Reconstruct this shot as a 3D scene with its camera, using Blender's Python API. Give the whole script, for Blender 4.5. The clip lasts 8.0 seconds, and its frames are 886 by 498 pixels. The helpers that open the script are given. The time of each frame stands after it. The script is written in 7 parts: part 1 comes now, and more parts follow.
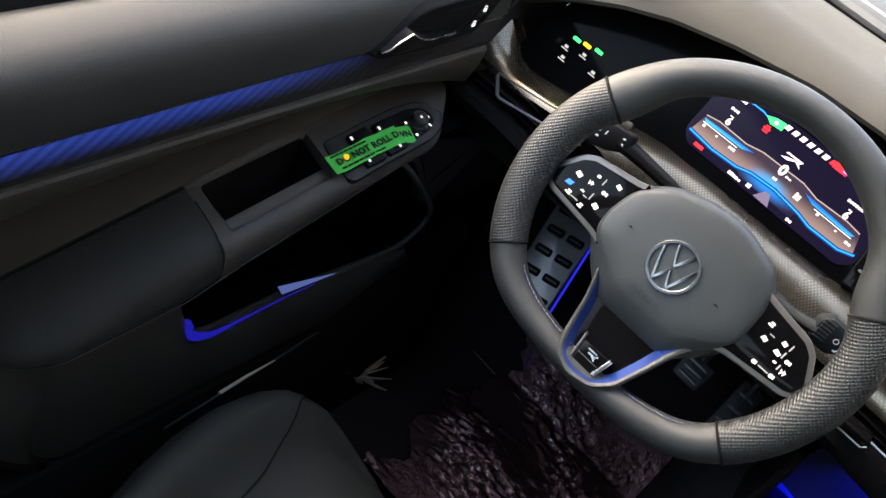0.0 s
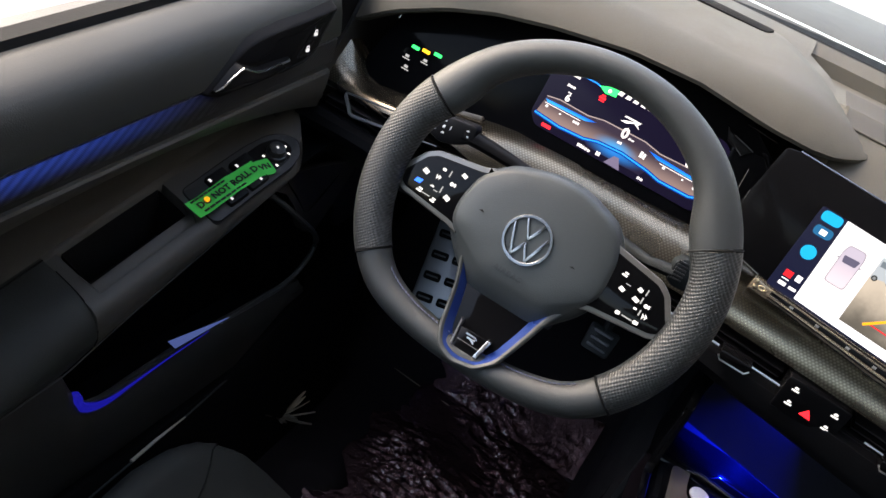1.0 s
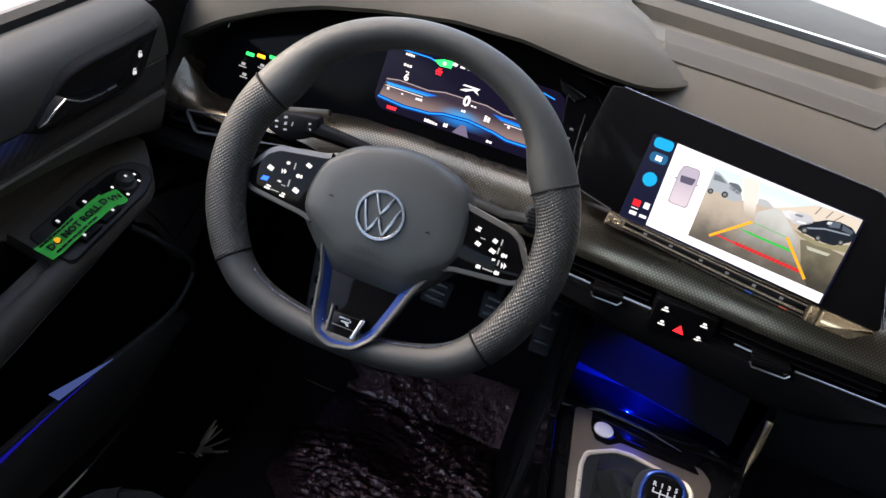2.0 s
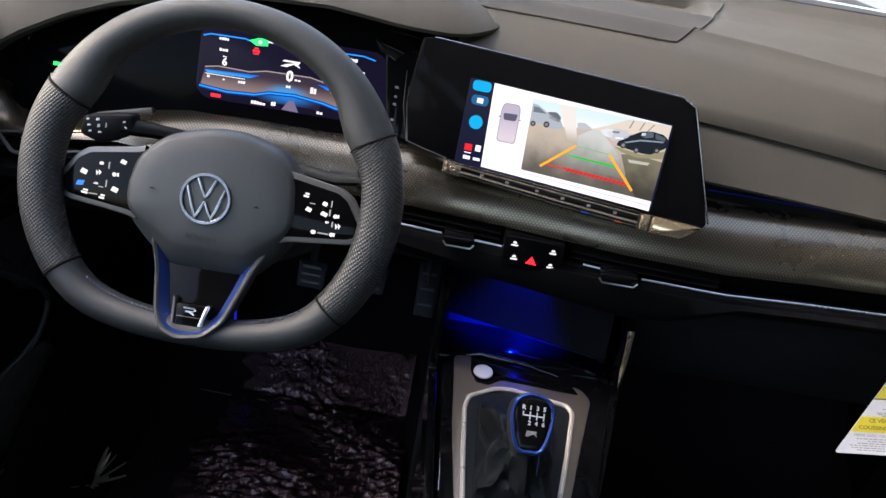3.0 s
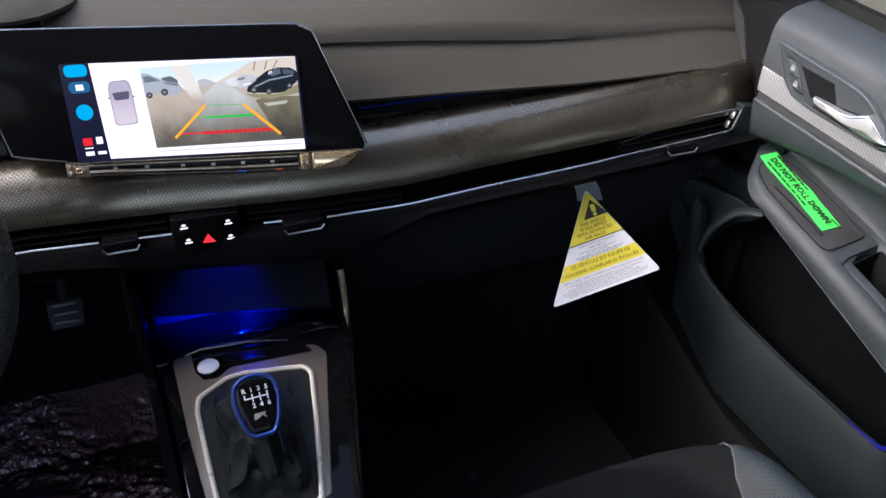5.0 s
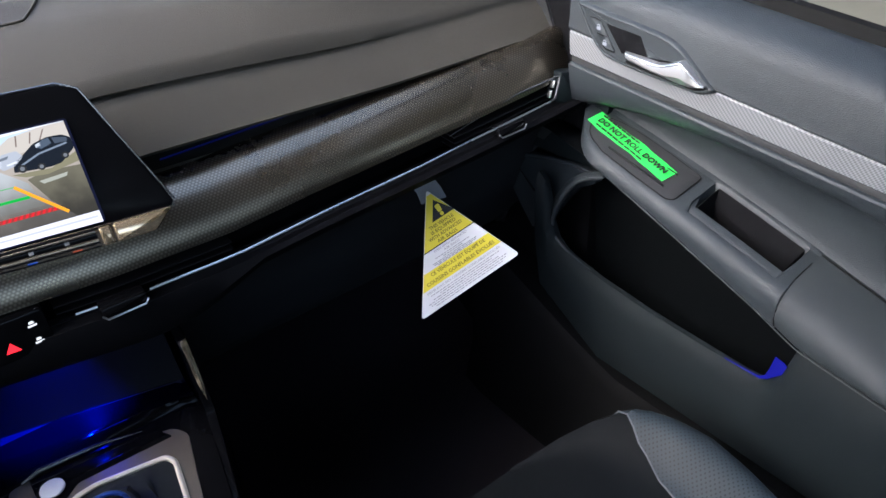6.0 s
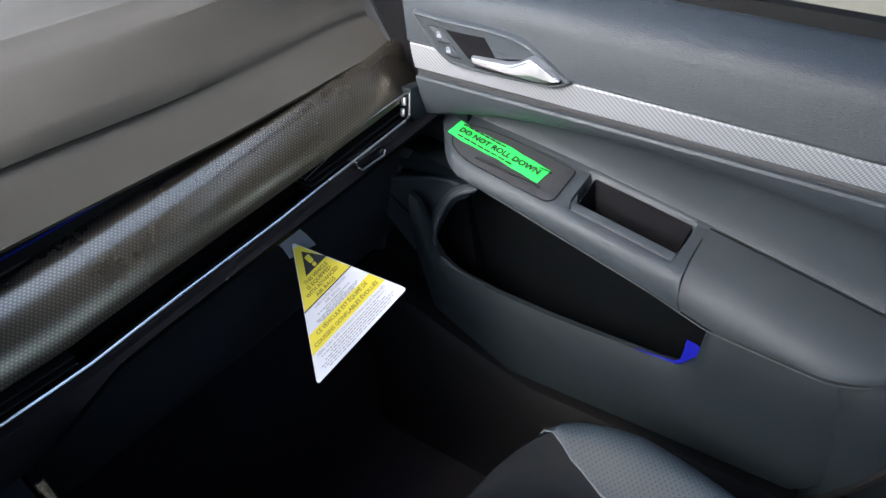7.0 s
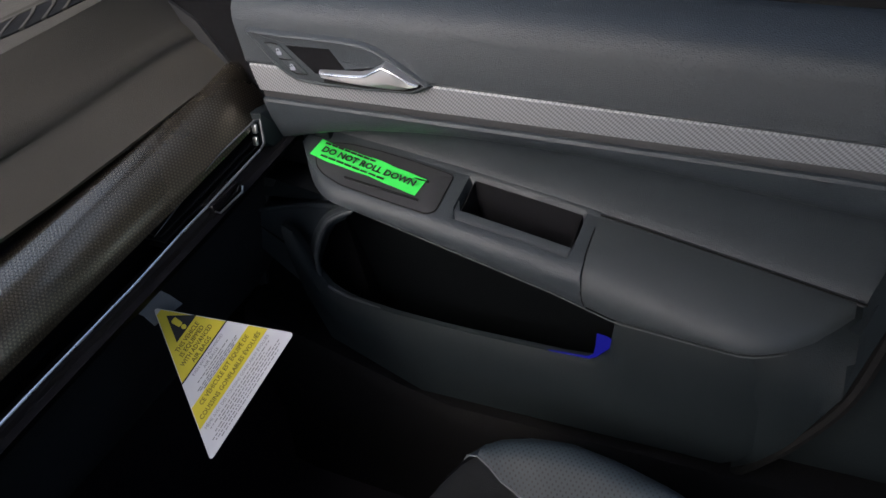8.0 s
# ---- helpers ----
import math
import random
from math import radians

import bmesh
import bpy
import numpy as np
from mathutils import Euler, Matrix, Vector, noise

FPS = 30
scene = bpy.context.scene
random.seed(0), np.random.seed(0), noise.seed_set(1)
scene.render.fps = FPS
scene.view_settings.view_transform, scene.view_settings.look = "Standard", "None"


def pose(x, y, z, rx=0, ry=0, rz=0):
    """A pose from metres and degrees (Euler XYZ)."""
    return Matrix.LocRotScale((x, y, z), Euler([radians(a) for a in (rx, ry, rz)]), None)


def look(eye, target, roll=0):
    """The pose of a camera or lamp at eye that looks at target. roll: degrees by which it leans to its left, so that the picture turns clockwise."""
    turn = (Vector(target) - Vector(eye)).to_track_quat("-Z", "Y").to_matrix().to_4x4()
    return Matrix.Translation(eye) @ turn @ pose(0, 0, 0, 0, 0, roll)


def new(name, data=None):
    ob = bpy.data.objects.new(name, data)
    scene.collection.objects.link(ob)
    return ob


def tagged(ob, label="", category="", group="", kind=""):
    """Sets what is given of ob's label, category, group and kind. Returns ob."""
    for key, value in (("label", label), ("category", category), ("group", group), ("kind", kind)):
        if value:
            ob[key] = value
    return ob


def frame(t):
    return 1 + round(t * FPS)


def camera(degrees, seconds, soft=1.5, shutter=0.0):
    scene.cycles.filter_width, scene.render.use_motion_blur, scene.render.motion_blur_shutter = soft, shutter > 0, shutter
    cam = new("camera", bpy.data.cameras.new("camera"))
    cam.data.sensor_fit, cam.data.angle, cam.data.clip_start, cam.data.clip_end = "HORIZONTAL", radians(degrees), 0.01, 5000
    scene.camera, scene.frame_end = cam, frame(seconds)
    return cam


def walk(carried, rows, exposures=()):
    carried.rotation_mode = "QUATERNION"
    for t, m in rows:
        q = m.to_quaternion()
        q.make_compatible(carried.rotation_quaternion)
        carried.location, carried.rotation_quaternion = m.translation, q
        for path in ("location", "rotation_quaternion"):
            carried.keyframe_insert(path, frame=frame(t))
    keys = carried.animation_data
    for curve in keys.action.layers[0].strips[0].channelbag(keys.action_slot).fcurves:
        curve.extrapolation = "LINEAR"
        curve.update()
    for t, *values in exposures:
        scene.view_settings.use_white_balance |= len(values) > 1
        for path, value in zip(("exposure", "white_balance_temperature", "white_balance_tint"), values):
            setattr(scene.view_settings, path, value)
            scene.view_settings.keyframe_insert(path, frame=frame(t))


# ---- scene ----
cam = camera(61.4, 8.0)
PATH = [
    (0, (-0.32, 0.037, 0.965), (-0.868, 1.54, -0.236), 32.4),
    (0.5, (-0.29, 0.044, 0.974), (-0.799, 1.609, -0.162), 27.9),
    (1, (-0.257, 0.048, 0.986), (-0.708, 1.67, -0.094), 23.5),
    (1.5, (-0.229, 0.048, 0.987), (-0.592, 1.723, -0.044), 19.6),
    (3, (-0.124, 0.036, 0.981), (-0.138, 1.776, -0.004), 9.4),
    (3.5, (-0.091, 0.037, 0.979), (0.032, 1.767, -0.019), 7.1),
    (4, (-0.07, 0.043, 0.979), (0.203, 1.746, -0.032), 5.4),
    (4.5, (-0.054, 0.055, 0.982), (0.375, 1.703, -0.066), 3.2),
    (5, (-0.031, 0.066, 0.975), (0.566, 1.648, -0.094), 0.1),
    (6.5, (0.048, 0.149, 0.964), (1.072, 1.455, -0.151), -10.1),
    (7, (0.084, 0.174, 0.958), (1.202, 1.384, -0.175), -13.3),
    (7.5, (0.12, 0.194, 0.957), (1.31, 1.3, -0.21), -16.3),
    (8, (0.158, 0.204, 0.942), (1.4, 1.198, -0.27), -18.2),
]
walk(cam, [(t, look(eye, aim, roll)) for t, eye, aim, roll in PATH],
     [(0, 2.52, 7000, 11), (0.5, 2.4, 6900, 11), (1.5, 2.03, 6800, 12), (3, 1.78, 6380, 14), (4, 1.7, 6280, 14.5), (4.5, 1.8, 6180, 15.5), (5, 1.7, 6020, 15), (6.5, 1.82, 5700, 11), (7.5, 2.12, 5800, 10), (8, 0.85, 6050, 14)])

# ---- light ----
world = bpy.data.worlds.new("sky")
scene.world = world
world.use_nodes = True
_wn, _wl = world.node_tree.nodes, world.node_tree.links
sky = _wn.new("ShaderNodeTexSky")
sky.sky_type = "NISHITA"
sky.sun_disc = False
sky.sun_elevation, sky.sun_rotation = radians(42), radians(-80)
sky.air_density, sky.dust_density = 1.2, 4.0
_wn["Background"].inputs["Strength"].default_value = 0.2
_wl.new(sky.outputs["Color"], _wn["Background"].inputs["Color"])
sun_data = bpy.data.lights.new("sun", "SUN")
sun_data.energy, sun_data.angle, sun_data.color = 0.16, radians(40), (1.0, 0.98, 0.95)
sun = new("sun", sun_data)
sun.matrix_world = look((0, 0, 0), (0.8, -0.1, -0.7))
EXPOSURE = 1.6
LUX = 2 ** -EXPOSURE

# ---- materials ----
def node(mat, kind, **props):
    n = mat.node_tree.nodes.new(kind)
    for k, v in props.items():
        if k in n.inputs:
            n.inputs[k].default_value = v
    return n


def surface(name, colour, rough=0.5, metal=0.0, coat=0.0, grain=0.0, size=400.0, stain=0.15, stain_size=6.0, spec=0.5, bump_kind="noise", relief=0.0006):
    """A procedural surface: base colour with slow stains and fine grain relief, in metres."""
    m = bpy.data.materials.new(name)
    m.use_nodes = True
    nt = m.node_tree
    b = nt.nodes["Principled BSDF"]
    b.inputs["Roughness"].default_value = rough
    b.inputs["Metallic"].default_value = metal
    b.inputs["Coat Weight"].default_value = coat
    b.inputs["Coat Roughness"].default_value = 0.06
    b.inputs["Specular IOR Level"].default_value = spec
    tc = nt.nodes.new("ShaderNodeTexCoord")
    n1 = node(m, "ShaderNodeTexNoise", Scale=stain_size, Detail=5.0, Roughness=0.6)
    n2 = node(m, "ShaderNodeTexNoise", Scale=size * 0.25, Detail=3.0)
    nt.links.new(tc.outputs["Object"], n1.inputs["Vector"])
    nt.links.new(tc.outputs["Object"], n2.inputs["Vector"])
    mix = nt.nodes.new("ShaderNodeMix")
    mix.data_type = "RGBA"
    c = Vector(colour[:3])
    mix.inputs["A"].default_value = (*(c * (1 - stain)), 1)
    mix.inputs["B"].default_value = (*(c * (1 + stain)), 1)
    add = nt.nodes.new("ShaderNodeMath")
    add.operation = "MULTIPLY_ADD"
    add.inputs[1].default_value = 0.6
    nt.links.new(n1.outputs["Fac"], add.inputs[0])
    sc = nt.nodes.new("ShaderNodeMath")
    sc.operation = "MULTIPLY"
    sc.inputs[1].default_value = 0.4
    nt.links.new(n2.outputs["Fac"], sc.inputs[0])
    nt.links.new(sc.outputs[0], add.inputs[2])
    nt.links.new(add.outputs[0], mix.inputs["Factor"])
    nt.links.new(mix.outputs["Result"], b.inputs["Base Color"])
    rr = nt.nodes.new("ShaderNodeMapRange")
    rr.inputs["From Min"].default_value, rr.inputs["From Max"].default_value = 0.3, 0.7
    rr.inputs["To Min"].default_value, rr.inputs["To Max"].default_value = max(0.0, rough - 0.06), min(1.0, rough + 0.06)
    nt.links.new(n1.outputs["Fac"], rr.inputs["Value"])
    nt.links.new(rr.outputs["Result"], b.inputs["Roughness"])
    if grain:
        bp = node(m, "ShaderNodeBump", Strength=grain, Distance=relief)
        if bump_kind == "leather":
            v = node(m, "ShaderNodeTexVoronoi", Scale=size)
            v.feature = "DISTANCE_TO_EDGE"
            nt.links.new(tc.outputs["Object"], v.inputs["Vector"])
            nt.links.new(v.outputs["Distance"], bp.inputs["Height"])
        elif bump_kind == "crumple":
            v = node(m, "ShaderNodeTexVoronoi", Scale=size, Detail=2.0, Roughness=0.6)
            v2 = node(m, "ShaderNodeTexNoise", Scale=size * 0.4, Detail=2.0, Distortion=1.5)
            nt.links.new(tc.outputs["Object"], v2.inputs["Vector"])
            va = nt.nodes.new("ShaderNodeVectorMath")
            va.operation = "MULTIPLY_ADD"
            va.inputs[1].default_value = (0.03, 0.03, 0.03)
            nt.links.new(v2.outputs["Color"], va.inputs[0])
            nt.links.new(tc.outputs["Object"], va.inputs[2])
            nt.links.new(va.outputs[0], v.inputs["Vector"])
            nt.links.new(v.outputs["Distance"], bp.inputs["Height"])
        else:
            n3 = node(m, "ShaderNodeTexNoise", Scale=size, Detail=4.0)
            nt.links.new(tc.outputs["Object"], n3.inputs["Vector"])
            nt.links.new(n3.outputs["Fac"], bp.inputs["Height"])
        nt.links.new(bp.outputs["Normal"], b.inputs["Normal"])
    return m


def weave(name, dark, light, pitch, rough=0.4, metal=0.3, axes=("X", "Y"), depth=0.6, slant=0.0, coat=0.25, rows=False, span=(-0.8, 0.8)):
    """A woven or cross-hatched relief: two crossing sine waves at the given pitch in metres."""
    m = surface(name, dark, rough, metal, coat=coat)
    nt = m.node_tree
    b = nt.nodes["Principled BSDF"]
    tc = nt.nodes.new("ShaderNodeTexCoord")
    sep = nt.nodes.new("ShaderNodeSeparateXYZ")
    nt.links.new(tc.outputs["Object"], sep.inputs[0])

    def wave(axis, other):
        a = nt.nodes.new("ShaderNodeMath")
        a.operation = "MULTIPLY_ADD"
        a.inputs[1].default_value = slant
        nt.links.new(sep.outputs[other], a.inputs[0])
        nt.links.new(sep.outputs[axis], a.inputs[2])
        f = nt.nodes.new("ShaderNodeMath")
        f.operation = "MULTIPLY"
        f.inputs[1].default_value = 2 * math.pi / pitch
        nt.links.new(a.outputs[0], f.inputs[0])
        s = nt.nodes.new("ShaderNodeMath")
        s.operation = "SINE"
        nt.links.new(f.outputs[0], s.inputs[0])
        return s
    w1, w2 = wave(axes[0], axes[1]), wave(axes[1], axes[0])
    pr = nt.nodes.new("ShaderNodeMath")
    pr.operation = "MULTIPLY"
    nt.links.new(w1.outputs[0], pr.inputs[0])
    nt.links.new(w2.outputs[0], pr.inputs[1])
    mr = nt.nodes.new("ShaderNodeMapRange")
    mr.inputs["From Min"].default_value, mr.inputs["From Max"].default_value = span
    nt.links.new(w1.outputs[0] if rows else pr.outputs[0], mr.inputs["Value"])
    mix = nt.nodes.new("ShaderNodeMix")
    mix.data_type = "RGBA"
    mix.inputs["A"].default_value, mix.inputs["B"].default_value = (*dark, 1), (*light, 1)
    nt.links.new(mr.outputs["Result"], mix.inputs["Factor"])
    nt.links.new(mix.outputs["Result"], b.inputs["Base Color"])
    bp = node(m, "ShaderNodeBump", Strength=depth, Distance=pitch * 0.25)
    nt.links.new(mr.outputs["Result"], bp.inputs["Height"])
    nt.links.new(bp.outputs["Normal"], b.inputs["Normal"])
    return m


def carbon(name, dark, light, row, pitch, rough, metal):
    """Woven rows that follow a face sloping along y and z: staggered threads with a fine dark joint between the rows."""
    m = surface(name, dark, rough, metal)
    nt = m.node_tree
    b = nt.nodes["Principled BSDF"]
    tc = nt.nodes.new("ShaderNodeTexCoord")
    sep = nt.nodes.new("ShaderNodeSeparateXYZ")
    nt.links.new(tc.outputs["Object"], sep.inputs[0])

    def calc(op, a, c):
        n = nt.nodes.new("ShaderNodeMath")
        n.operation = op
        for i, v in enumerate((a, c)):
            if isinstance(v, float):
                n.inputs[i].default_value = v
            elif v is not None:
                nt.links.new(v, n.inputs[i])
        return n.outputs[0]
    arc = calc("MULTIPLY", calc("ADD", sep.outputs["Y"], sep.outputs["Z"]), 0.72 * math.pi / row)
    across = calc("SINE", arc, None)
    along = calc("SINE", calc("MULTIPLY", sep.outputs["X"], 2 * math.pi / pitch), None)
    value = calc("ADD", calc("MULTIPLY", calc("ABSOLUTE", across, None), 0.5), calc("MULTIPLY", calc("MULTIPLY", across, along), 0.5))
    mr = nt.nodes.new("ShaderNodeMapRange")
    mr.inputs["From Min"].default_value, mr.inputs["From Max"].default_value = -0.15, 0.85
    nt.links.new(value, mr.inputs["Value"])
    mix = nt.nodes.new("ShaderNodeMix")
    mix.data_type = "RGBA"
    mix.inputs["A"].default_value, mix.inputs["B"].default_value = (*dark, 1), (*light, 1)
    nt.links.new(mr.outputs["Result"], mix.inputs["Factor"])
    nt.links.new(mix.outputs["Result"], b.inputs["Base Color"])
    return m


def glow(name, colour, strength):
    m = bpy.data.materials.new(name)
    m.use_nodes = True
    b = m.node_tree.nodes["Principled BSDF"]
    b.inputs["Base Color"].default_value = (*[0.02 * c for c in colour], 1)
    b.inputs["Emission Color"].default_value = (*colour, 1)
    b.inputs["Emission Strength"].default_value = strength
    b.inputs["Roughness"].default_value = 0.4
    b.inputs["Specular IOR Level"].default_value = 0.1
    return m


def glow_ramp(name, low, high, z0, z1, strength, mottle=0.0):
    """A lit picture whose colour runs from low to high between two heights, with some mottling."""
    m = glow(name, high, strength)
    nt = m.node_tree
    b = nt.nodes["Principled BSDF"]
    tc = nt.nodes.new("ShaderNodeTexCoord")
    sep = nt.nodes.new("ShaderNodeSeparateXYZ")
    nt.links.new(tc.outputs["Object"], sep.inputs[0])
    nz = node(m, "ShaderNodeTexNoise", Scale=60.0, Detail=5.0)
    nt.links.new(tc.outputs["Object"], nz.inputs["Vector"])
    sh = nt.nodes.new("ShaderNodeMath")
    sh.operation = "MULTIPLY_ADD"
    sh.inputs[1].default_value = mottle * (z1 - z0)
    nt.links.new(nz.outputs["Fac"], sh.inputs[0])
    nt.links.new(sep.outputs["Z"], sh.inputs[2])
    mr = nt.nodes.new("ShaderNodeMapRange")
    mr.interpolation_type = "SMOOTHSTEP"
    mr.inputs["From Min"].default_value, mr.inputs["From Max"].default_value = z0 + mottle * (z1 - z0) / 2, z1 + mottle * (z1 - z0) / 2
    nt.links.new(sh.outputs[0], mr.inputs["Value"])
    mix = nt.nodes.new("ShaderNodeMix")
    mix.data_type = "RGBA"
    mix.inputs["A"].default_value, mix.inputs["B"].default_value = (*low, 1), (*high, 1)
    nt.links.new(mr.outputs["Result"], mix.inputs["Factor"])
    nt.links.new(mix.outputs["Result"], b.inputs["Emission Color"])
    return m


def glow_field(name, low, high, z0, z1, strength, spot, centre, reach):
    """A lit display field: two colours by height and a soft coloured spot at a point."""
    m = glow_ramp(name, low, high, z0, z1, strength, 0.1)
    nt = m.node_tree
    b = nt.nodes["Principled BSDF"]
    base = [l.from_socket for l in nt.links if l.to_socket == b.inputs["Emission Color"]][0]
    tc = nt.nodes.new("ShaderNodeTexCoord")
    mp = nt.nodes.new("ShaderNodeMapping")
    mp.vector_type = "TEXTURE"
    mp.inputs["Location"].default_value = centre
    mp.inputs["Scale"].default_value = reach
    nt.links.new(tc.outputs["Object"], mp.inputs["Vector"])
    ln = nt.nodes.new("ShaderNodeVectorMath")
    ln.operation = "LENGTH"
    nt.links.new(mp.outputs["Vector"], ln.inputs[0])
    mr = nt.nodes.new("ShaderNodeMapRange")
    mr.interpolation_type = "SMOOTHSTEP"
    mr.inputs["From Min"].default_value, mr.inputs["From Max"].default_value = 1.0, 0.0
    nt.links.new(ln.outputs["Value"], mr.inputs["Value"])
    mix = nt.nodes.new("ShaderNodeMix")
    mix.data_type = "RGBA"
    mix.inputs["B"].default_value = (*spot, 1)
    nt.links.new(base, mix.inputs["A"])
    nt.links.new(mr.outputs["Result"], mix.inputs["Factor"])
    nt.links.new(mix.outputs["Result"], b.inputs["Emission Color"])
    return m


def backlit(name, colour, strength, pitch):
    """A translucent patterned strip lit from behind."""
    m = weave(name, (0.012, 0.012, 0.014), (0.06, 0.061, 0.066), pitch, 0.45, 0.3, ("Y", "Z"), 0.2, 0.7, 0.0)
    nt = m.node_tree
    b = nt.nodes["Principled BSDF"]
    src = [l.from_socket for l in nt.links if l.to_socket == b.inputs["Base Color"]][0].node
    mul = nt.nodes.new("ShaderNodeMix")
    mul.data_type = "RGBA"
    mul.inputs["A"].default_value, mul.inputs["B"].default_value = (*[0.25 * c for c in colour], 1), (*colour, 1)
    nt.links.new([l.from_socket for l in nt.links if l.to_socket == src.inputs["Factor"]][0], mul.inputs["Factor"])
    nt.links.new(mul.outputs["Result"], b.inputs["Emission Color"])
    # the light enters at the strip's upper edge and dies away below it and towards the front end
    sep = [n for n in nt.nodes if n.bl_idname == "ShaderNodeSeparateXYZ"][0]
    edge = node(m, "ShaderNodeMath")
    edge.operation = "MULTIPLY_ADD"
    edge.inputs[1].default_value = -0.136
    nt.links.new(sep.outputs["Y"], edge.inputs[0])
    nt.links.new(sep.outputs["Z"], edge.inputs[2])
    fade = []
    for src_, lo, hi, to in ((edge.outputs[0], 0.532, 0.556, 1.0), (sep.outputs["Y"], 0.62, 0.4, strength)):
        r = nt.nodes.new("ShaderNodeMapRange")
        r.interpolation_type = "SMOOTHSTEP"
        r.inputs["From Min"].default_value, r.inputs["From Max"].default_value, r.inputs["To Max"].default_value = lo, hi, to
        nt.links.new(src_, r.inputs["Value"])
        fade.append(r)
    both = node(m, "ShaderNodeMath")
    both.operation = "MULTIPLY"
    nt.links.new(fade[0].outputs["Result"], both.inputs[0])
    nt.links.new(fade[1].outputs["Result"], both.inputs[1])
    nt.links.new(both.outputs[0], b.inputs["Emission Strength"])
    return m


def glass(name, tint=(0.95, 0.97, 0.96), rough=0.0):
    m = bpy.data.materials.new(name)
    m.use_nodes = True
    b = m.node_tree.nodes["Principled BSDF"]
    b.inputs["Base Color"].default_value = (*tint, 1)
    b.inputs["Transmission Weight"].default_value = 1.0
    b.inputs["Roughness"].default_value = rough
    b.inputs["IOR"].default_value = 1.1
    return m


PAD = surface("soft_dash_plastic", (0.0585, 0.0545, 0.0452), 0.58, grain=0.5, size=900, stain=0.12, spec=0.15)
PANELGREY = surface("grey_centre_panel", (0.043, 0.0405, 0.0365), 0.65, grain=0.6, size=1500, spec=0.1)
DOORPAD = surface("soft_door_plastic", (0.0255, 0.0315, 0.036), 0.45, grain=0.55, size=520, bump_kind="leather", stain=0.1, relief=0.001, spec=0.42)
DARK = surface("dark_hard_plastic", (0.022, 0.023, 0.025), 0.55, grain=0.4, size=900)
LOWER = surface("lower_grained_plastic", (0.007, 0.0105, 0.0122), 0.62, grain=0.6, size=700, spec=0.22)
# Sill and kick trim plastic, darkened to carry the footwell shade.
SHADESILL = surface("shaded_sill_plastic", (0.0035, 0.0035, 0.0038), 0.6, grain=0.5, size=700, spec=0.1)
# Shaded and lit copies of the door plastics, for the driver's side.
DOORSHADED = surface("soft_door_plastic_shaded", (0.0225, 0.025, 0.024), 0.55, grain=0.4, size=520, bump_kind="leather", stain=0.1, relief=0.0005, spec=0.35)
DOORLIT = surface("door_plastic_lit", (0.056, 0.054, 0.05), 0.5, grain=0.4, size=900, stain=0.1, spec=0.4)
LOWERLIT = surface("lower_plastic_lit", (0.024, 0.0245, 0.0228), 0.62, grain=0.6, size=700, spec=0.35)
# Lit copy of the black seat leather, lightened for the driver's side.
SEATLIT = surface("seat_leather_lit", (0.03, 0.032, 0.03), 0.6, grain=0.6, size=700, bump_kind="leather", spec=0.15)
RUBBER = surface("black_rubber", (0.007, 0.007, 0.007), 0.75, grain=0.3, spec=0.15)
GLOSS = surface("piano_black", (0.004, 0.004, 0.0046), 0.06, stain=0.3, spec=0.1)
SMOKED = surface("smoked_display_cover", (0.004, 0.004, 0.0046), 0.12, stain=0.3, spec=0.035)
LIPBLACK = surface("dull_black_lip", (0.005, 0.005, 0.0058), 0.5, spec=0.05)
BLACKTRIM = surface("satin_black_trim", (0.008, 0.008, 0.009), 0.42, spec=0.09)
SATIN = surface("satin_chrome", (0.62, 0.63, 0.64), 0.28, 1.0, stain=0.06)
DARKCHROME = surface("dark_chrome", (0.32, 0.32, 0.33), 0.24, 1.0, stain=0.08)
PODFRAME = surface("satin_grey_pod_frame", (0.17, 0.165, 0.155), 0.33, 0.5, stain=0.08)
GREYMETAL = surface("grey_satin_trim", (0.1, 0.103, 0.107), 0.34, 0.4, stain=0.08)
HUB = surface("grey_airbag_plastic", (0.044, 0.0495, 0.051), 0.42, grain=0.4, size=1200)
ARMPAD = surface("armrest_leather", (0.026, 0.032, 0.035), 0.5, grain=0.5, size=1100, bump_kind="leather")
LEATHER = surface("black_leather", (0.031, 0.034, 0.0345), 0.38, grain=0.6, size=1100, bump_kind="leather", stain=0.12, spec=0.5)
SEATBLACK = surface("seat_leather_black", (0.0055, 0.0064, 0.0072), 0.55, grain=0.7, size=700, bump_kind="leather", spec=0.06)
# The band's warm tone stands in for a tan reflection on dark weave.
CARBON = carbon("carbon_decor", (0.125, 0.107, 0.081), (0.31, 0.263, 0.195), 0.0028, 0.0042, 0.27, 0.95)
# One door weave in a lit and a shaded copy, passenger's and driver's.
CARBONLIT = weave("carbon_decor_lit", (0.17, 0.176, 0.187), (0.37, 0.384, 0.405), 0.004, 0.42, 0.5, ("Y", "Z"), 0.2, 0.3, 0.0, span=(-0.7, 0.7))
CARBONSHADED = weave("carbon_decor_shaded", (0.018, 0.019, 0.021), (0.07, 0.072, 0.076), 0.004, 0.42, 0.4, ("Y", "Z"), 0.2, 0.3, 0.0)
GRIP = weave("perforated_grip_leather", (0.013, 0.0148, 0.0152), (0.037, 0.04, 0.0412), 0.0036, 0.4, 0.0, ("X", "Z"), 0.6, 0.0, 0.0)
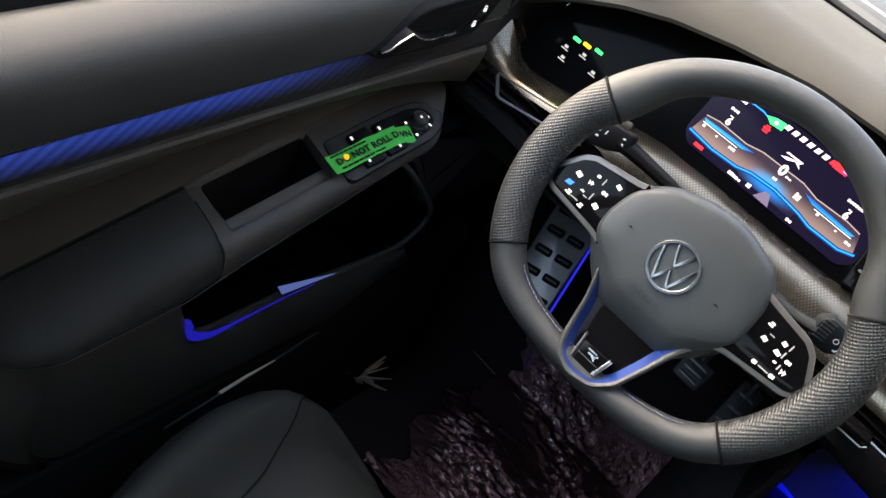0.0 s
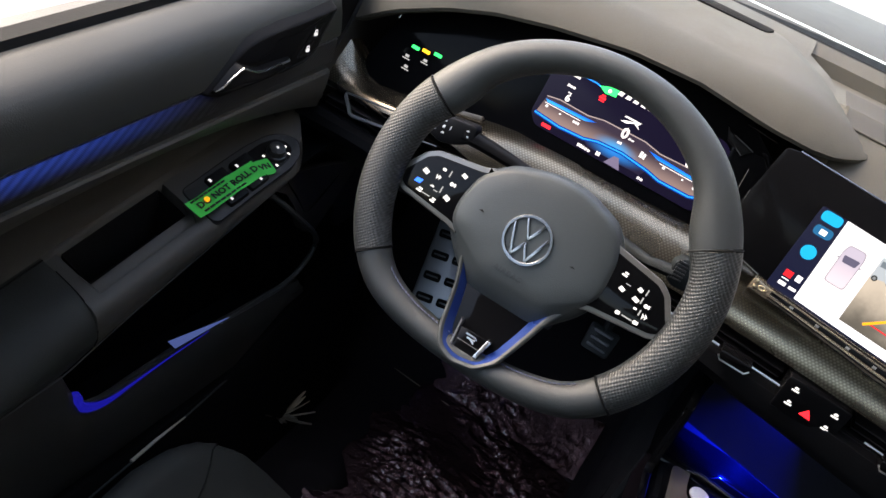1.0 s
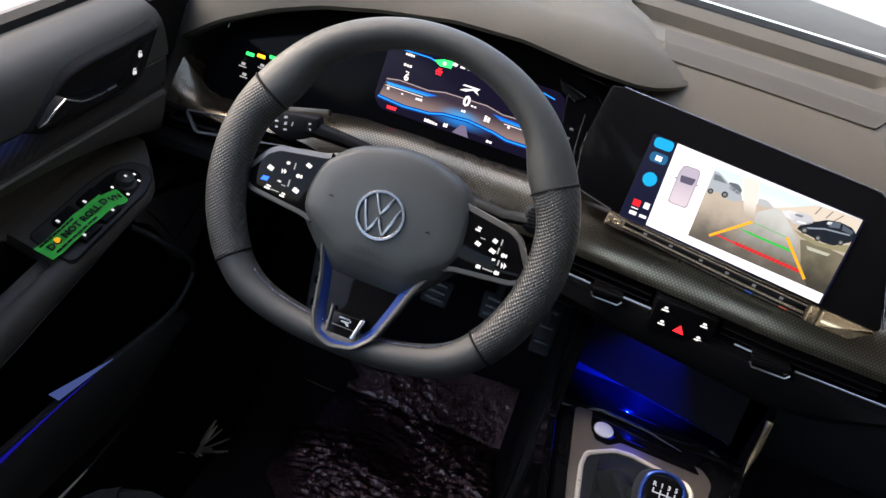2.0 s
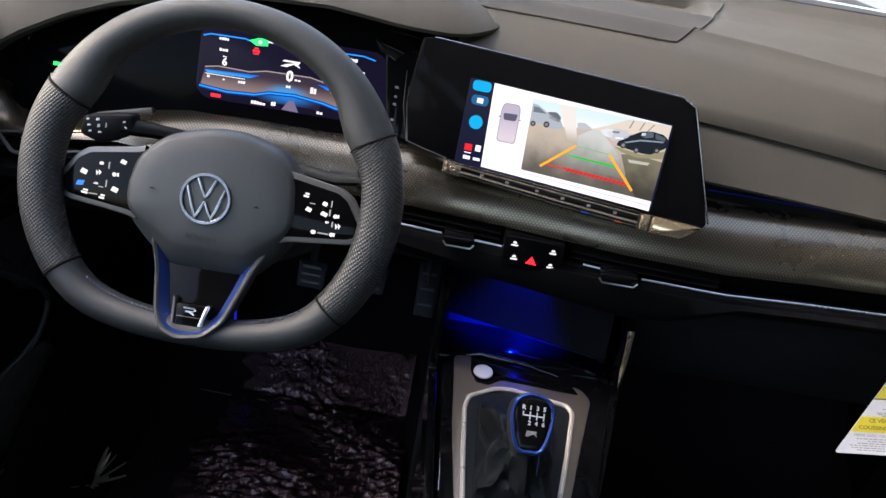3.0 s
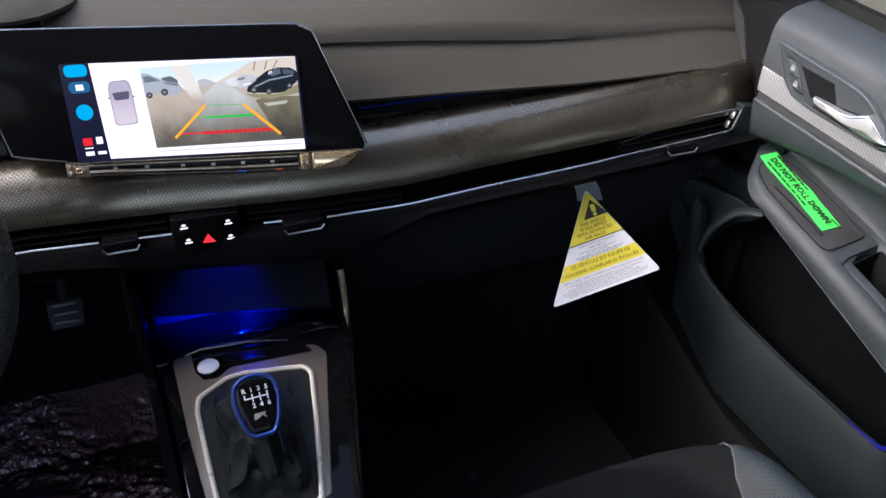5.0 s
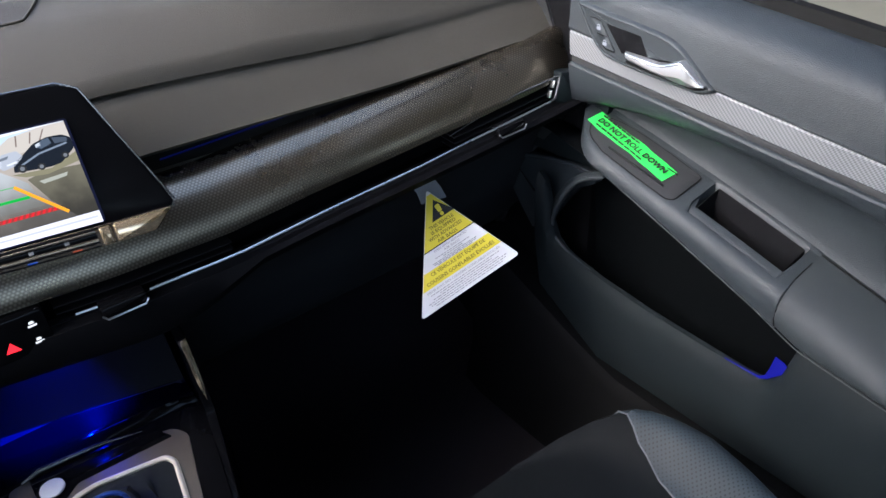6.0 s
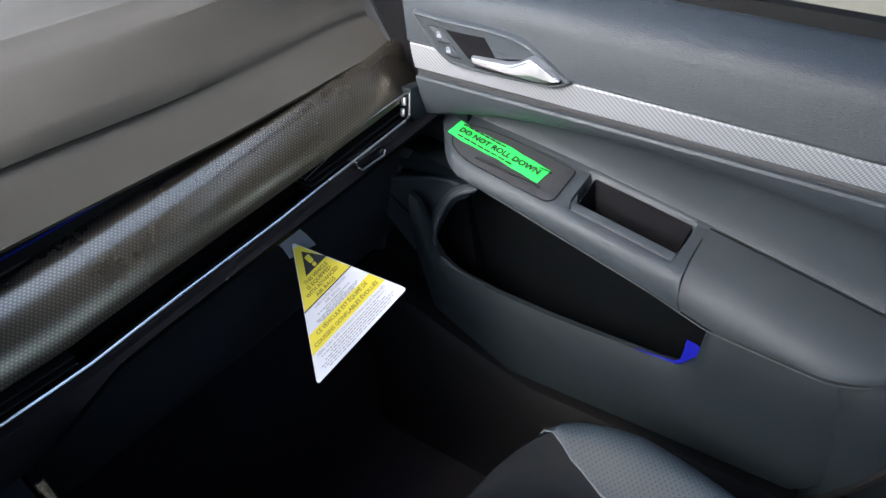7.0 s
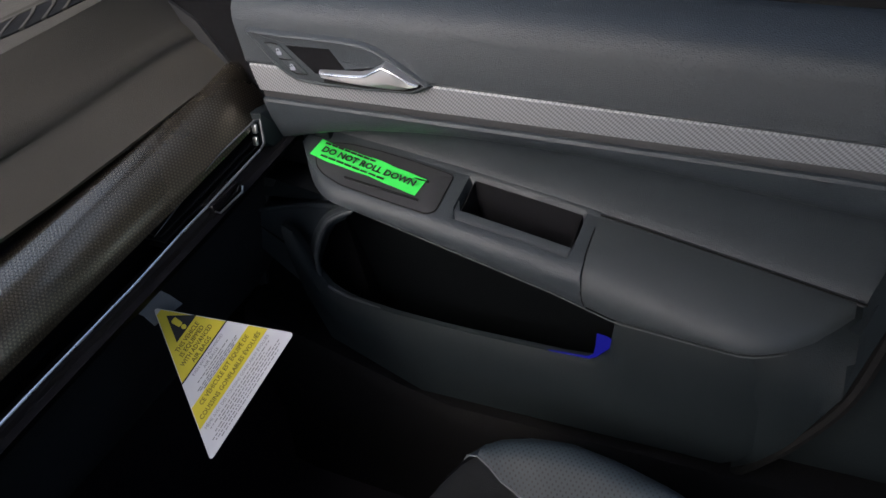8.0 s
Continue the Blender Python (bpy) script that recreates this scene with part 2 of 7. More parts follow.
PERF = weave("perforated_seat_leather", (0.022, 0.031, 0.037), (0.003, 0.004, 0.005), 0.0062, 0.5, 0.0, ("X", "Y"), 0.0, 0.0, 0.0, span=(0.45, 0.75))
PERF.node_tree.nodes["Principled BSDF"].inputs["Specular IOR Level"].default_value = 0.2
CARPET = surface("black_carpet", (0.0145, 0.0115, 0.0128), 0.95, grain=1.0, size=1500, spec=0.2)
BINLINER = surface("black_flock", (0.007, 0.007, 0.008), 0.95, grain=0.6, size=1500, spec=0.08)
RESTMETAL = surface("brushed_rest_metal", (0.3, 0.3, 0.31), 0.35, 0.6, stain=0.12)
# Near-black so that the shade inside the map bins is in the colour.
FLOCK = surface("shaded_bin_flock", (0.0022, 0.0028, 0.0033), 0.9, grain=0.8, size=900, spec=0.04, stain=0.3, stain_size=300)
SILVER = surface("silver_lever_finish", (0.42, 0.43, 0.45), 0.36, 0.8, stain=0.05)
FILM = surface("crumpled_clear_film", (0.13, 0.07, 0.073), 0.05, metal=0.85, coat=0.6, grain=0.8, size=260, stain=0.8, stain_size=9, relief=0.003, spec=0.8)
LINER = surface("dark_headliner", (0.1, 0.098, 0.094), 0.9, grain=0.5, size=900)
PLATE = surface("warm_grey_gear_plate", (0.15, 0.128, 0.102), 0.34, 0.4, stain=0.1)
CREAM = surface("warm_bright_trim", (0.78, 0.71, 0.6), 0.3, 0.3, stain=0.06)
GOLD = surface("warm_trim_and_sheen", (0.72, 0.57, 0.37), 0.16, 0.85, stain=0.1)
BRONZE = surface("dark_bronze_gloss", (0.3, 0.255, 0.2), 0.22, 0.75, stain=0.1)
CUBBY = surface("storage_box_plastic", (0.004, 0.004, 0.0045), 0.5, grain=0.4, size=900, spec=0.12)
TRAYMAT = surface("storage_rubber_mat", (0.028, 0.028, 0.032), 0.7, grain=0.5, size=700, spec=0.1)
BOOTSKIN = surface("boot_leather", (0.014, 0.0165, 0.0175), 0.45, grain=0.6, size=900, bump_kind="leather", spec=0.1)
STITCHBLUE = surface("dim_blue_thread", (0.03, 0.045, 0.12), 0.6)
BLUE_TRIM = surface("blue_anodised_trim", (0.03, 0.07, 0.3), 0.3, 0.6)
GREEN = surface("green_sticker", (0.05, 0.68, 0.085), 0.5, stain=0.08)
INK = surface("black_ink", (0.01, 0.01, 0.01), 0.6)
YELLOW = surface("yellow_card", (0.56, 0.47, 0.025), 0.55, stain=0.05)
WHITECARD = surface("white_card", (0.52, 0.53, 0.56), 0.55, stain=0.03)
GREYINK = surface("grey_print", (0.2, 0.205, 0.21), 0.6)
STRAP = surface("grey_strap", (0.18, 0.19, 0.2), 0.6)
PAINT = surface("white_car_paint", (0.1, 0.103, 0.1), 0.6, spec=0.1, grain=1.0, size=90, stain=0.3, stain_size=60)
CONCRETE = surface("wet_concrete", (0.32, 0.32, 0.3), 0.7, grain=0.8, size=20, stain=0.35, stain_size=0.7)
WALLMAT = surface("unseen_wall_render", (0.16, 0.16, 0.15), 0.9, grain=0.6, size=30, stain=0.2, stain_size=0.8)
PAVING = surface("olive_paving", (0.2, 0.2, 0.165), 0.8, grain=0.6, size=25, stain=0.3, stain_size=1.5)
LINEPAINT = surface("worn_line_paint", (0.4, 0.4, 0.37), 0.8, stain=0.3, stain_size=3.0)
WINDOW = glass("window_glass")
ICONGREEN = glow("green_light", (0.02, 0.9, 0.15), 2.0 * LUX)
ICONORANGE = glow("orange_light", (1.0, 0.42, 0.02), 2.2 * LUX)
ICONRED = glow("red_light", (1.0, 0.02, 0.03), 2.0 * LUX)
ICONBLUE = glow("blue_icon_light", (0.03, 0.15, 1.0), 2.2 * LUX)
AMBIENT = glow("blue_ambient_light", (0.003, 0.012, 1.0), 40.0 * LUX)

ICON_SOFT = glow("soft_icon_light", (0.95, 0.93, 0.9), 1.1 * LUX)
ICON_DIM = glow("dim_icon_light", (0.9, 0.9, 0.95), 0.7 * LUX)
GREYINK_LIT = glow("grey_icon_light", (0.75, 0.75, 0.75), 0.55 * LUX)
PALECAP = surface("pale_print", (0.65, 0.66, 0.68), 0.5)
CLEARFILM = surface("pale_plastic_film", (0.2, 0.18, 0.14), 0.2, coat=0.5, stain=0.3, stain_size=40)

# ---- mesh tools ----
def part(name, bm, material, parent=None, label="", smooth=True):
    me = bpy.data.meshes.new(name)
    bmesh.ops.recalc_face_normals(bm, faces=bm.faces)
    bm.to_mesh(me)
    bm.free()
    if smooth:
        me.shade_smooth()
        me.set_sharp_from_angle(angle=radians(38))
    me.materials.append(material)
    ob = new(name, me)
    if parent is not None:
        ob.parent = parent
        ob.matrix_parent_inverse = parent.matrix_world.inverted()
    if label:
        tagged(ob, label)
    return ob


def thing(name, label, category, at=(0, 0, 0), group=""):
    ob = new(name)
    ob.empty_display_size = 0.02
    ob.location = at
    ob.matrix_world = Matrix.Translation(at)
    return tagged(ob, label, category, group)


def loft(rings, closed=False, caps=False, bm=None, wrap=False):
    """A skin over rows of points; closed joins each row to a ring, wrap joins the last row to the first."""
    bm = bm or bmesh.new()
    vs = [[bm.verts.new(p) for p in r] for r in rings]
    n = len(vs[0])
    pairs = list(zip(vs, vs[1:])) + ([(vs[-1], vs[0])] if wrap else [])
    for a, b in pairs:
        for i in range(n if closed else n - 1):
            j = (i + 1) % n
            try:
                bm.faces.new((a[i], a[j], b[j], b[i]))
            except ValueError:
                pass
    if caps and closed:
        bm.faces.new(vs[0])
        bm.faces.new(vs[-1])
    return bm


def thick(rings, offset, closed_ends=True):
    """An open skin given thickness: the same rows moved by offset and joined along the border."""
    o = Vector(offset)
    full = [[Vector(p) for p in r] + [Vector(p) + o for p in reversed(r)] for r in rings]
    return loft(full, closed=True, caps=closed_ends)


def rounded(pts, r, n=4):
    """A polygon with its corners rounded."""
    out = []
    k = len(pts)
    for i in range(k):
        p, a, b = Vector(pts[i][:2]), Vector(pts[i - 1][:2]), Vector(pts[(i + 1) % k][:2])
        ra = min(r, 0.45 * (a - p).length, 0.45 * (b - p).length)
        s, e = p + (a - p).normalized() * ra, p + (b - p).normalized() * ra
        for j in range(n + 1):
            t = j / n
            out.append(tuple((1 - t) ** 2 * s + 2 * t * (1 - t) * p + t * t * e))
    return out


def shrink(pts, d):
    """A polygon moved inwards by d."""
    k = len(pts)
    area = sum(pts[i][0] * pts[(i + 1) % k][1] - pts[(i + 1) % k][0] * pts[i][1] for i in range(k))
    sg = 1 if area > 0 else -1
    out = []
    for i in range(k):
        a, p, b = Vector(pts[i - 1][:2]), Vector(pts[i][:2]), Vector(pts[(i + 1) % k][:2])
        e1, e2 = (p - a), (b - p)
        e1 = e1.normalized() if e1.length > 1e-9 else e2.normalized()
        e2 = e2.normalized() if e2.length > 1e-9 else e1
        nrm = Vector((-(e1.y + e2.y), e1.x + e2.x))
        nrm = nrm.normalized() if nrm.length > 1e-9 else Vector((-e1.y, e1.x))
        c = max(0.5, nrm.dot(Vector((-e1.y, e1.x))))
        q = p + nrm * (sg * d / c)
        out.append((q.x, q.y))
    return out


def slab(pts, z0, z1, m=None, bevel=0.001, bm=None, dome=0.0):
    """A flat piece with that outline from z0 to z1, its upper edge rounded, laid by the matrix m."""
    m = m or Matrix()
    rows = [[(x, y, z0) for x, y in pts], [(x, y, z1 - bevel) for x, y in pts]]
    if bevel:
        rows.append([(x, y, z1 - 0.3 * bevel) for x, y in shrink(pts, 0.3 * bevel)])
        rows.append([(x, y, z1) for x, y in shrink(pts, bevel)])
    if dome:
        cx, cy = sum(p[0] for p in pts) / len(pts), sum(p[1] for p in pts) / len(pts)
        for k in (0.8, 0.55, 0.3, 0.1):
            rows.append([(cx + (x - cx) * k, cy + (y - cy) * k, z1 + dome * (1 - k * k)) for x, y in pts])
    return loft([[m @ Vector(p) for p in r] for r in rows], closed=True, caps=True, bm=bm)


def box(x0, x1, y0, y1, z0, z1, m=None, bevel=0.001, bm=None):
    return slab([(x0, y0), (x1, y0), (x1, y1), (x0, y1)], z0, z1, m, bevel, bm)


def smooth_path(pts, n=6, closed=False):
    """A smooth line through the points."""
    P = [Vector(p) for p in pts]
    k = len(P)
    out = []
    for i in range(k if closed else k - 1):
        a = P[i - 1] if closed or i > 0 else P[0]
        b, c = P[i], P[(i + 1) % k]
        d = P[(i + 2) % k] if closed or i + 2 < k else P[-1]
        for j in range(n):
            t = j / n
            out.append(0.5 * (2 * b + (c - a) * t + (2 * a - 5 * b + 4 * c - d) * t * t + (3 * b - a - 3 * c + d) * t ** 3))
    if not closed:
        out.append(P[-1])
    return out


def tube(pts, r, sides=10, closed=False, bm=None, flat=1.0, up=(0, 0, 1)):
    """A rod along the points; r is one radius or one for each point."""
    P = [Vector(p) for p in pts]
    k = len(P)
    rs = r if isinstance(r, (list, tuple)) else [r] * k
    rings = []
    for i in range(k):
        a = P[i - 1] if closed or i else P[0]
        b = P[(i + 1) % k] if closed or i + 1 < k else P[-1]
        d = (b - a).normalized()
        s = d.cross(Vector(up))
        s = s.normalized() if s.length > 1e-6 else d.orthogonal().normalized()
        w = s.cross(d)
        rings.append([P[i] + rs[i] * (math.cos(q) * s + flat * math.sin(q) * w) for q in (2 * math.pi * j / sides for j in range(sides))])
    return loft(rings, closed=True, caps=not closed, bm=bm, wrap=closed)


def disc(r, n=24, cx=0.0, cy=0.0, ry=None):
    return [(cx + r * math.cos(2 * math.pi * i / n), cy + (ry or r) * math.sin(2 * math.pi * i / n)) for i in range(n)]


def ring_slab(outer, inner, z0, z1, m=None, bm=None, bevel=0.0006):
    """A frame between two outlines of the same number of points."""
    m = m or Matrix()
    so, si = shrink(outer, bevel), shrink(inner, -bevel)
    rows = [[(x, y, z0) for x, y in outer], [(x, y, z1 - bevel) for x, y in outer], [(x, y, z1) for x, y in so],
            [(x, y, z1) for x, y in si], [(x, y, z1 - bevel) for x, y in inner], [(x, y, z0) for x, y in inner]]
    return loft([[m @ Vector(p) for p in r] for r in rows], closed=True, bm=bm, wrap=True)


def facing(centre, normal, up=(0, 0, 1)):
    """A frame whose x runs to the right, y up and z out of a surface at centre."""
    n = Vector(normal).normalized()
    v = (Vector(up) - n * n.dot(Vector(up))).normalized()
    u = v.cross(n)
    return Matrix(((u.x, v.x, n.x, centre[0]), (u.y, v.y, n.y, centre[1]), (u.z, v.z, n.z, centre[2]), (0, 0, 0, 1)))


def letters(text, size, m, material, parent, name="lettering", label="", shear=0.0, spread=1.0, width=None, bold=0.0, lift=0.0003):
    """Raised letters in the built-in font, centred at the origin of m."""
    cu = bpy.data.curves.new(name, "FONT")
    cu.body, cu.size, cu.align_x, cu.align_y, cu.shear, cu.space_character = text, size, "CENTER", "CENTER", shear, spread
    cu.extrude, cu.offset, cu.resolution_u = lift / 2, bold, 2
    tmp = bpy.data.objects.new(name, cu)
    scene.collection.objects.link(tmp)
    me = bpy.data.meshes.new_from_object(tmp.evaluated_get(bpy.context.evaluated_depsgraph_get()))
    bpy.data.objects.remove(tmp)
    if width:
        xs = [v.co.x for v in me.vertices]
        k = width / (max(xs) - min(xs))
        me.transform(Matrix.Diagonal((k, 1, 1, 1)))
    me.transform(m)
    me.materials.clear()
    me.materials.append(material)
    ob = new(name, me)
    ob.parent = parent
    ob.matrix_parent_inverse = parent.matrix_world.inverted()
    if label:
        tagged(ob, label)
    return ob


def lerp(table, v):
    """Piecewise linear value from rows of (key, value)."""
    if v <= table[0][0]:
        return table[0][1]
    for (a, p), (b, q) in zip(table, table[1:]):
        if v <= b:
            return p + (q - p) * (v - a) / (b - a)
    return table[-1][1]


def steps(a, b, n):
    return [a + (b - a) * i / n for i in range(n + 1)]



def fair(table, degree):
    """The same table drawn as one smooth curve."""
    k = np.polyfit([a for a, b in table], [b for a, b in table], degree)
    return [(v, float(np.polyval(k, v))) for v in steps(table[0][0], table[-1][0], 30)]


# ---- the cabin shell and what lies outside ----
def structure(name, bm, material, label, smooth=True):
    return tagged(part(name, bm, material, None, "", smooth), label, "", "", "structure")


structure("ground", box(-60, 60, -60, 60, -0.5, -0.45, bevel=0), CONCRETE, "grey wet concrete ground around the parked car")

# floor pan with the toe board rising to the front
floor_rows = []
for x in steps(-0.78, 0.78, 12):
    floor_rows.append([(x, y, z) for y, z in ((-1.2, -0.03), (0.2, -0.03), (0.95, -0.03), (1.08, -0.01), (1.2, 0.06), (1.34, 0.25), (1.4, 0.42), (1.4, 0.6))])
structure("floor", thick(floor_rows, (0, 0, -0.03)), CARPET, "black carpeted car floor with a rising toe board")

# roof, headliner, pillars and rear wall
roof_rows = []
for x in steps(-0.62, 0.62, 10):
    e = 0.05 * (abs(x) / 0.62) ** 3
    roof_rows.append([(x, y, z - e) for y, z in ((0.52, 1.25), (0.35, 1.3), (0.0, 1.33), (-0.6, 1.33), (-1.2, 1.28))])
structure("ceiling", thick(roof_rows, (0, 0, 0.03)), LINER, "dark grey fabric headliner under the car roof")
for s in (-1, 1):
    pil = [(s * 0.715, 1.02, 0.74), (s * 0.69, 0.86, 0.9), (s * 0.655, 0.68, 1.1), (s * 0.625, 0.5, 1.25)]
    structure("pillar_front", tube(smooth_path(pil, 4), [0.04] * 13, 10, flat=0.7), LOWER, "grey plastic trim on the windscreen pillar")
    pil = [(s * 0.76, -0.12, 0.4), (s * 0.74, -0.14, 0.75), (s * 0.68, -0.16, 1.1), (s * 0.625, -0.18, 1.3)]
    structure("pillar_middle", tube(smooth_path(pil, 4), [0.06] * 13, 10, flat=0.8), LOWER, "grey plastic trim on the door pillar")
    # Unseen side walls; the left one stops lower to let light in.
    structure("wall_side", box(-1.2, -0.12, 0.0, 0.86 if s < 0 else 1.3, 0, 0.03, Matrix(((0, 0, s, s * 0.76), (1, 0, 0, 0), (0, 1, 0, 0), (0, 0, 0, 1)))), LOWER, "plain dark side wall behind the front door")
    rail = [(s * 0.63, 0.5, 1.26), (s * 0.645, 0.2, 1.28), (s * 0.64, -0.5, 1.28), (s * 0.62, -1.2, 1.25)]
    structure("roof_rail", tube(smooth_path(rail, 4), 0.03, 8), LINER, "grey lining along the roof edge")
structure("wall_rear", box(-0.76, 0.76, -0.03, 0.86, -1.23, -1.2, Matrix(((1, 0, 0, 0), (0, 0, 1, 0), (0, 1, 0, 0), (0, 0, 0, 1)))), LOWER, "plain dark wall behind the seats")

# Unseen wall and canopy, added to hold back light from the right.
structure("wall_blocker", box(5.6, 6.0, -9.0, 10, -0.45, 11.0), WALLMAT, "unseen plain wall added to block light from the right")
structure("canopy", box(1.5, 5.6, -9.0, 10, 2.5, 2.7), WALLMAT, "unseen plain canopy added to shade the right side")
# Darker than the open ground: the right side's dimness is in the colour.
structure("pavement", box(1.1, 5.6, -9.0, 10, -0.452, -0.446, bevel=0), PAVING, "olive grey ground strip beside the parked car, darkened in place of shade")
structure("road_line", box(2.9, 3.05, -0.9, 3.5, -0.447, -0.442, bevel=0), LINEPAINT, "worn white painted line on the paving")
for s in (-1, 1):
    sill = []
    for y in steps(-0.12, 1.0, 14):
        k = lerp([(0.0, 0.0), (0.7, 0.0), (1.0, 0.12)], y)
        sill.append([(s * 0.6, y, -0.03), (s * 0.63, y, 0.06), (s * 0.645, y, 0.135 + k), (s * 0.66, y, 0.155 + k), (s * 0.69, y, 0.16 + k), (s * 0.8, y, 0.15 + k), (s * 0.8, y, -0.05)])
    structure("trim_sill", loft(sill, closed=True, caps=True), SHADESILL, "plastic sill trim below the door, shade in its colour")
    kick = []
    for y in steps(0.8, 1.4, 10):
        kick.append([(s * 0.7, y, -0.03), (s * 0.71, y, 0.2), (s * 0.725, y, 0.36), (s * 0.735, y, 0.5), (s * 0.74, y, 0.62)])
    trimp = []
    for u in steps(0, 1, 6):
        trimp.append([(s * (0.695 + 0.02 * k), -0.12 + u * (0.1 + lerp([(0.1, 0.39), (0.165, 0.36), (0.224, 0.29), (0.349, 0.222), (0.44, 0.198), (0.5, 0.16), (0.6, 0.09)], 0.1 + 0.5 * k)), 0.1 + 0.5 * k) for k in steps(0, 1, 10)])
    structure("trim_pillar", thick(trimp, (s * 0.01, 0, 0)), LOWER, "dark lower pillar trim behind the door")
    structure("wall_kick", thick(kick, (s * 0.03, 0, 0)), SHADESILL, "footwell side trim, shade in its colour")
for s, top in ((-1, 0.716), (1, 0.732)):
    structure("trim_seal", box(min(s * 0.716, s * 0.78), max(s * 0.716, s * 0.78), 0.804, 1.06, 0.5, top), BINLINER, "black rubber seal between door and dashboard")
structure("wall_bulkhead", box(-0.78, 0.78, 1.38, 1.42, -0.1, 0.78), CARPET, "black carpeted bulkhead behind the dashboard")

# windscreen
glass_rows = []
for x in steps(-0.66, 0.66, 12):
    b = 0.06 * (1 - (x / 0.66) ** 2)
    glass_rows.append([(x * (1.04 - 0.14 * k), 1.36 + b - (0.84 + 0.6 * b) * k, 0.81 + 0.44 * k + 0.03 * math.sin(math.pi * k)) for k in steps(0, 1, 8)])
wind = structure("window_1", thick(glass_rows, (0, 0.003, 0.004)), WINDOW, "clear laminated windscreen glass")
wind.visible_shadow = False

# bonnet and the cowl below the windscreen
bonnet_rows = []
for x in steps(-0.74, 0.74, 20):
    c = 0.05 * (x / 0.74) ** 2
    bonnet_rows.append([(x, y, z - c) for y, z in ((1.58, 0.79), (1.6, 0.802), (1.8, 0.81), (2.1, 0.8), (2.32, 0.78), (2.4, 0.7))])
bonnet = part("bonnet", thick(bonnet_rows, (0, 0, -0.02)), PAINT)
tagged(bonnet, "pale painted car bonnet wet with rain drops", "bonnet")
cowl_rows = [[(x, y, z) for y, z in ((1.36, 0.79), (1.42, 0.797), (1.5, 0.785), (1.57, 0.78), (1.6, 0.77))] for x in steps(-0.74, 0.74, 10)]
tagged(part("cowl", thick(cowl_rows, (0, 0, -0.02)), BINLINER), "black plastic cowl below the windscreen", "cowl")

# ---- dashboard ----
dash = thing("dashboard", "dark soft-touch dashboard with carbon-pattern band and slim vents", "dashboard", (0, 0.9, 0.3))


def bow(x):
    """How far the lower dash stands forward along the width."""
    return lerp([(-0.72, 0.0), (-0.62, 0.005), (-0.45, 0.035), (-0.3, 0.035), (-0.2, 0.028), (-0.05, 0.012), (0.08, 0.0), (0.72, 0.0)], x)


def lift(x):
    """How far the band and the vents rise along the width."""
    return lerp([(-0.72, 0.012), (-0.62, 0.012), (-0.5, -0.012), (-0.4, -0.002), (-0.3, -0.004), (-0.2, 0.0), (-0.05, 0.0), (0.2, -0.008), (0.3, -0.002), (0.55, 0.008), (0.72, 0.018)], x)


XS = steps(-0.26, 0.742, 60)
FOOT = [(0.15, 0.664), (0.25, 0.659), (0.35, 0.653), (0.45, 0.647), (0.55, 0.645), (0.72, 0.643)]
CREASE = [(0.14, 0.72), (0.22, 0.7135), (0.3, 0.706), (0.4, 0.6955), (0.47, 0.69), (0.55, 0.687), (0.72, 0.684)]
RIDGE = [(0.16, 0.737), (0.25, 0.731), (0.3, 0.7285), (0.36, 0.7225), (0.43, 0.715), (0.5, 0.71), (0.64, 0.704), (0.72, 0.702)]
EDGE_Y = [(-0.13, 0.99), (0.1, 0.98), (0.3, 0.957), (0.45, 0.938), (0.6, 0.925), (0.72, 0.92)]
EDGE_Z = [(-0.05, 0.788), (0.11, 0.7855), (0.19, 0.78), (0.26, 0.775), (0.35, 0.7695), (0.43, 0.765), (0.5, 0.762), (0.72, 0.757)]
STEP_Z = [(0.04, 0.798), (0.15, 0.796), (0.25, 0.791), (0.33, 0.785), (0.45, 0.778), (0.52, 0.774), (0.72, 0.766)]
pad_rows = []
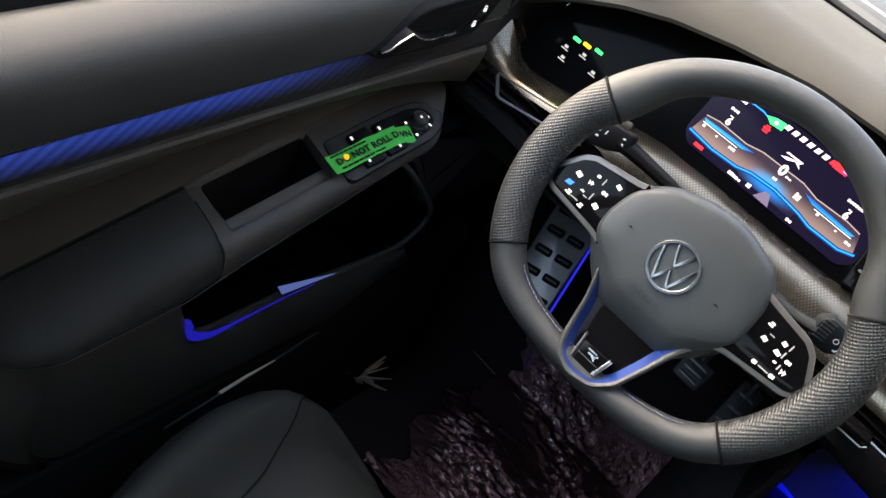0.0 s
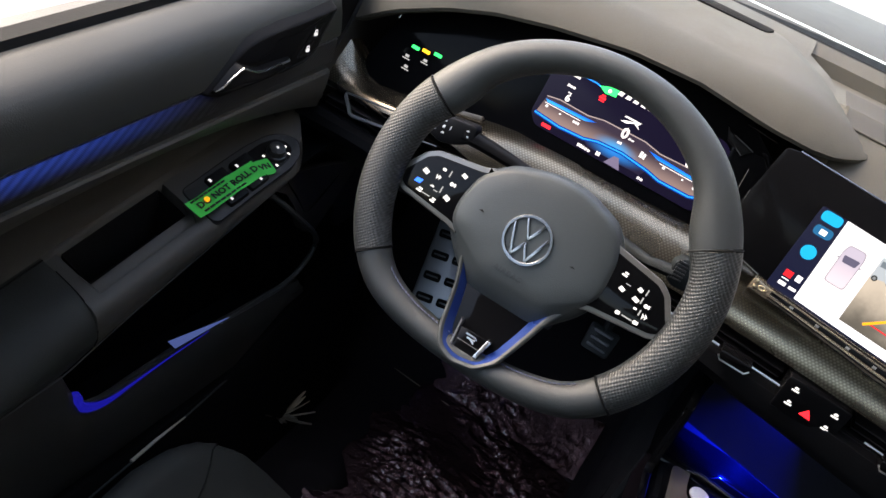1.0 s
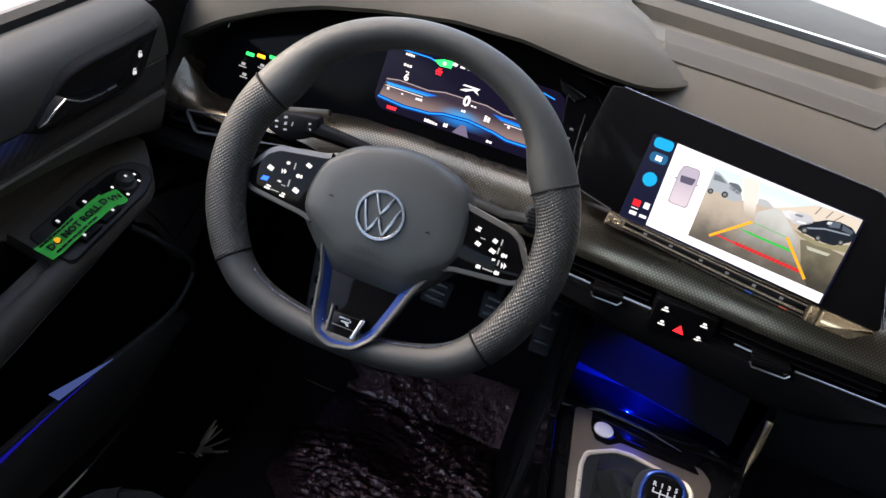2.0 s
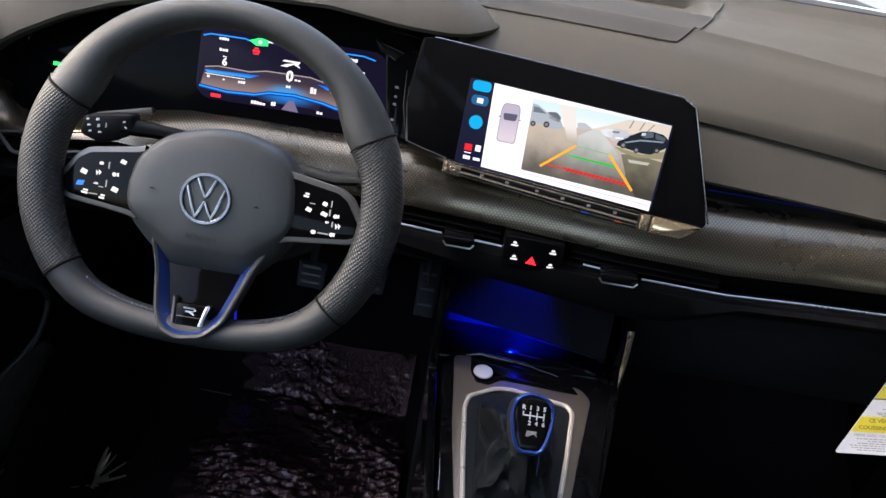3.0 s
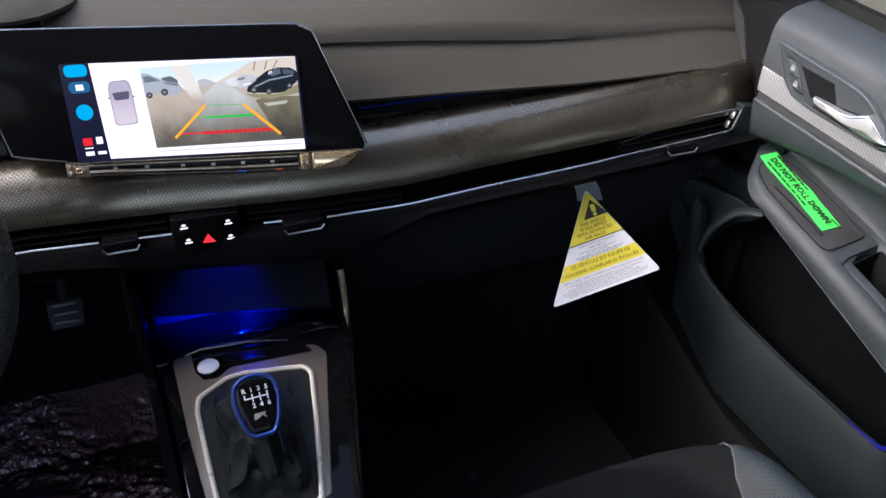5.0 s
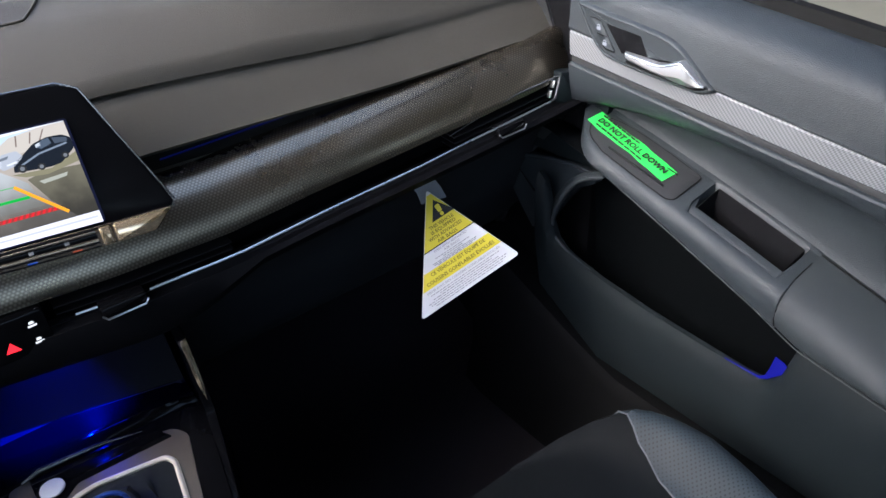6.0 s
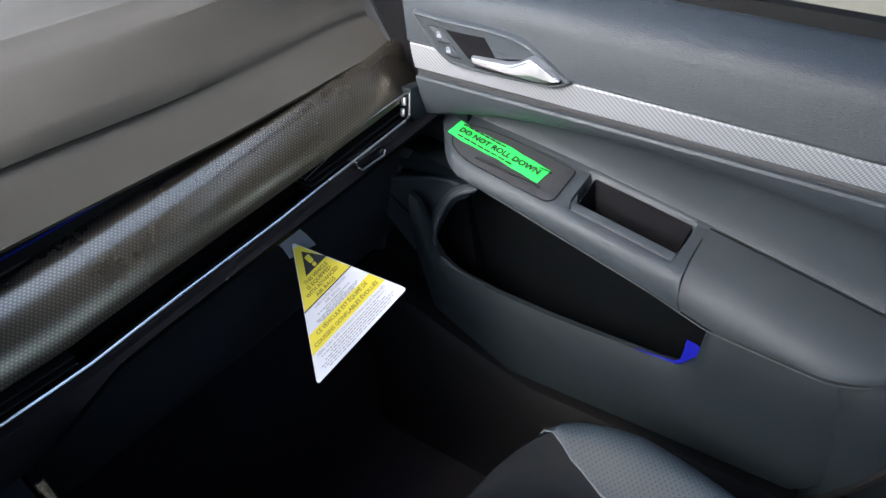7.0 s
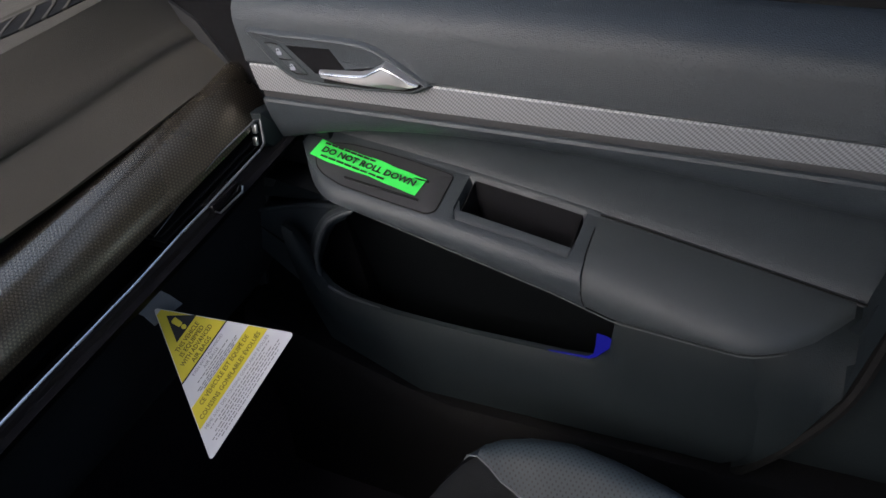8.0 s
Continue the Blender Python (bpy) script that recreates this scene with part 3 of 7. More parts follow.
for x in XS:
    a, c, r, ye, ze, zs = (lerp(q, x) for q in (FOOT, CREASE, RIDGE, EDGE_Y, EDGE_Z, STEP_Z))
    end = 0.006 * max(0, (x - 0.64) / 0.075) ** 2
    deep = lerp([(0.36, 1.0), (0.5, 0.0)], x)   # the crease runs out towards the passenger
    rec = lerp([(0.198, 1.0), (0.216, 0.0)], x)   # the deep slot behind the centre panel
    deck = lerp([(0.1, 0.792), (0.5, 0.779), (0.72, 0.771)], x)
    yr = 0.895 + 0.004 * (1 - deep)
    pad_rows.append([(x, y, z - end) for y, z in (
        (0.9, a - 0.002), (0.862, a - 0.003), (0.8565, a - 0.0015), (0.8545, a + 0.002), (0.8655, a + 0.3 * (c - a)), (0.8805, a + 0.78 * (c - a)),
        (0.889, c - 0.0035), (0.8905 + 0.0025 * deep, c - 0.0005), (0.8915 + 0.002 * deep, c + 0.001), (0.8915 - 0.0025 * deep, c + 0.0035), (0.8925 - 0.002 * deep, c + 0.4 * (r - c)), (yr - 0.001, r - 0.002), (yr + 0.004, r + 0.003),
        (0.6 * yr + 0.4 * ye, r + 0.45 * (ze - r)), (0.2 * yr + 0.8 * ye, r + 0.86 * (ze - r)), (ye - 0.004, ze - 0.002), (ye + 0.004, ze + 0.0008), (ye + 0.03, 0.55 * ze + 0.45 * zs), (ye + 0.057, zs - 0.0006), (ye + 0.0595, zs + 0.001), (ye + 0.0635, zs + 0.0011), (ye + 0.067, zs - 0.0015),
        (ye + 0.09, 0.5 * (zs + deck) - 0.002), (1.1, deck), (1.19, 0.789), (1.194, 0.7885 - 0.003 * rec), (1.198, 0.7885 - 0.0145 * rec), (1.33, 0.79 - 0.018 * rec), (1.338, 0.791), (1.35, 0.795), (1.38, 0.803))])
pad_rows = [[(x, max(y, 1.06), z if y > 1.06 else 0.775) if x < -0.152 else (x, y, z) for x, y, z in row] for row in pad_rows]
part("upper_pad", thick(pad_rows, (0, 0.02, -0.03)), PAD, dash, "warm dark grey soft upper pad")

hood_rows = []
for x in steps(-0.742, -0.105, 52):
    zl = lerp([(-0.715, 0.66), (-0.68, 0.685), (-0.66, 0.698), (-0.6, 0.728), (-0.54, 0.75), (-0.47, 0.766), (-0.38, 0.78), (-0.3, 0.782), (-0.22, 0.772), (-0.165, 0.768), (-0.14, 0.768), (-0.105, 0.772)], x)
    k = lerp([(-0.715, 0.2), (-0.6, 0.8), (-0.5, 1.0), (-0.22, 1.0), (-0.165, 0.7), (-0.105, 0.0)], x)
    yl = lerp([(-0.715, 0.87), (-0.66, 0.868), (-0.5, 0.872), (-0.3, 0.884), (-0.2, 0.895), (-0.165, 0.904), (-0.14, 0.918), (-0.12, 0.938), (-0.105, 0.965)], x)
    top = lerp([(-0.715, 0.775), (-0.6, 0.795), (-0.5, 0.808), (-0.24, 0.811), (-0.2, 0.81), (-0.165, 0.804), (-0.14, 0.796), (-0.105, 0.784)], x)
    hood_rows.append([(x, yl + 0.06, zl + 0.006), (x, yl + 0.012, zl - 0.002), (x, yl + 0.002, zl - 0.0005), (x, yl, zl + 0.004),
                      (x, yl + 0.008, zl + 0.004 + (top - zl) * 0.22), (x, yl + 0.03, zl + (top - zl) * 0.66), (x, yl + 0.055, zl + (top - zl) * 0.9), (x, yl + 0.085, zl + (top - zl) * 0.985),
                      (x, 1.03 + 0.03 * (1 - k), top + 0.002 * k), (x, 1.1, top + 0.004 * k), (x, 1.2, top * k + 0.795 * (1 - k)), (x, 1.25, top * k * 0.997 + 0.795 * (1 - k)),
                      (x, 1.29, 0.795), (x, 1.38, 0.803)])
hood_rows = [[(x - 0.1 * max(0.0, min(1.0, (x + 0.32) / 0.215)) * lerp([(0.98, 0.0), (1.07, 0.28), (1.18, 0.6), (1.29, 1.0), (1.38, 1.0)], y), y, z) for x, y, z in row] for row in hood_rows]
part("binnacle_hood", thick(hood_rows, (0, 0.014, -0.003)), PAD, dash, "warm grey hood over the instruments")
part("hood_slot", slab(rounded([(-0.5, 1.185), (-0.275, 1.185), (-0.265, 1.232), (-0.5, 1.232)], 0.012), 0.80, 0.8128, bevel=0.0005), BINLINER, dash, "black slot in the hood top")
# grey panel let into the top in front of the slot, with a slanting end
PANEL_END = [(0.101, 0.97), (0.154, 1.063), (0.204, 1.189)]
panel_rows, panel_rim = [], []
for x in steps(-0.145, 0.2, 46):
    prof = [(y, z) for _, y, z in min(pad_rows, key=lambda r: abs(r[0][0] - x))[15:]]
    a = max(lerp(EDGE_Y, x) + 0.005, lerp(PANEL_END, x) if x > 0.101 else 0.0)
    panel_rows.append([(x, y, lerp(prof, y) + 0.0012) for y in steps(a, 1.1895, 16)])
    panel_rim.append((x, a, lerp(prof, a) + 0.0014))
cp = part("centre_panel", thick(panel_rows, (0, 0, -0.003)), PANELGREY, dash, "grey panel let into the dash top")
part("panel_rim", tube(panel_rim + [(0.206, 1.2, 0.79), (0.232, 1.27, 0.791), (0.25, 1.325, 0.7915)], 0.0014, 6), PAD, cp, "raised rim of the panel")

# decor band over the whole width
band_rows, lip_rows, vent_rows = [], [], []
for x in steps(-0.715, 0.715, 70):
    by, bz = bow(x), lift(x)
    e = 0.02 * max(0, (abs(x) - 0.66) / 0.055)
    zi = lerp([(-0.72, 0.642), (-0.7, 0.626), (-0.684, 0.609), (-0.666, 0.598), (-0.595, 0.608), (-0.54, 0.62), (-0.45, 0.633)], x)
    zo = lerp([(-0.72, 0.575), (-0.678, 0.588), (-0.595, 0.599), (-0.54, 0.606), (-0.45, 0.61)], x)
    side = [(0.895, zi), (0.876, zi), (0.862, 0.7 * zi + 0.3 * zo), (0.85, 0.45 * zi + 0.55 * zo), (0.843, 0.25 * zi + 0.75 * zo + 0.001), (0.835, zo), (0.831, zo - 0.006), (0.834, zo - 0.011)]
    kl = lerp([(-0.72, 1.0), (-0.52, 1.0), (-0.42, 0.0)], x)
    plain = ([(x, 0.886 + by, 0.6375 + bz * 0.5), (x, 0.864 + by, 0.6375 + bz * 0.6), (x, 0.846 + by, 0.6335 + bz * 0.8), (x, 0.8325 + by + 0.5 * e, 0.6235 + bz), (x, 0.822 + by + e, 0.6085 + bz), (x, 0.812 + by + e, 0.59 + bz), (x, 0.811 + by + e, 0.579 + bz), (x, 0.818 + by + e, 0.576 + bz)])
    band_rows.append([(x, p[1] + (q[0] - p[1]) * kl, p[2] + (q[1] - p[2]) * kl) for p, q in zip(plain, side)])
    vent_rows.append([(x, 0.818 + by, 0.578 + bz), (x, 0.845 + by, 0.572 + bz), (x, 0.845 + by, 0.545 + bz), (x, 0.8 + by, 0.543 + bz)])
    ctr = lerp([(-0.2, 0.0), (-0.08, -0.012), (0.1, -0.022), (0.16, -0.016), (0.22, 0.0)], x)
    up = lerp([(0.14, 0.0), (0.22, 1.0)], x)   # the lip is slimmer before the passenger
    lip_rows.append([(x, 0.806 + by, 0.549 + bz), (x, 0.797 + by, 0.547 + 0.0015 * up + bz), (x, 0.792 + by, 0.538 + 0.006 * up + bz + ctr), (x, 0.797 + by, 0.526 + 0.01 * up + bz + ctr), (x, 0.82 + by, 0.519 + bz + ctr)])
part("decor_band", thick(band_rows, (0, 0.02, -0.01)), CARBON, dash, "carbon-pattern decor band, warm reflection in its colour")
part("vent_recess", thick(vent_rows, (0, 0.01, 0)), GLOSS, dash, "glossy black vent channel")
part("lower_lip", thick(lip_rows, (0, 0.012, 0.004)), LIPBLACK, dash, "rounded black lower lip")
for x0, x1 in ((-0.715, -0.13), (0.125, 0.715)):
    rows = []
    for x in steps(x0, x1, 20):
        by, bz = bow(x), lift(x)
        rows.append([(x, 0.82 + by, 0.52 + bz), (x, 0.855 + by, 0.5 + bz), (x, 0.893 + by, 0.467 + bz)] + ([(x, 0.92 + by, 0.445), (x, 0.96 + by, 0.43), (x, 1.02 + by, 0.425), (x, 1.2, 0.43), (x, 1.38, 0.46)] if x0 < 0 else [(x, 0.92 + by, 0.42), (x, 0.95 + by, 0.34), (x, 1.02 + by, 0.27), (x, 1.2, 0.26), (x, 1.38, 0.3)]))
    part("knee_panel" if x0 < 0 else "glovebox", thick(rows, (0, 0.02, 0.01)), DARK, dash, "black knee panel" if x0 < 0 else "closed black glovebox")
part("recess_light", tube([(x, 0.8735, 0.6475) for x in steps(0.17, 0.45, 20)], 0.001, 6), glow("faint_blue_line", (0.02, 0.05, 0.7), 0.045 * LUX), dash, "thin faint blue light line")
part("band_recess", box(0.12, 0.715, 0.876, 0.9, 0.63, 0.66), RUBBER, dash, "dark gap above the band")

# chrome lines and vent vanes
def chrome(x0, x1, dz=0.0, dy=0.0, r=0.0014):
    return tube([(x, 0.7995 + dy + bow(x), 0.5585 + dz + lift(x) + lerp([(0.44, 0.0), (0.52, 0.003), (0.66, 0.0035)], x)) for x in steps(x0, x1, 16)], r, 8)


part("chrome_line", chrome(0.105, 0.65), SATIN, dash, "thin satin chrome line")
part("chrome_line", chrome(0.035, 0.055, 0.002), SATIN, dash)
part("chrome_line", chrome(-0.215, -0.135), SATIN, dash)
part("chrome_line", chrome(-0.095, -0.062), SATIN, dash)
for x0, x1 in ((-0.22, -0.065), (0.02, 0.2), (0.5, 0.665), (-0.69, -0.56)):
    for k in range(3):
        part("vent_vane", thick([[(x, 0.812 + bow(x), 0.5505 + 0.008 * k + lift(x)), (x, 0.84 + bow(x), 0.5525 + 0.008 * k + lift(x))] for x in steps(x0, x1, 6)], (0, 0, 0.0014)), BLACKTRIM, dash)
for x0, x1 in ((-0.132, -0.095), (0.055, 0.1), (0.555, 0.6)):
    dz, dy = lift((x0 + x1) / 2), bow((x0 + x1) / 2)
    tab = part("vent_slider", slab(rounded([(x0, 0.549 + dz), (x1, 0.549 + dz), (x1, 0.561 + dz), (x0, 0.561 + dz)], 0.003), 0, 0.018, Matrix(((1, 0, 0, 0), (0, 0, -1, 0.81 + dy), (0, 1, 0, 0), (0, 0, 0, 1))), 0.003), GLOSS, dash)
    part("slider_edge", tube([(x0, 0.791 + dy, 0.5545 + dz), (x0 + 0.004, 0.7905 + dy, 0.5495 + dz), (x1 - 0.004, 0.7905 + dy, 0.5495 + dz), (x1, 0.791 + dy, 0.5545 + dz)], 0.0011, 6), SATIN, tab)
# bright end pieces of the outer vents
v = part("vent_frame", tube([(-0.6635, 0.813, 0.597), (-0.662, 0.812, 0.594), (-0.649, 0.81, 0.5765), (-0.644, 0.81, 0.575), (-0.591, 0.814, 0.5835), (-0.53, 0.818, 0.594)], [0.0014, 0.0024, 0.0026, 0.0024, 0.0018, 0.0008], 6), GREYMETAL, dash, "slim metal vent frame")
part("vent_edge", tube([(-0.6635, 0.814, 0.5972), (-0.589, 0.816, 0.608), (-0.53, 0.82, 0.6165)], [0.0013, 0.0013, 0.0008], 6), GREYMETAL, v)
v = part("vent_frame", tube([(0.494, 0.813, 0.5775), (0.552, 0.8125, 0.5885), (0.603, 0.812, 0.5975), (0.668, 0.809, 0.6015), (0.6735, 0.806, 0.6005), (0.663, 0.804, 0.576), (0.65, 0.8035, 0.572)], [0.0004, 0.0008, 0.001, 0.0014, 0.0017, 0.0017, 0.0012], 6), GREYMETAL, dash, "slim metal vent frame")
for x, z in ((0.6625, 0.5945), (0.6565, 0.5825)):
    part("vent_end", slab(rounded([(x - 0.0028, z - 0.0048), (x + 0.0004, z - 0.0048), (x + 0.0036, z + 0.0044), (x + 0.0004, z + 0.0044)], 0.001, 2), 0, 0.006, Matrix(((1, 0, 0, 0), (0, 0, -1, 0.811), (0, 1, 0, 0), (0, 0, 0, 1))), 0.001), SATIN, v)
part("vent_cheek", slab(rounded([(0.674, 0.6075), (0.707, 0.6), (0.71, 0.556), (0.69, 0.55), (0.6635, 0.572)], 0.003), 0, 0.02, Matrix(((1, 0, 0, 0), (0, 0, -1, 0.823), (0, 1, 0, 0), (0, 0, 0, 1))), 0.003), LOWER, dash, "dark cheek beside the vent")

# button block with the hazard switch
hz = facing((-0.025, 0.812, 0.556), (0, -1, 0.1))
block = part("switch_block", slab(rounded([(-0.036, -0.02), (0.036, -0.022), (0.036, 0.02), (-0.036, 0.022)], 0.004), -0.02, 0.006, hz, 0.002), GLOSS, dash, "glossy black switch block")
part("hazard_mark", slab([(-0.0066, -0.011), (0.0066, -0.012), (0.0, -0.0015)], 0.006, 0.0068, hz, 0.0002), ICONRED, block, "red lit hazard triangle", smooth=False)
for ix, iy in ((-0.023, 0.0115), (0.023, 0.0085), (-0.021, -0.006), (0.023, -0.0095)):
    part("switch_icon", slab(rounded([(ix - 0.0026, iy), (ix + 0.0026, iy), (ix + 0.0018, iy + 0.0026), (ix - 0.0018, iy + 0.0026)], 0.001, 2), 0.006, 0.0065, hz, 0.0001), ICON_SOFT, block)
    part("switch_icon", box(ix - 0.004, ix + 0.004, iy - 0.003, iy - 0.0012, 0.006, 0.0065, hz, 0.0001), ICON_SOFT, block)

# demister grille at the passenger side, let into the pad
GM = Matrix(((1, 0, 0, 0), (0, 1, 0, 0), (-0.02, 0.18, 1, 0.7652 + 0.012 - 0.18 * 0.955), (0, 0, 0, 1)))   # lies in the sloping facet of the pad
grille = part("demister_grille", slab(rounded([(0.527, 0.984), (0.541, 0.951), (0.576, 0.943), (0.609, 0.938), (0.633, 0.9355), (0.695, 0.929), (0.695, 0.967), (0.644, 0.974), (0.59, 0.9785), (0.559, 0.982)], 0.002), -0.02, 0.0012, GM, 0.0004), RUBBER, dash, "black demister grille")
for i in range(6):
    x = 0.5415 + 0.0238 * i
    y = lerp([(0.541, 0.951), (0.576, 0.943), (0.609, 0.938), (0.695, 0.929)], x)
    part("grille_bar", slab([(x - 0.0025, y), (x + 0.0025, y - 0.001), (x + 0.0325, y + 0.0175), (x + 0.045, min(y + 0.03, 0.974)), (x + 0.039, min(y + 0.03, 0.974)), (x + 0.0265, y + 0.0175)], 0.0, 0.0022, GM, 0.0004), PAD, grille)
part("grille_edge", slab([(0.545, 0.9795), (0.59, 0.9745), (0.644, 0.97), (0.695, 0.963), (0.695, 0.967), (0.644, 0.974), (0.59, 0.9785), (0.559, 0.982)], 0.0, 0.0019, GM, 0.0004), PAD, grille)
for s in (-1, 1):
    prof = [(0.83, 0.53), (0.815, 0.58), (0.86, 0.65), (0.88, 0.7), (0.95, 0.76), (1.1, 0.785), (1.3, 0.79), (1.3, 0.3), (1.0, 0.27), (0.93, 0.42)]
    part("end_cap", slab(prof, 0, 0.012, Matrix(((0, 0, s, s * 0.712), (1, 0, 0, 0), (0, 1, 0, 0), (0, 0, 0, 1))), 0.003), DARK, dash, "dark end cap")

# ---- instrument display ----
instruments = thing("instrument_panel", "glossy black instrument panel with a lit digital display", "instruments", (-0.42, 0.92, 0.6))
CL = facing((-0.349, 0.907, 0.689), (0, -math.cos(radians(20)), math.sin(radians(20))))
part("gloss_panel", slab(rounded([(-0.336, -0.088), (-0.318, -0.098), (-0.246, -0.087), (-0.19, -0.075), (-0.1, -0.062), (0.14, -0.056), (0.16, 0.05), (0.1, 0.09), (-0.1, 0.085), (-0.188, 0.057), (-0.228, 0.046), (-0.299, 0.021), (-0.314, 0.009), (-0.321, -0.005), (-0.34, -0.07)], 0.006), -0.02, -0.002, CL, 0.002), SMOKED, instruments, "glossy black panel")
disp = part("display", slab(rounded([(-0.112, -0.03), (-0.1, -0.042), (0.11, -0.042), (0.122, -0.03), (0.116, 0.036), (0.104, 0.045), (-0.1, 0.045), (-0.112, 0.036)], 0.006), -0.004, 0.0, CL, 0.0005), glow("display_night", (0.007, 0.005, 0.018), 1.0 * LUX), instruments, "dark violet digital display")

# ---- infotainment screen ----
SC = facing((-0.0433, 0.8343, 0.6972), (-0.127, -0.9605, 0.2475))
info = thing("infotainment_screen", "glossy black centre screen showing a reversing camera view", "screen", (0.0, 0.85, 0.62))
part("panel", slab(rounded([(-0.15, -0.041), (-0.128, -0.0455), (-0.1008, -0.0505), (-0.06, -0.0565), (0.178, -0.084), (0.201, -0.062), (0.156, 0.06), (0.14, 0.067), (-0.136, 0.0785), (-0.152, 0.076), (-0.16, 0.0)], 0.004), -0.03, -0.0015, SC, 0.002), SMOKED, info, "glossy black panel")
part("edge_trim", tube([SC @ Vector(p) for p in ((-0.138, 0.0785, -0.003), (0.1, 0.0695, -0.003), (0.14, 0.068, -0.003), (0.156, 0.06, -0.003), (0.202, -0.06, -0.003))], 0.0011, 8), DARKCHROME, info, "thin bright edge")
part("left_edge", tube([SC @ Vector(p) for p in ((-0.158, 0.02, -0.002), (-0.1565, -0.002, -0.002), (-0.149, -0.041, -0.002), (-0.128, -0.0457, -0.002), (-0.1008, -0.0507, -0.002))], [0.0003, 0.0007, 0.0008, 0.0008, 0.0006], 6), GREYMETAL, info)
part("display", slab(rounded([(-0.09, -0.054), (0.138, -0.06), (0.138, 0.038), (-0.09, 0.044)], 0.003), -0.003, 0.0, SC, 0.0004), glow("screen_black", (0.012, 0.014, 0.04), 0.8 * LUX), info, "lit display")

# ---- steering wheel ----
WH = facing((-0.348, 0.638, 0.648), (0, -math.cos(radians(26)), math.sin(radians(26))))
wheel = thing("steering_wheel", "black leather sports steering wheel with flattened bottom", "steering wheel", (-0.348, 0.638, 0.48))


def rim_point(a):
    """The rim's middle line and half widths at the angle a in degrees."""
    c, s = math.cos(radians(a)), math.sin(radians(a))
    r = 0.158
    x, y = r * c, 0.013 + r * s
    u = -(y + 0.108)
    y += 0.62 * 0.5 * (u + math.sqrt(u * u + 0.0004))
    side = abs(c) ** 1.5
    bump = sum(math.exp(-(((a - c0 + 180) % 360 - 180) / 11) ** 2) for c0 in (30, 150))
    k = 1 - 0.028 * bump
    return x * k, 0.013 + (y - 0.013) * k, 0.0138 + 0.0052 * side + 0.004 * bump


def rim_piece(a0, a1, n, grow=0.0):
    rings = []
    for i in range(n + 1):
        a = a0 + (a1 - a0) * i / n
        x, y, w = rim_point(a)
        x1, y1, _ = rim_point(a + 1)
        x2, y2, _ = rim_point(a - 1)
        d = Vector((x1 - x2, y1 - y2, 0)).normalized()
        o = Vector((d.y, -d.x, 0))
        ring = []
        for j in range(18):
            q = 2 * math.pi * j / 18
            ring.append(WH @ (Vector((x, y, 0.004)) + o * (w + grow) * math.cos(q) + Vector((0, 0, (0.0165 + grow) * math.sin(q)))))
        rings.append(ring)
    return loft(rings, closed=True, caps=True)


part("rim_top", rim_piece(25, 155, 40), LEATHER, wheel, "smooth black leather rim")
part("rim_bottom", rim_piece(218, 322, 36), LEATHER, wheel, "smooth black leather rim")
part("rim_grip", rim_piece(-37, 24, 22, 0.0006), GRIP, wheel, "perforated leather grip")
part("rim_grip", rim_piece(156, 217, 22, 0.0006), GRIP, wheel, "perforated leather grip")
hub_pts = rounded([(-0.083, 0.0), (-0.076, 0.034), (-0.05, 0.057), (-0.01, 0.069), (0.02, 0.07), (0.06, 0.058), (0.08, 0.034), (0.084, -0.008), (0.073, -0.034), (0.043, -0.068), (-0.032, -0.068), (-0.06, -0.045), (-0.078, -0.025)], 0.012, 3)
def hub_ring(d, z, chin=0.0):
    """The hub's outline moved inwards, its lower edge raised towards the front face."""
    return [WH @ Vector((x, y + chin * max(0.0, min(1.0, (-0.012 - y) / 0.04)), z)) for x, y in shrink(hub_pts, d)]


hub_rows = [hub_ring(0.004, -0.05), hub_ring(0.0, -0.035), hub_ring(0.0, -0.014), hub_ring(0.0012, -0.007, 0.002), hub_ring(0.004, 0.0005, 0.013), hub_ring(0.0065, 0.0035, 0.0165), hub_ring(0.0095, 0.005, 0.0175)]
for k in (0.75, 0.5, 0.25, 0.08):
    hub_rows.append([WH @ Vector((x * k, y * k + 0.004 * (1 - k), 0.005 + 0.004 * (1 - k * k))) for x, y in [(p.x, p.y) for p in (WH.inverted() @ q for q in hub_ring(0.0095, 0.005, 0.0175))]])
hub = part("airbag_cover", loft(hub_rows, closed=True, caps=True), HUB, wheel, "dark grey airbag cover")
part("boss", slab(disc(0.05, 28), -0.11, -0.03, WH, 0.006), DARK, wheel, "black column boss")
lpod = [(-0.144, 0.002), (-0.129, 0.0255), (-0.118, 0.0325), (-0.072, 0.04), (-0.06, 0.045), (-0.06, -0.03), (-0.077, -0.0245), (-0.132, -0.0185), (-0.141, -0.0135)]
rpod = [(-x, y) for x, y in reversed(lpod)]
for pts in (lpod, rpod):
    o = rounded(pts, 0.004)
    pod = part("spoke", slab(o, -0.02, 0.0, WH, 0.002), PODFRAME, wheel, "satin grey spoke surround")
    part("button_panel", slab(shrink(o, 0.0052), -0.004, 0.0012, WH, 0.001), GLOSS, pod, "glossy black button panel")
vo = [(-0.0735, -0.018), (-0.052, -0.039), (-0.0405, -0.066), (-0.031, -0.104), (-0.022, -0.1205), (-0.0045, -0.1268), (0.019, -0.122), (0.034, -0.107), (0.0435, -0.08), (0.051, -0.056), (0.07, -0.02)]
vi = [(-0.062, -0.018), (-0.0468, -0.041), (-0.0358, -0.068), (-0.0264, -0.103), (-0.0188, -0.1166), (-0.0034, -0.1218), (0.0172, -0.1176), (0.0297, -0.105), (0.0388, -0.0785), (0.0455, -0.055), (0.06, -0.02)]
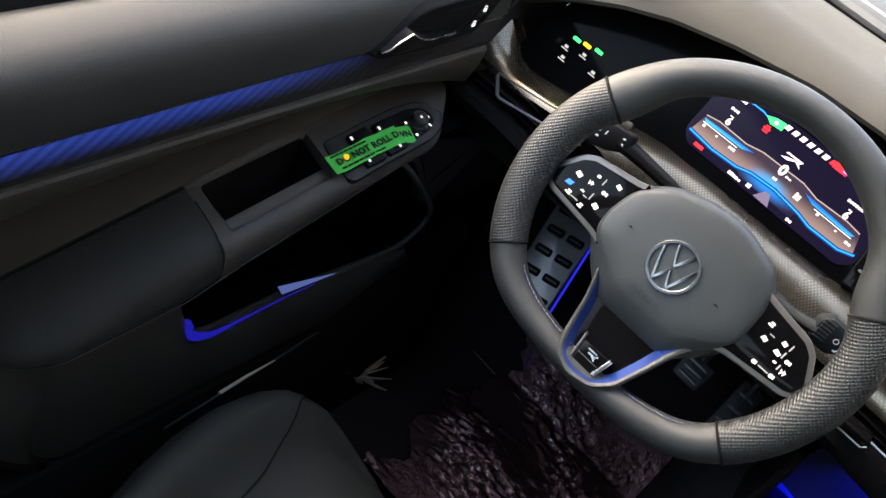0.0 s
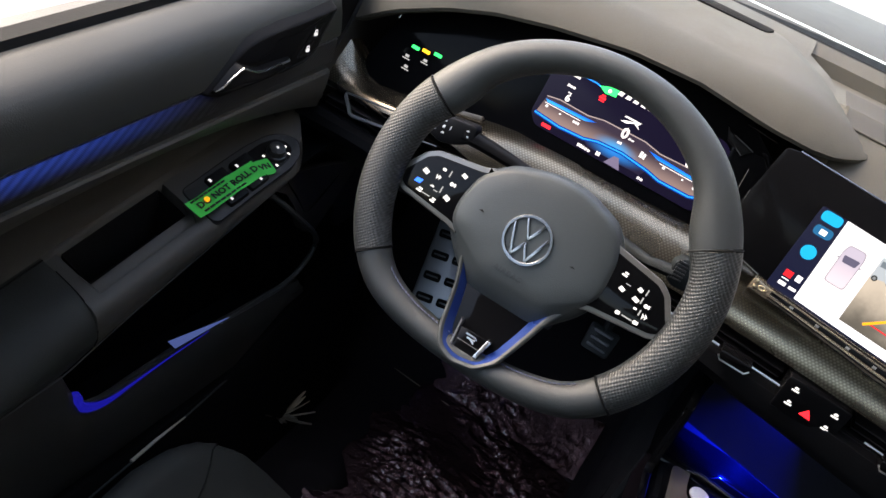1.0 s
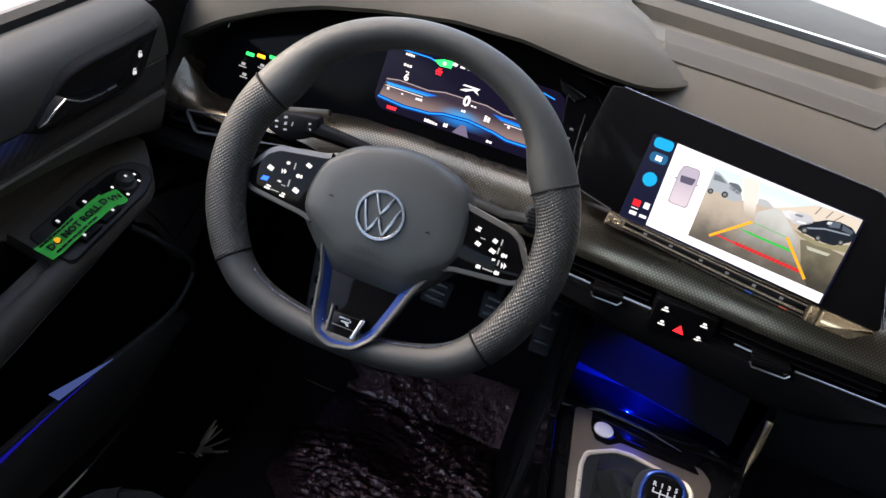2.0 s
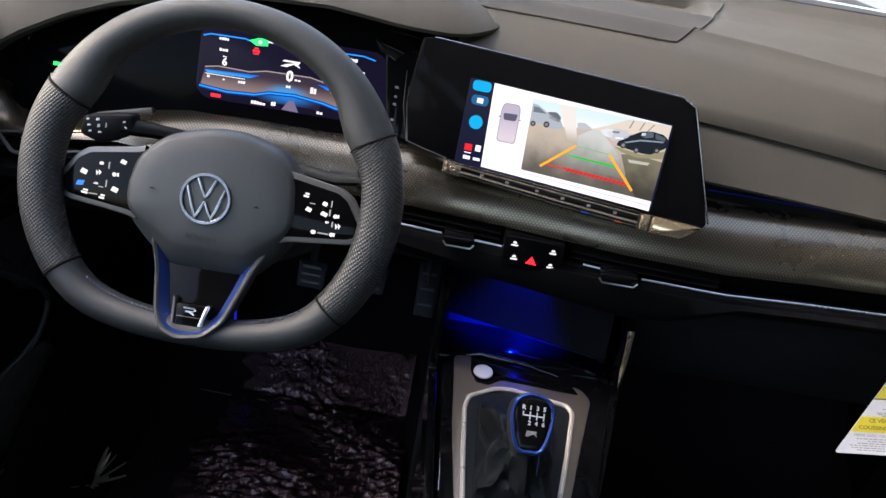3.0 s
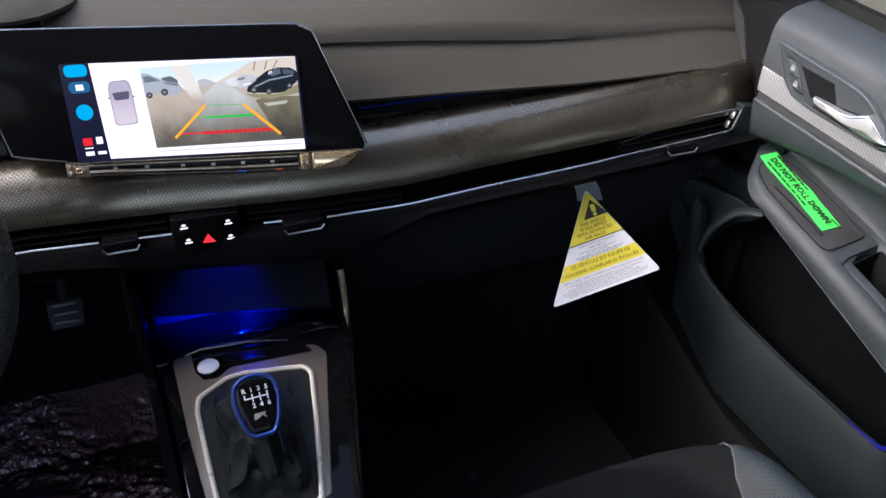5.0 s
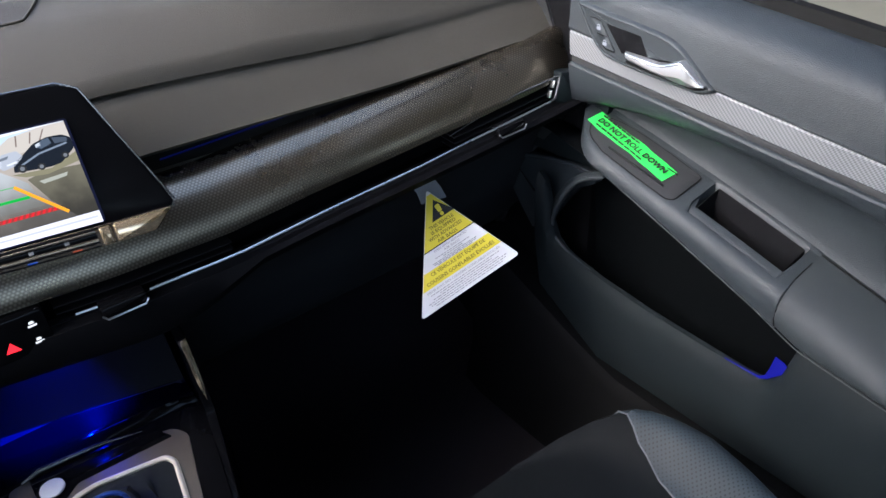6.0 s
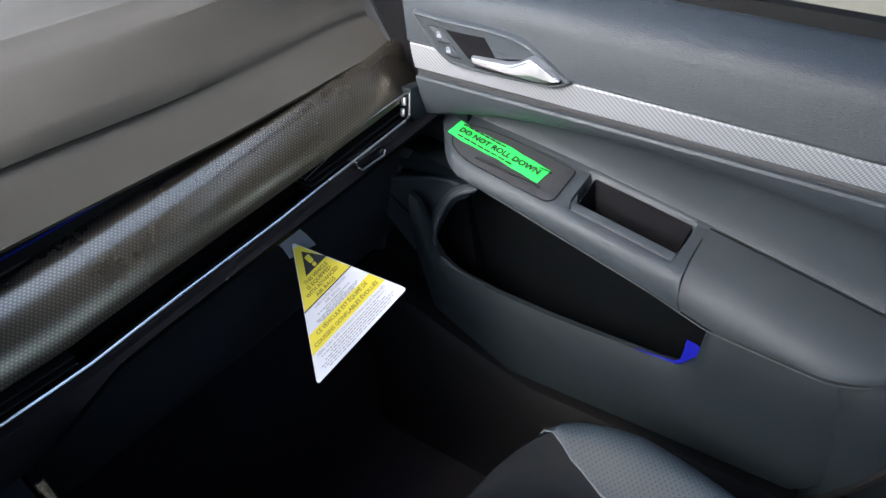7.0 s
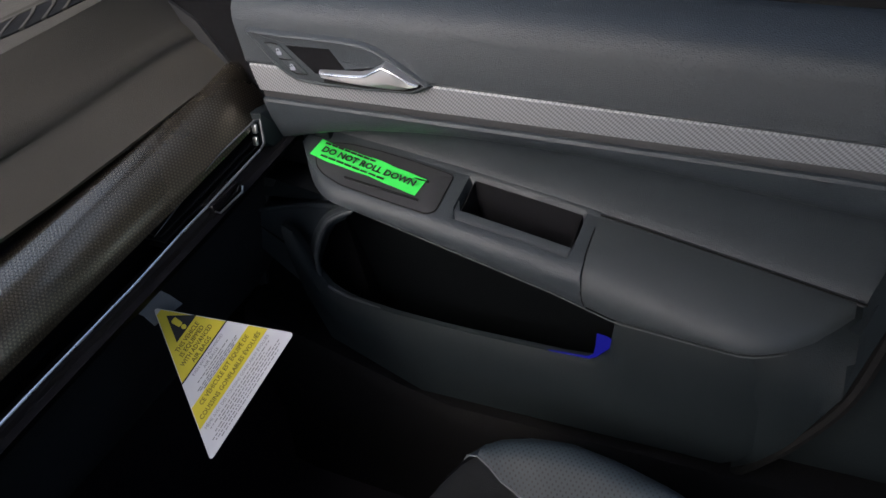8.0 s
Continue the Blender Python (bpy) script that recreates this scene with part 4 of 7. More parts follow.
vb = [(-0.052, -0.018), (-0.0405, -0.043), (-0.0295, -0.07), (-0.0208, -0.1015), (-0.0145, -0.1115), (-0.002, -0.1155), (0.0148, -0.1122), (0.0245, -0.1015), (0.0325, -0.077), (0.0385, -0.054), (0.05, -0.02)]
WV = WH @ Matrix(((1, 0, 0, 0), (0, 1, 0, 0), (0, -0.36, 1, -0.018), (0, 0, 0, 1)))   # the lower spoke leans out towards the rim
vs = part("lower_spoke", ring_slab(rounded(vo, 0.006), rounded(vi, 0.006), -0.02, 0.001, WV, bevel=0.0018), HUB, wheel, "V-shaped grey lower spoke")
part("spoke_inlay", slab(rounded(vi, 0.005), -0.022, -0.011, WV), GLOSS, vs, "glossy black inlay")

# ---- centre console ----
console = thing("centre_console", "glossy black centre console with a gear lever surround", "console", (0, 0.7, -0.03))


def plate_z(y):
    return lerp([(0.3, 0.355), (0.55, 0.37), (0.8, 0.383), (0.9, 0.385)], y)


side_rows = []
for y in steps(0.25, 0.9, 12):
    zt = plate_z(y)
    wl = lerp([(0.25, -0.075), (0.56, -0.086), (0.82, -0.108), (0.9, -0.116)], y)
    wr = lerp([(0.25, 0.055), (0.45, 0.056), (0.56, 0.068), (0.8, 0.113), (0.9, 0.115)], y)
    side_rows.append([(wl - 0.012, y, -0.02), (wl - 0.01, y, 0.2), (wl - 0.005, y, zt - 0.03), (wl, y, zt - 0.006), (wl + 0.012, y, zt - 0.003), (wr - 0.012, y, zt - 0.003), (wr, y, zt - 0.006), (wr + 0.005, y, zt - 0.03), (wr + 0.01, y, 0.2), (wr + 0.012, y, -0.02)])
part("body", loft(side_rows, closed=True, caps=True), GLOSS, console, "satin black body")
plate = [(-0.093, 0.824), (-0.07, 0.827), (0.074, 0.797), (0.085, 0.779), (0.069, 0.704), (0.054, 0.631), (0.042, 0.572), (-0.072, 0.572), (-0.078, 0.624), (-0.086, 0.708)]
PL = Matrix.Translation((0, 0, 0.337)) @ Matrix.Rotation(radians(3.0), 4, "X")
part("gear_plate", slab(rounded(plate, 0.008), -0.004, 0.002, PL, 0.001), PLATE, console, "warm grey metallic gear plate")

# ---- doors ----
STRIP_T = [(0.0, 0.555), (0.246, 0.588), (0.409, 0.611), (0.585, 0.634), (0.718, 0.649), (0.83, 0.661)]
STRIP_B = [(0.0, 0.537), (0.243, 0.564), (0.41, 0.584), (0.584, 0.604), (0.775, 0.624), (0.83, 0.628)]
LIP_B = [(0.0, 0.482), (0.21, 0.513), (0.248, 0.525), (0.361, 0.545), (0.464, 0.563), (0.552, 0.572), (0.651, 0.577), (0.72, 0.575), (0.788, 0.567), (0.845, 0.553)]
ARM_O = [(0.0, 0.32), (0.234, 0.39), (0.315, 0.427), (0.447, 0.462), (0.592, 0.504), (0.693, 0.53), (0.83, 0.562)]
STRIP_T, STRIP_B, LIP_B, ARM_O = fair(STRIP_T, 2), fair(STRIP_B, 2), fair(LIP_B, 4), fair(ARM_O, 3)
ARM_I = [(0.0, 0.36), (0.2, 0.36), (0.3, 0.365), (0.419, 0.383), (0.482, 0.412), (0.609, 0.46), (0.724, 0.503), (0.83, 0.53)]


def door_panel(s, label):
    door = thing("door_panel", label, "door", (s * 0.75, 0.5, 0.17), "front doors")
    ys = steps(0.0, 0.803, 40)

    def skin(fn, ya=None):
        return [[(s * x, y, z) for x, z in fn(y)] for y in (ya or ys)]
    out = (s * 0.015, 0, 0)
    # Each side takes its own copies, with that side's light in the colour.
    SKIN, BASE, REST = (DOORPAD, LOWER, ARMPAD) if s > 0 else (DOORLIT, LOWERLIT, DOORSHADED)
    sl = 0.061 if s < 0 else 0.078
    hs = 0.007 if s < 0 else 0.013

    def pad(y):
        t = lerp(STRIP_T, y)
        u = t + sl
        return [(0.752, u + 0.001), (0.74, u), (0.72, u - 0.004), (0.706, u - 0.01), (0.698, u - 0.018), (0.693, u - 0.029), (0.6885, t + 0.014), (0.687, t + 0.006), (0.69, t + 0.002)]
    part("upper_pad", thick(skin(pad), (s * 0.02, 0, -0.01)), SKIN if s > 0 else DOORSHADED, door, "grained soft upper pad")
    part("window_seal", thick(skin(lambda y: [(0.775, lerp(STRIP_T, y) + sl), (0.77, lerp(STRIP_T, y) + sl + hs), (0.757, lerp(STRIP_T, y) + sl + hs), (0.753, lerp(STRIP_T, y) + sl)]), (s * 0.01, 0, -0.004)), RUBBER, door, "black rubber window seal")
    part("decor_strip", thick(skin(lambda y: [(0.6925, lerp(STRIP_T, y) + 0.002), (0.6895, lerp(STRIP_T, y) - 0.0005), (0.689, (lerp(STRIP_T, y) + lerp(STRIP_B, y)) / 2), (0.6895, lerp(STRIP_B, y) + 0.002), (0.693, lerp(STRIP_B, y))]), out), CARBONLIT if s > 0 else CARBONSHADED, door, "carbon-pattern strip in its lit tone" if s > 0 else "carbon-pattern strip in its shaded tone")
    part("strip_gap", thick(skin(lambda y: [(0.6935, lerp(STRIP_B, y) - 0.001), (0.6925, lerp(STRIP_B, y) - 0.004), (0.6925, lerp(STRIP_B, y) - 0.008)]), out), DARK, door, "dark grained groove under the strip")
    part("lower_lip", thick(skin(lambda y: [(0.694, lerp(STRIP_B, y) - 0.0075), (0.689, lerp(STRIP_B, y) - 0.0085), (0.687, lerp(STRIP_B, y) - 0.011), (0.6875, lerp(STRIP_B, y) * 0.5 + lerp(LIP_B, y) * 0.5), (0.692, lerp(LIP_B, y) + 0.003), (0.6945, lerp(LIP_B, y) + 0.0005), (0.698, lerp(LIP_B, y) - 0.0005)]), out), SKIN, door, "smooth grey lip")

    def mid(y):
        l, a = lerp(LIP_B, y), lerp(ARM_O, y)
        return [(0.697, l), (0.7, l - 0.0035), (0.712, l - 0.008), (0.724, l - 0.016), (0.733, l * 0.7 + a * 0.3), (0.738, (l + a) / 2), (0.738, a + 0.012), (0.735, a + 0.002), (0.731, a - 0.006)]
    part("middle_panel", thick(skin(mid), out), SKIN, door, "smooth grey middle panel")

    # armrest with the pull pocket
    def arm(y, pocket):
        o, i = lerp(ARM_O, y), lerp(ARM_I, y)
        tip = max(0.0, (y - 0.72) / 0.075) ** 2 * 0.055
        end = max(0.0, (0.31 - y) / 0.08) ** 2 * 0.045
        i = max(i, o - 0.036) if y < 0.24 else (i if y > 0.3 else max(i, o - 0.036 - (y - 0.24) * 0.6))
        xi = min(0.728, 0.652 + tip + end)
        k = (xi - 0.652) / 0.076
        def level(x):
            return o - 0.005 - 0.18 * (0.719 - x)
        if pocket:
            row = [(0.745, o), (0.733, o), (0.729, o - 0.0032), (0.7235, o - 0.025), (0.722, o - 0.07), (0.672, o - 0.07), (0.6705, o - 0.017), (0.6695, o - 0.0148)]
        else:
            w = max(0.0, 0.729 - xi)
            row = [(0.745, o), (0.733, o)] + [(0.729 - w * q, level(0.729 - w * q)) for q in (0.0, 0.02, 0.2, 0.4, 0.6, 0.78)]
        if pocket is None:   # padded rear half, rounded over
            e = lerp([(0.2, 0.85), (0.35, 0.68), (0.4505, 0.5)], y)
            row = [(0.745, o), (0.733, o), (0.7295, o - 0.004)]
            for q in steps(0.03, 0.97, 10):
                th = q * math.pi / 2
                x = 0.729 - max(0.002, 0.729 - xi) * math.sin(th) ** e
                row.append((x, i + 0.004 + (level(x) - i - 0.004) * math.cos(th) ** e))
            return row + [(xi + 0.003, i + 0.003), (xi + 0.012, i)]
        row += [(xi + 0.0105 * (1 - k), level(xi + 0.0105) - 0.0008), (xi + 0.0035 * (1 - k), o - 0.021), (xi, o - 0.031), (xi + 0.001, (o - 0.03) * 0.4 + i * 0.6), (xi + 0.003, i + 0.004), (xi + 0.012, i)]
        return row
    stations = [(y, False) for y in steps(0.45, 0.212, 18)][::-1] + [(0.464, False), (0.468, True)] + [(y, True) for y in steps(0.48, 0.575, 6)] + [(0.588, True), (0.593, False)] + [(y, False) for y in steps(0.6, 0.795, 24)]
    front = [[(s * x, y, z) for x, z in arm(y, p)] for y, p in stations if y > 0.449]
    rear = [[(s * x, y, z + 0.003) for x, z in arm(y, None)[2:]] for y, p in stations if y < 0.451]
    part("armrest_front", thick(front, out), SKIN, door, "grey armrest with a pull pocket")
    part("armrest_pad", thick(rear, out), REST, door, "soft black leather armrest pad")
    # A black cup takes the place of the shadow inside the pull pocket.
    cup = []
    for y in steps(0.469, 0.587, 6):
        o = lerp(ARM_O, y)
        cup.append([(s * 0.7275, y, o - 0.007), (s * 0.7222, y, o - 0.026), (s * 0.7205, y, o - 0.065), (s * 0.6735, y, o - 0.065), (s * 0.6725, y, o - 0.02)])
    part("pocket_cup", thick(cup, (0, 0, -0.002)), BINLINER, door, "pull pocket lining, black in place of its shade")
    for y in (0.4686, 0.5868):
        o = lerp(ARM_O, y)
        part("pocket_end", slab([(0.7265, o - 0.008), (0.722, o - 0.026), (0.7205, o - 0.066), (0.6735, o - 0.066), (0.6725, o - 0.02)], 0, 0.001, Matrix(((s, 0, 0, 0), (0, 0, 1, y), (0, 1, 0, 0), (0, 0, 0, 1))), 0.0002), BINLINER, door)
    edge_line = [(s * (arm(y, False)[-2][0] - 0.0008), y, arm(y, False)[-2][1] - 0.001) for y in steps(0.24, 0.785, 44)]
    part("armrest_seam", tube(edge_line, 0.0008, 5), HUB, door, "fine pale seam under the armrest")
    part("armrest_edge", tube([(s * 0.7295, y, lerp(ARM_O, y) - 0.0005) for y in steps(0.2, 0.45, 16)], 0.0011, 5), RUBBER, door, "dark gap beside the armrest pad")
    part("armrest_joint", tube([(s * (x - 0.0005), 0.4505, z + 0.0035) for x, z in arm(0.45, None)[3:-1]], 0.0007, 5), RUBBER, door, "dark joint in the armrest")

    # lower panel with the open map bin
    def rim_top(y):
        if s < 0:
            return lerp([(0.2, 0.36), (0.40, 0.378), (0.425, 0.37), (0.437, 0.34), (0.452, 0.307), (0.47, 0.291), (0.491, 0.286), (0.53, 0.289), (0.6, 0.291), (0.686, 0.286), (0.743, 0.281), (0.806, 0.276), (0.845, 0.268)], y)
        return lerp([(0.2, 0.36), (0.40, 0.378), (0.425, 0.375), (0.437, 0.33), (0.455, 0.309), (0.48, 0.306), (0.554, 0.308), (0.633, 0.311), (0.718, 0.319), (0.77, 0.329), (0.795, 0.338), (0.812, 0.352), (0.82, 0.374), (0.825, 0.41), (0.832, 0.44), (0.845, 0.45)], y)

    def low(y):
        t = rim_top(y)
        foot = lerp([(0.2, 0.352), (0.215, 0.319), (0.257, 0.241), (0.295, 0.19), (0.32, 0.166), (0.72, 0.165), (0.845, 0.24)], y)
        sink = 0.01 * max(0.0, (0.305 - y) / 0.035)
        return [(x + sink, z) for x, z in ((0.674, t - 0.022), (0.673, t - 0.004), (0.6705, t), (0.667, t), (0.6625, t - 0.006), (0.656, t * 0.8 + foot * 0.2), (0.654, t * 0.5 + foot * 0.5), (0.66, foot + 0.012), (0.675, foot))]
    yl = sorted(steps(0.27, 0.845, 32) + [0.425, 0.437, 0.445, 0.455, 0.801, 0.812, 0.816, 0.82, 0.8225, 0.825, 0.832])
    part("lower_panel", thick(skin(low, yl), (s * 0.004, 0, 0)), BASE, door, "dark grained lower panel")
    part("bin_liner", thick(skin(lambda y: [(0.664, lerp(ARM_I, y) - 0.002), (0.69, lerp(ARM_I, y) - 0.006), (0.735, lerp(ARM_I, y) - 0.03), (0.74, 0.3), (0.735, 0.23), (0.675, 0.22), (0.668, 0.26)], steps(0.425, 0.845 if s > 0 else 0.87, 16)), (s * 0.006, 0, 0)), FLOCK, door, "map bin lining, near-black in place of its shade")
    rim = smooth_path([(s * 0.672, 0.724, 0.482), (s * 0.671, 0.765, 0.463), (s * 0.67, 0.797, 0.427), (s * 0.669, 0.816, 0.389), (s * 0.668, 0.819, 0.356), (s * 0.667, 0.789, 0.338), (s * 0.668, 0.74, 0.3245)], 5)
    if s > 0:
        front = []
        for p in rim:
            q = min(1.0, max(0.0, (p.y - 0.72) / 0.1))
            front.append([(p.x, p.y, p.z), (p.x + s * 0.005, p.y + 0.007 * q, p.z + 0.001), (p.x + s * 0.012, p.y + 0.016 * q, p.z)])
        part("bin_front", thick(front[:22], (0, 0.003, 0.003)), SKIN, door, "grey front end of the map bin")
        part("bin_rim", tube(rim, [0.001] + [0.0036] * 19 + [0.0034 - 0.0003 * k for k in range(11)], 8), SKIN, door, "rounded bin rim")
    else:
        rim = smooth_path([(-0.684, 0.735, 0.459), (-0.672, 0.75, 0.447), (-0.67, 0.798, 0.404), (-0.67, 0.856, 0.351), (-0.67, 0.868, 0.323), (-0.67, 0.851, 0.294), (-0.67, 0.811, 0.277), (-0.668, 0.743, 0.2815), (-0.667, 0.67, 0.286)], 5)
        part("bin_rim", tube(rim, [0.001] + [0.0042] * (len(rim) - 9) + [0.004 - 0.0004 * k for k in range(8)], 8), HUB, door, "rounded bin rim")
    # front filler between armrest and dash
    part("front_filler", thick(skin(lambda y: [(0.738, lerp(ARM_O, y) + 0.004), (0.732, lerp(ARM_O, y) - 0.03), (0.728, lerp(ARM_O, y) - 0.065)], steps(0.76, 0.87, 8)), out), BASE, door, "dark front filler")
    part("front_panel", thick(skin(lambda y: [(0.727, min(lerp(LIP_B, y), 0.577)), (0.722, 0.545), (0.716, 0.5), (0.71, 0.458)], steps(0.765, 0.93, 8)), out), BASE, door, "dark panel ahead of the armrest")
    corner = part("front_corner", thick([[(s * (0.692 + 0.008 * k), y, z0 + (z1 - z0) * k) for k in steps(0, 1, 6)] for y, z0, z1 in ((0.968, 0.421, 0.426), (0.951, 0.399, 0.432), (0.923, 0.358, 0.44), (0.893, 0.322, 0.447), (0.86, 0.34, 0.453), (0.84, 0.37, 0.4565), (0.815, 0.405, 0.46), (0.788, 0.434, 0.461), (0.76, 0.45, 0.457))], out), SKIN, door, "grey front corner panel")
    part("corner_ridge", tube(smooth_path([(s * 0.7, 0.966, 0.427), (s * 0.699, 0.893, 0.446), (s * 0.699, 0.827, 0.459), (s * 0.7, 0.788, 0.461), (s * 0.7, 0.76, 0.457)], 4), 0.0035, 8), SKIN, corner, "rounded upper ridge")
    for run in (((0.924, 0.418), (0.894, 0.394), (0.863, 0.372)), ((0.785, 0.456), (0.817, 0.421), (0.853, 0.377))):
        part("corner_groove", tube([(s * 0.6945, y, z) for y, z in run], [0.0006, 0.0016, 0.0006], 6), RUBBER, corner, "dark crease")
    # rubber seal along the rear edge
    def tail(y):
        z0 = lerp([(0.15, 0.52), (0.165, 0.48), (0.187, 0.414), (0.213, 0.319), (0.254, 0.241), (0.292, 0.185), (0.318, 0.16)], y)
        o = lerp(ARM_O, y)
        k = min(1.0, max(0.0, (y - 0.19) / 0.08))
        return [(x - 0.012 * k + 0.008 * max(0.0, (y - 0.262) / 0.05), max(z, z0 + dz)) for x, z, dz in ((0.75, o - 0.002, 0.03), (0.722, o - 0.013, 0.025), (0.7, o - 0.022, 0.02), (0.682, o - 0.034, 0.015), (0.672, o - 0.06, 0.011), (0.667, o - 0.1, 0.007), (0.672, 0.0, 0.0))]
    part("rear_panel", thick(skin(tail, steps(0.152, 0.315, 24)), out), BASE, door, "dark grained panel behind the armrest")
    edge = smooth_path([(s * 0.69, 0.13, 0.57), (s * 0.684, 0.16, 0.482), (s * 0.676, 0.182, 0.412), (s * 0.671, 0.208, 0.317), (s * 0.67, 0.249, 0.239), (s * 0.671, 0.287, 0.183), (s * 0.672, 0.316, 0.148)], 5)
    part("edge_seal", tube(edge, 0.007, 8), RUBBER, door, "black rubber edge seal")
    # shell behind the skins
    part("door_shell", slab([(-0.05, 0.1), (0.86, 0.1), (0.86, lerp(STRIP_T, 0.83) + sl - 0.014), (0.4, lerp(STRIP_T, 0.4) + sl - 0.014), (-0.05, lerp(STRIP_T, 0.0) + sl - 0.02)], 0, 0.03, Matrix(((0, 0, s, s * 0.79), (1, 0, 0, 0), (0, 1, 0, 0), (0, 0, 0, 1)))), DARK, door, "dark inner shell")
    return door


door_left = door_panel(-1, "driver's door lining with switches, green sticker and blue light line")
door_right = door_panel(1, "grey passenger door lining with silver handle and map bin")

# ---- seats ----
def seat_half(y):
    """Half the width of a seat cushion along its length."""
    return lerp([(-0.1, 0.2), (0.2, 0.212), (0.323, 0.228), (0.36, 0.243), (0.412, 0.256), (0.466, 0.262), (0.51, 0.256), (0.545, 0.243), (0.57, 0.224), (0.587, 0.2), (0.6, 0.17), (0.61, 0.135), (0.615, 0.1)], y)


def seat_half_wide(y):
    """The same for the seat that stands further back."""
    return lerp([(-0.1, 0.19), (0.2, 0.195), (0.318, 0.204), (0.342, 0.216), (0.403, 0.233), (0.455, 0.241), (0.497, 0.235), (0.53, 0.222), (0.554, 0.204), (0.571, 0.183), (0.585, 0.16), (0.597, 0.13), (0.606, 0.09), (0.611, 0.05)], y)


def seat(cx, label, z0, half, skin):
    th = thing("front_seat", label, "seat", (cx, 0.3, -0.03), "front seats")
    rings = []
    for y in steps(-0.1, 0.615, 40):
        f = max(0.0, (y - 0.5) / 0.13)
        w = half(y)
        drop = (0.085 if z0 < 0.23 else 0.03) * f ** 2.2
        row = []
        for k in steps(-1, 1, 28):
            g = min(1.0, w / 0.21)
            b = 0.042 * g ** 2 * math.exp(-((abs(k) - 0.8) / 0.16) ** 2)
            edge = max(0.0, (abs(k) - 0.86) / 0.14) ** 2 * 0.075 * g
            row.append((cx + w * k, y, z0 + b - edge - drop))
        row += [(cx + w * 0.97, y, 0.08), (cx - w * 0.97, y, 0.08)]
        rings.append(row)
    part("cushion", loft(rings, closed=True, caps=True), skin, th, "black leather cushion")
    part("base", box(cx - 0.2, cx + 0.2, -0.05, 0.42, -0.03, 0.09, bevel=0.01), DARK, th, "dark seat base")
    return th


seat_l = seat(-0.365, "black leather driver's seat cushion with raised bolsters", 0.212, seat_half, SEATLIT)
seat_r = seat(0.365, "black and grey perforated leather passenger seat cushion", 0.24, seat_half_wide, SEATBLACK)


# ---- steering wheel details ----
LICONS = [(-0.1194, 0.0091, 8, 6), (-0.1041, 0.0189, 4, 4), (-0.0841, 0.0232, 7, 5), (-0.1055, 0.0101, 6, 6), (-0.0903, 0.0105, 8, 5), (-0.1072, -0.0002, 5, 2), (-0.1165, -0.009, 7, 5), (-0.1, -0.0115, 6, 5), (-0.0889, -0.0032, 8, 6)]
RICONS = [(0.0872, 0.0214, 6, 5), (0.1054, 0.0161, 6, 5), (0.0911, 0.0086, 7, 5), (0.1059, 0.0067, 8, 5), (0.1172, 0.0062, 7, 5), (0.1095, -0.0004, 4, 3), (0.1203, -0.0026, 6, 7), (0.0985, -0.0112, 5, 5), (0.116, -0.011, 6, 5)]
LLINES = [(-0.097, 0.018, 0.6, 3.2), (-0.0975, 0.001, 0.6, 3.4), (-0.102, -0.0028, 2.2, 0.5), (-0.1085, -0.0102, 4.2, 0.5)]
RLINES = [(0.1116, 0.0168, 0.6, 3.0), (0.111, 0.0085, 0.7, 3.0), (0.1147, -0.0016, 0.7, 2.6), (0.094, 0.0145, 2.4, 0.4), (0.1075, -0.0112, 5.0, 0.6)]
pods = [o for o in wheel.children if o.name.startswith("spoke") and not o.name.startswith("spoke_")]
random.seed(4)
for pod, icons, lines in zip(pods, (LICONS, RICONS), (LLINES, RLINES)):
    for x, y, w, h in icons:
        w, h = w * 0.00042, h * 0.00042
        form = (len(pod.children) * 5 + int(x * 4000)) % 4
        at = Matrix.Translation((x, y, 0)) @ Matrix.Rotation(radians(8 * form - 12), 4, "Z")
        shapes = ([(-w, -h * 0.8), (w * 0.8, -h), (w, h * 0.7), (-w * 0.7, h)],) if form == 0 else \
            ([(-w, -h), (w, -h), (w, -h * 0.15), (-w, -h * 0.15)], [(-w * 0.5, h * 0.2), (w, h * 0.2), (w, h), (-w * 0.5, h)]) if form == 1 else \
            (disc(min(w, h) * 0.95, 10, -w * 0.25, 0), [(w * 0.45, -h * 0.8), (w, -h * 0.8), (w, h * 0.8), (w * 0.45, h * 0.8)]) if form == 2 else \
            ([(-w, -h), (-w * 0.1, 0), (-w, h)], [(0, -h), (w, 0), (0, h)])
        for o in shapes:
            part("button_icon", slab(rounded(o, 0.0005, 2), 0.001, 0.0017, WH @ at, 0.0001), ICON_SOFT, pod)
    for x, y, w, h in lines:
        part("button_line", box(x - w * 0.001, x + w * 0.001, y - h * 0.001, y + h * 0.001, 0.001, 0.0016, WH, 0.0001), GREYINK_LIT, pod)
part("button_icon", slab([(-0.1255, -0.0045), (-0.119, -0.004), (-0.1175, 0.0005), (-0.124, 0.0)], 0.001, 0.0017, WH, 0.0002), ICONBLUE, pods[0], "blue lit mode icon")
LG = WH @ Matrix.Translation((-0.002, 0.0024, 0.0086))
emblem = part("emblem_ring", ring_slab(disc(0.0237, 36), disc(0.0205, 36), -0.004, 0.0022, LG, bevel=0.0006), DARKCHROME, hub, "chrome emblem ring")
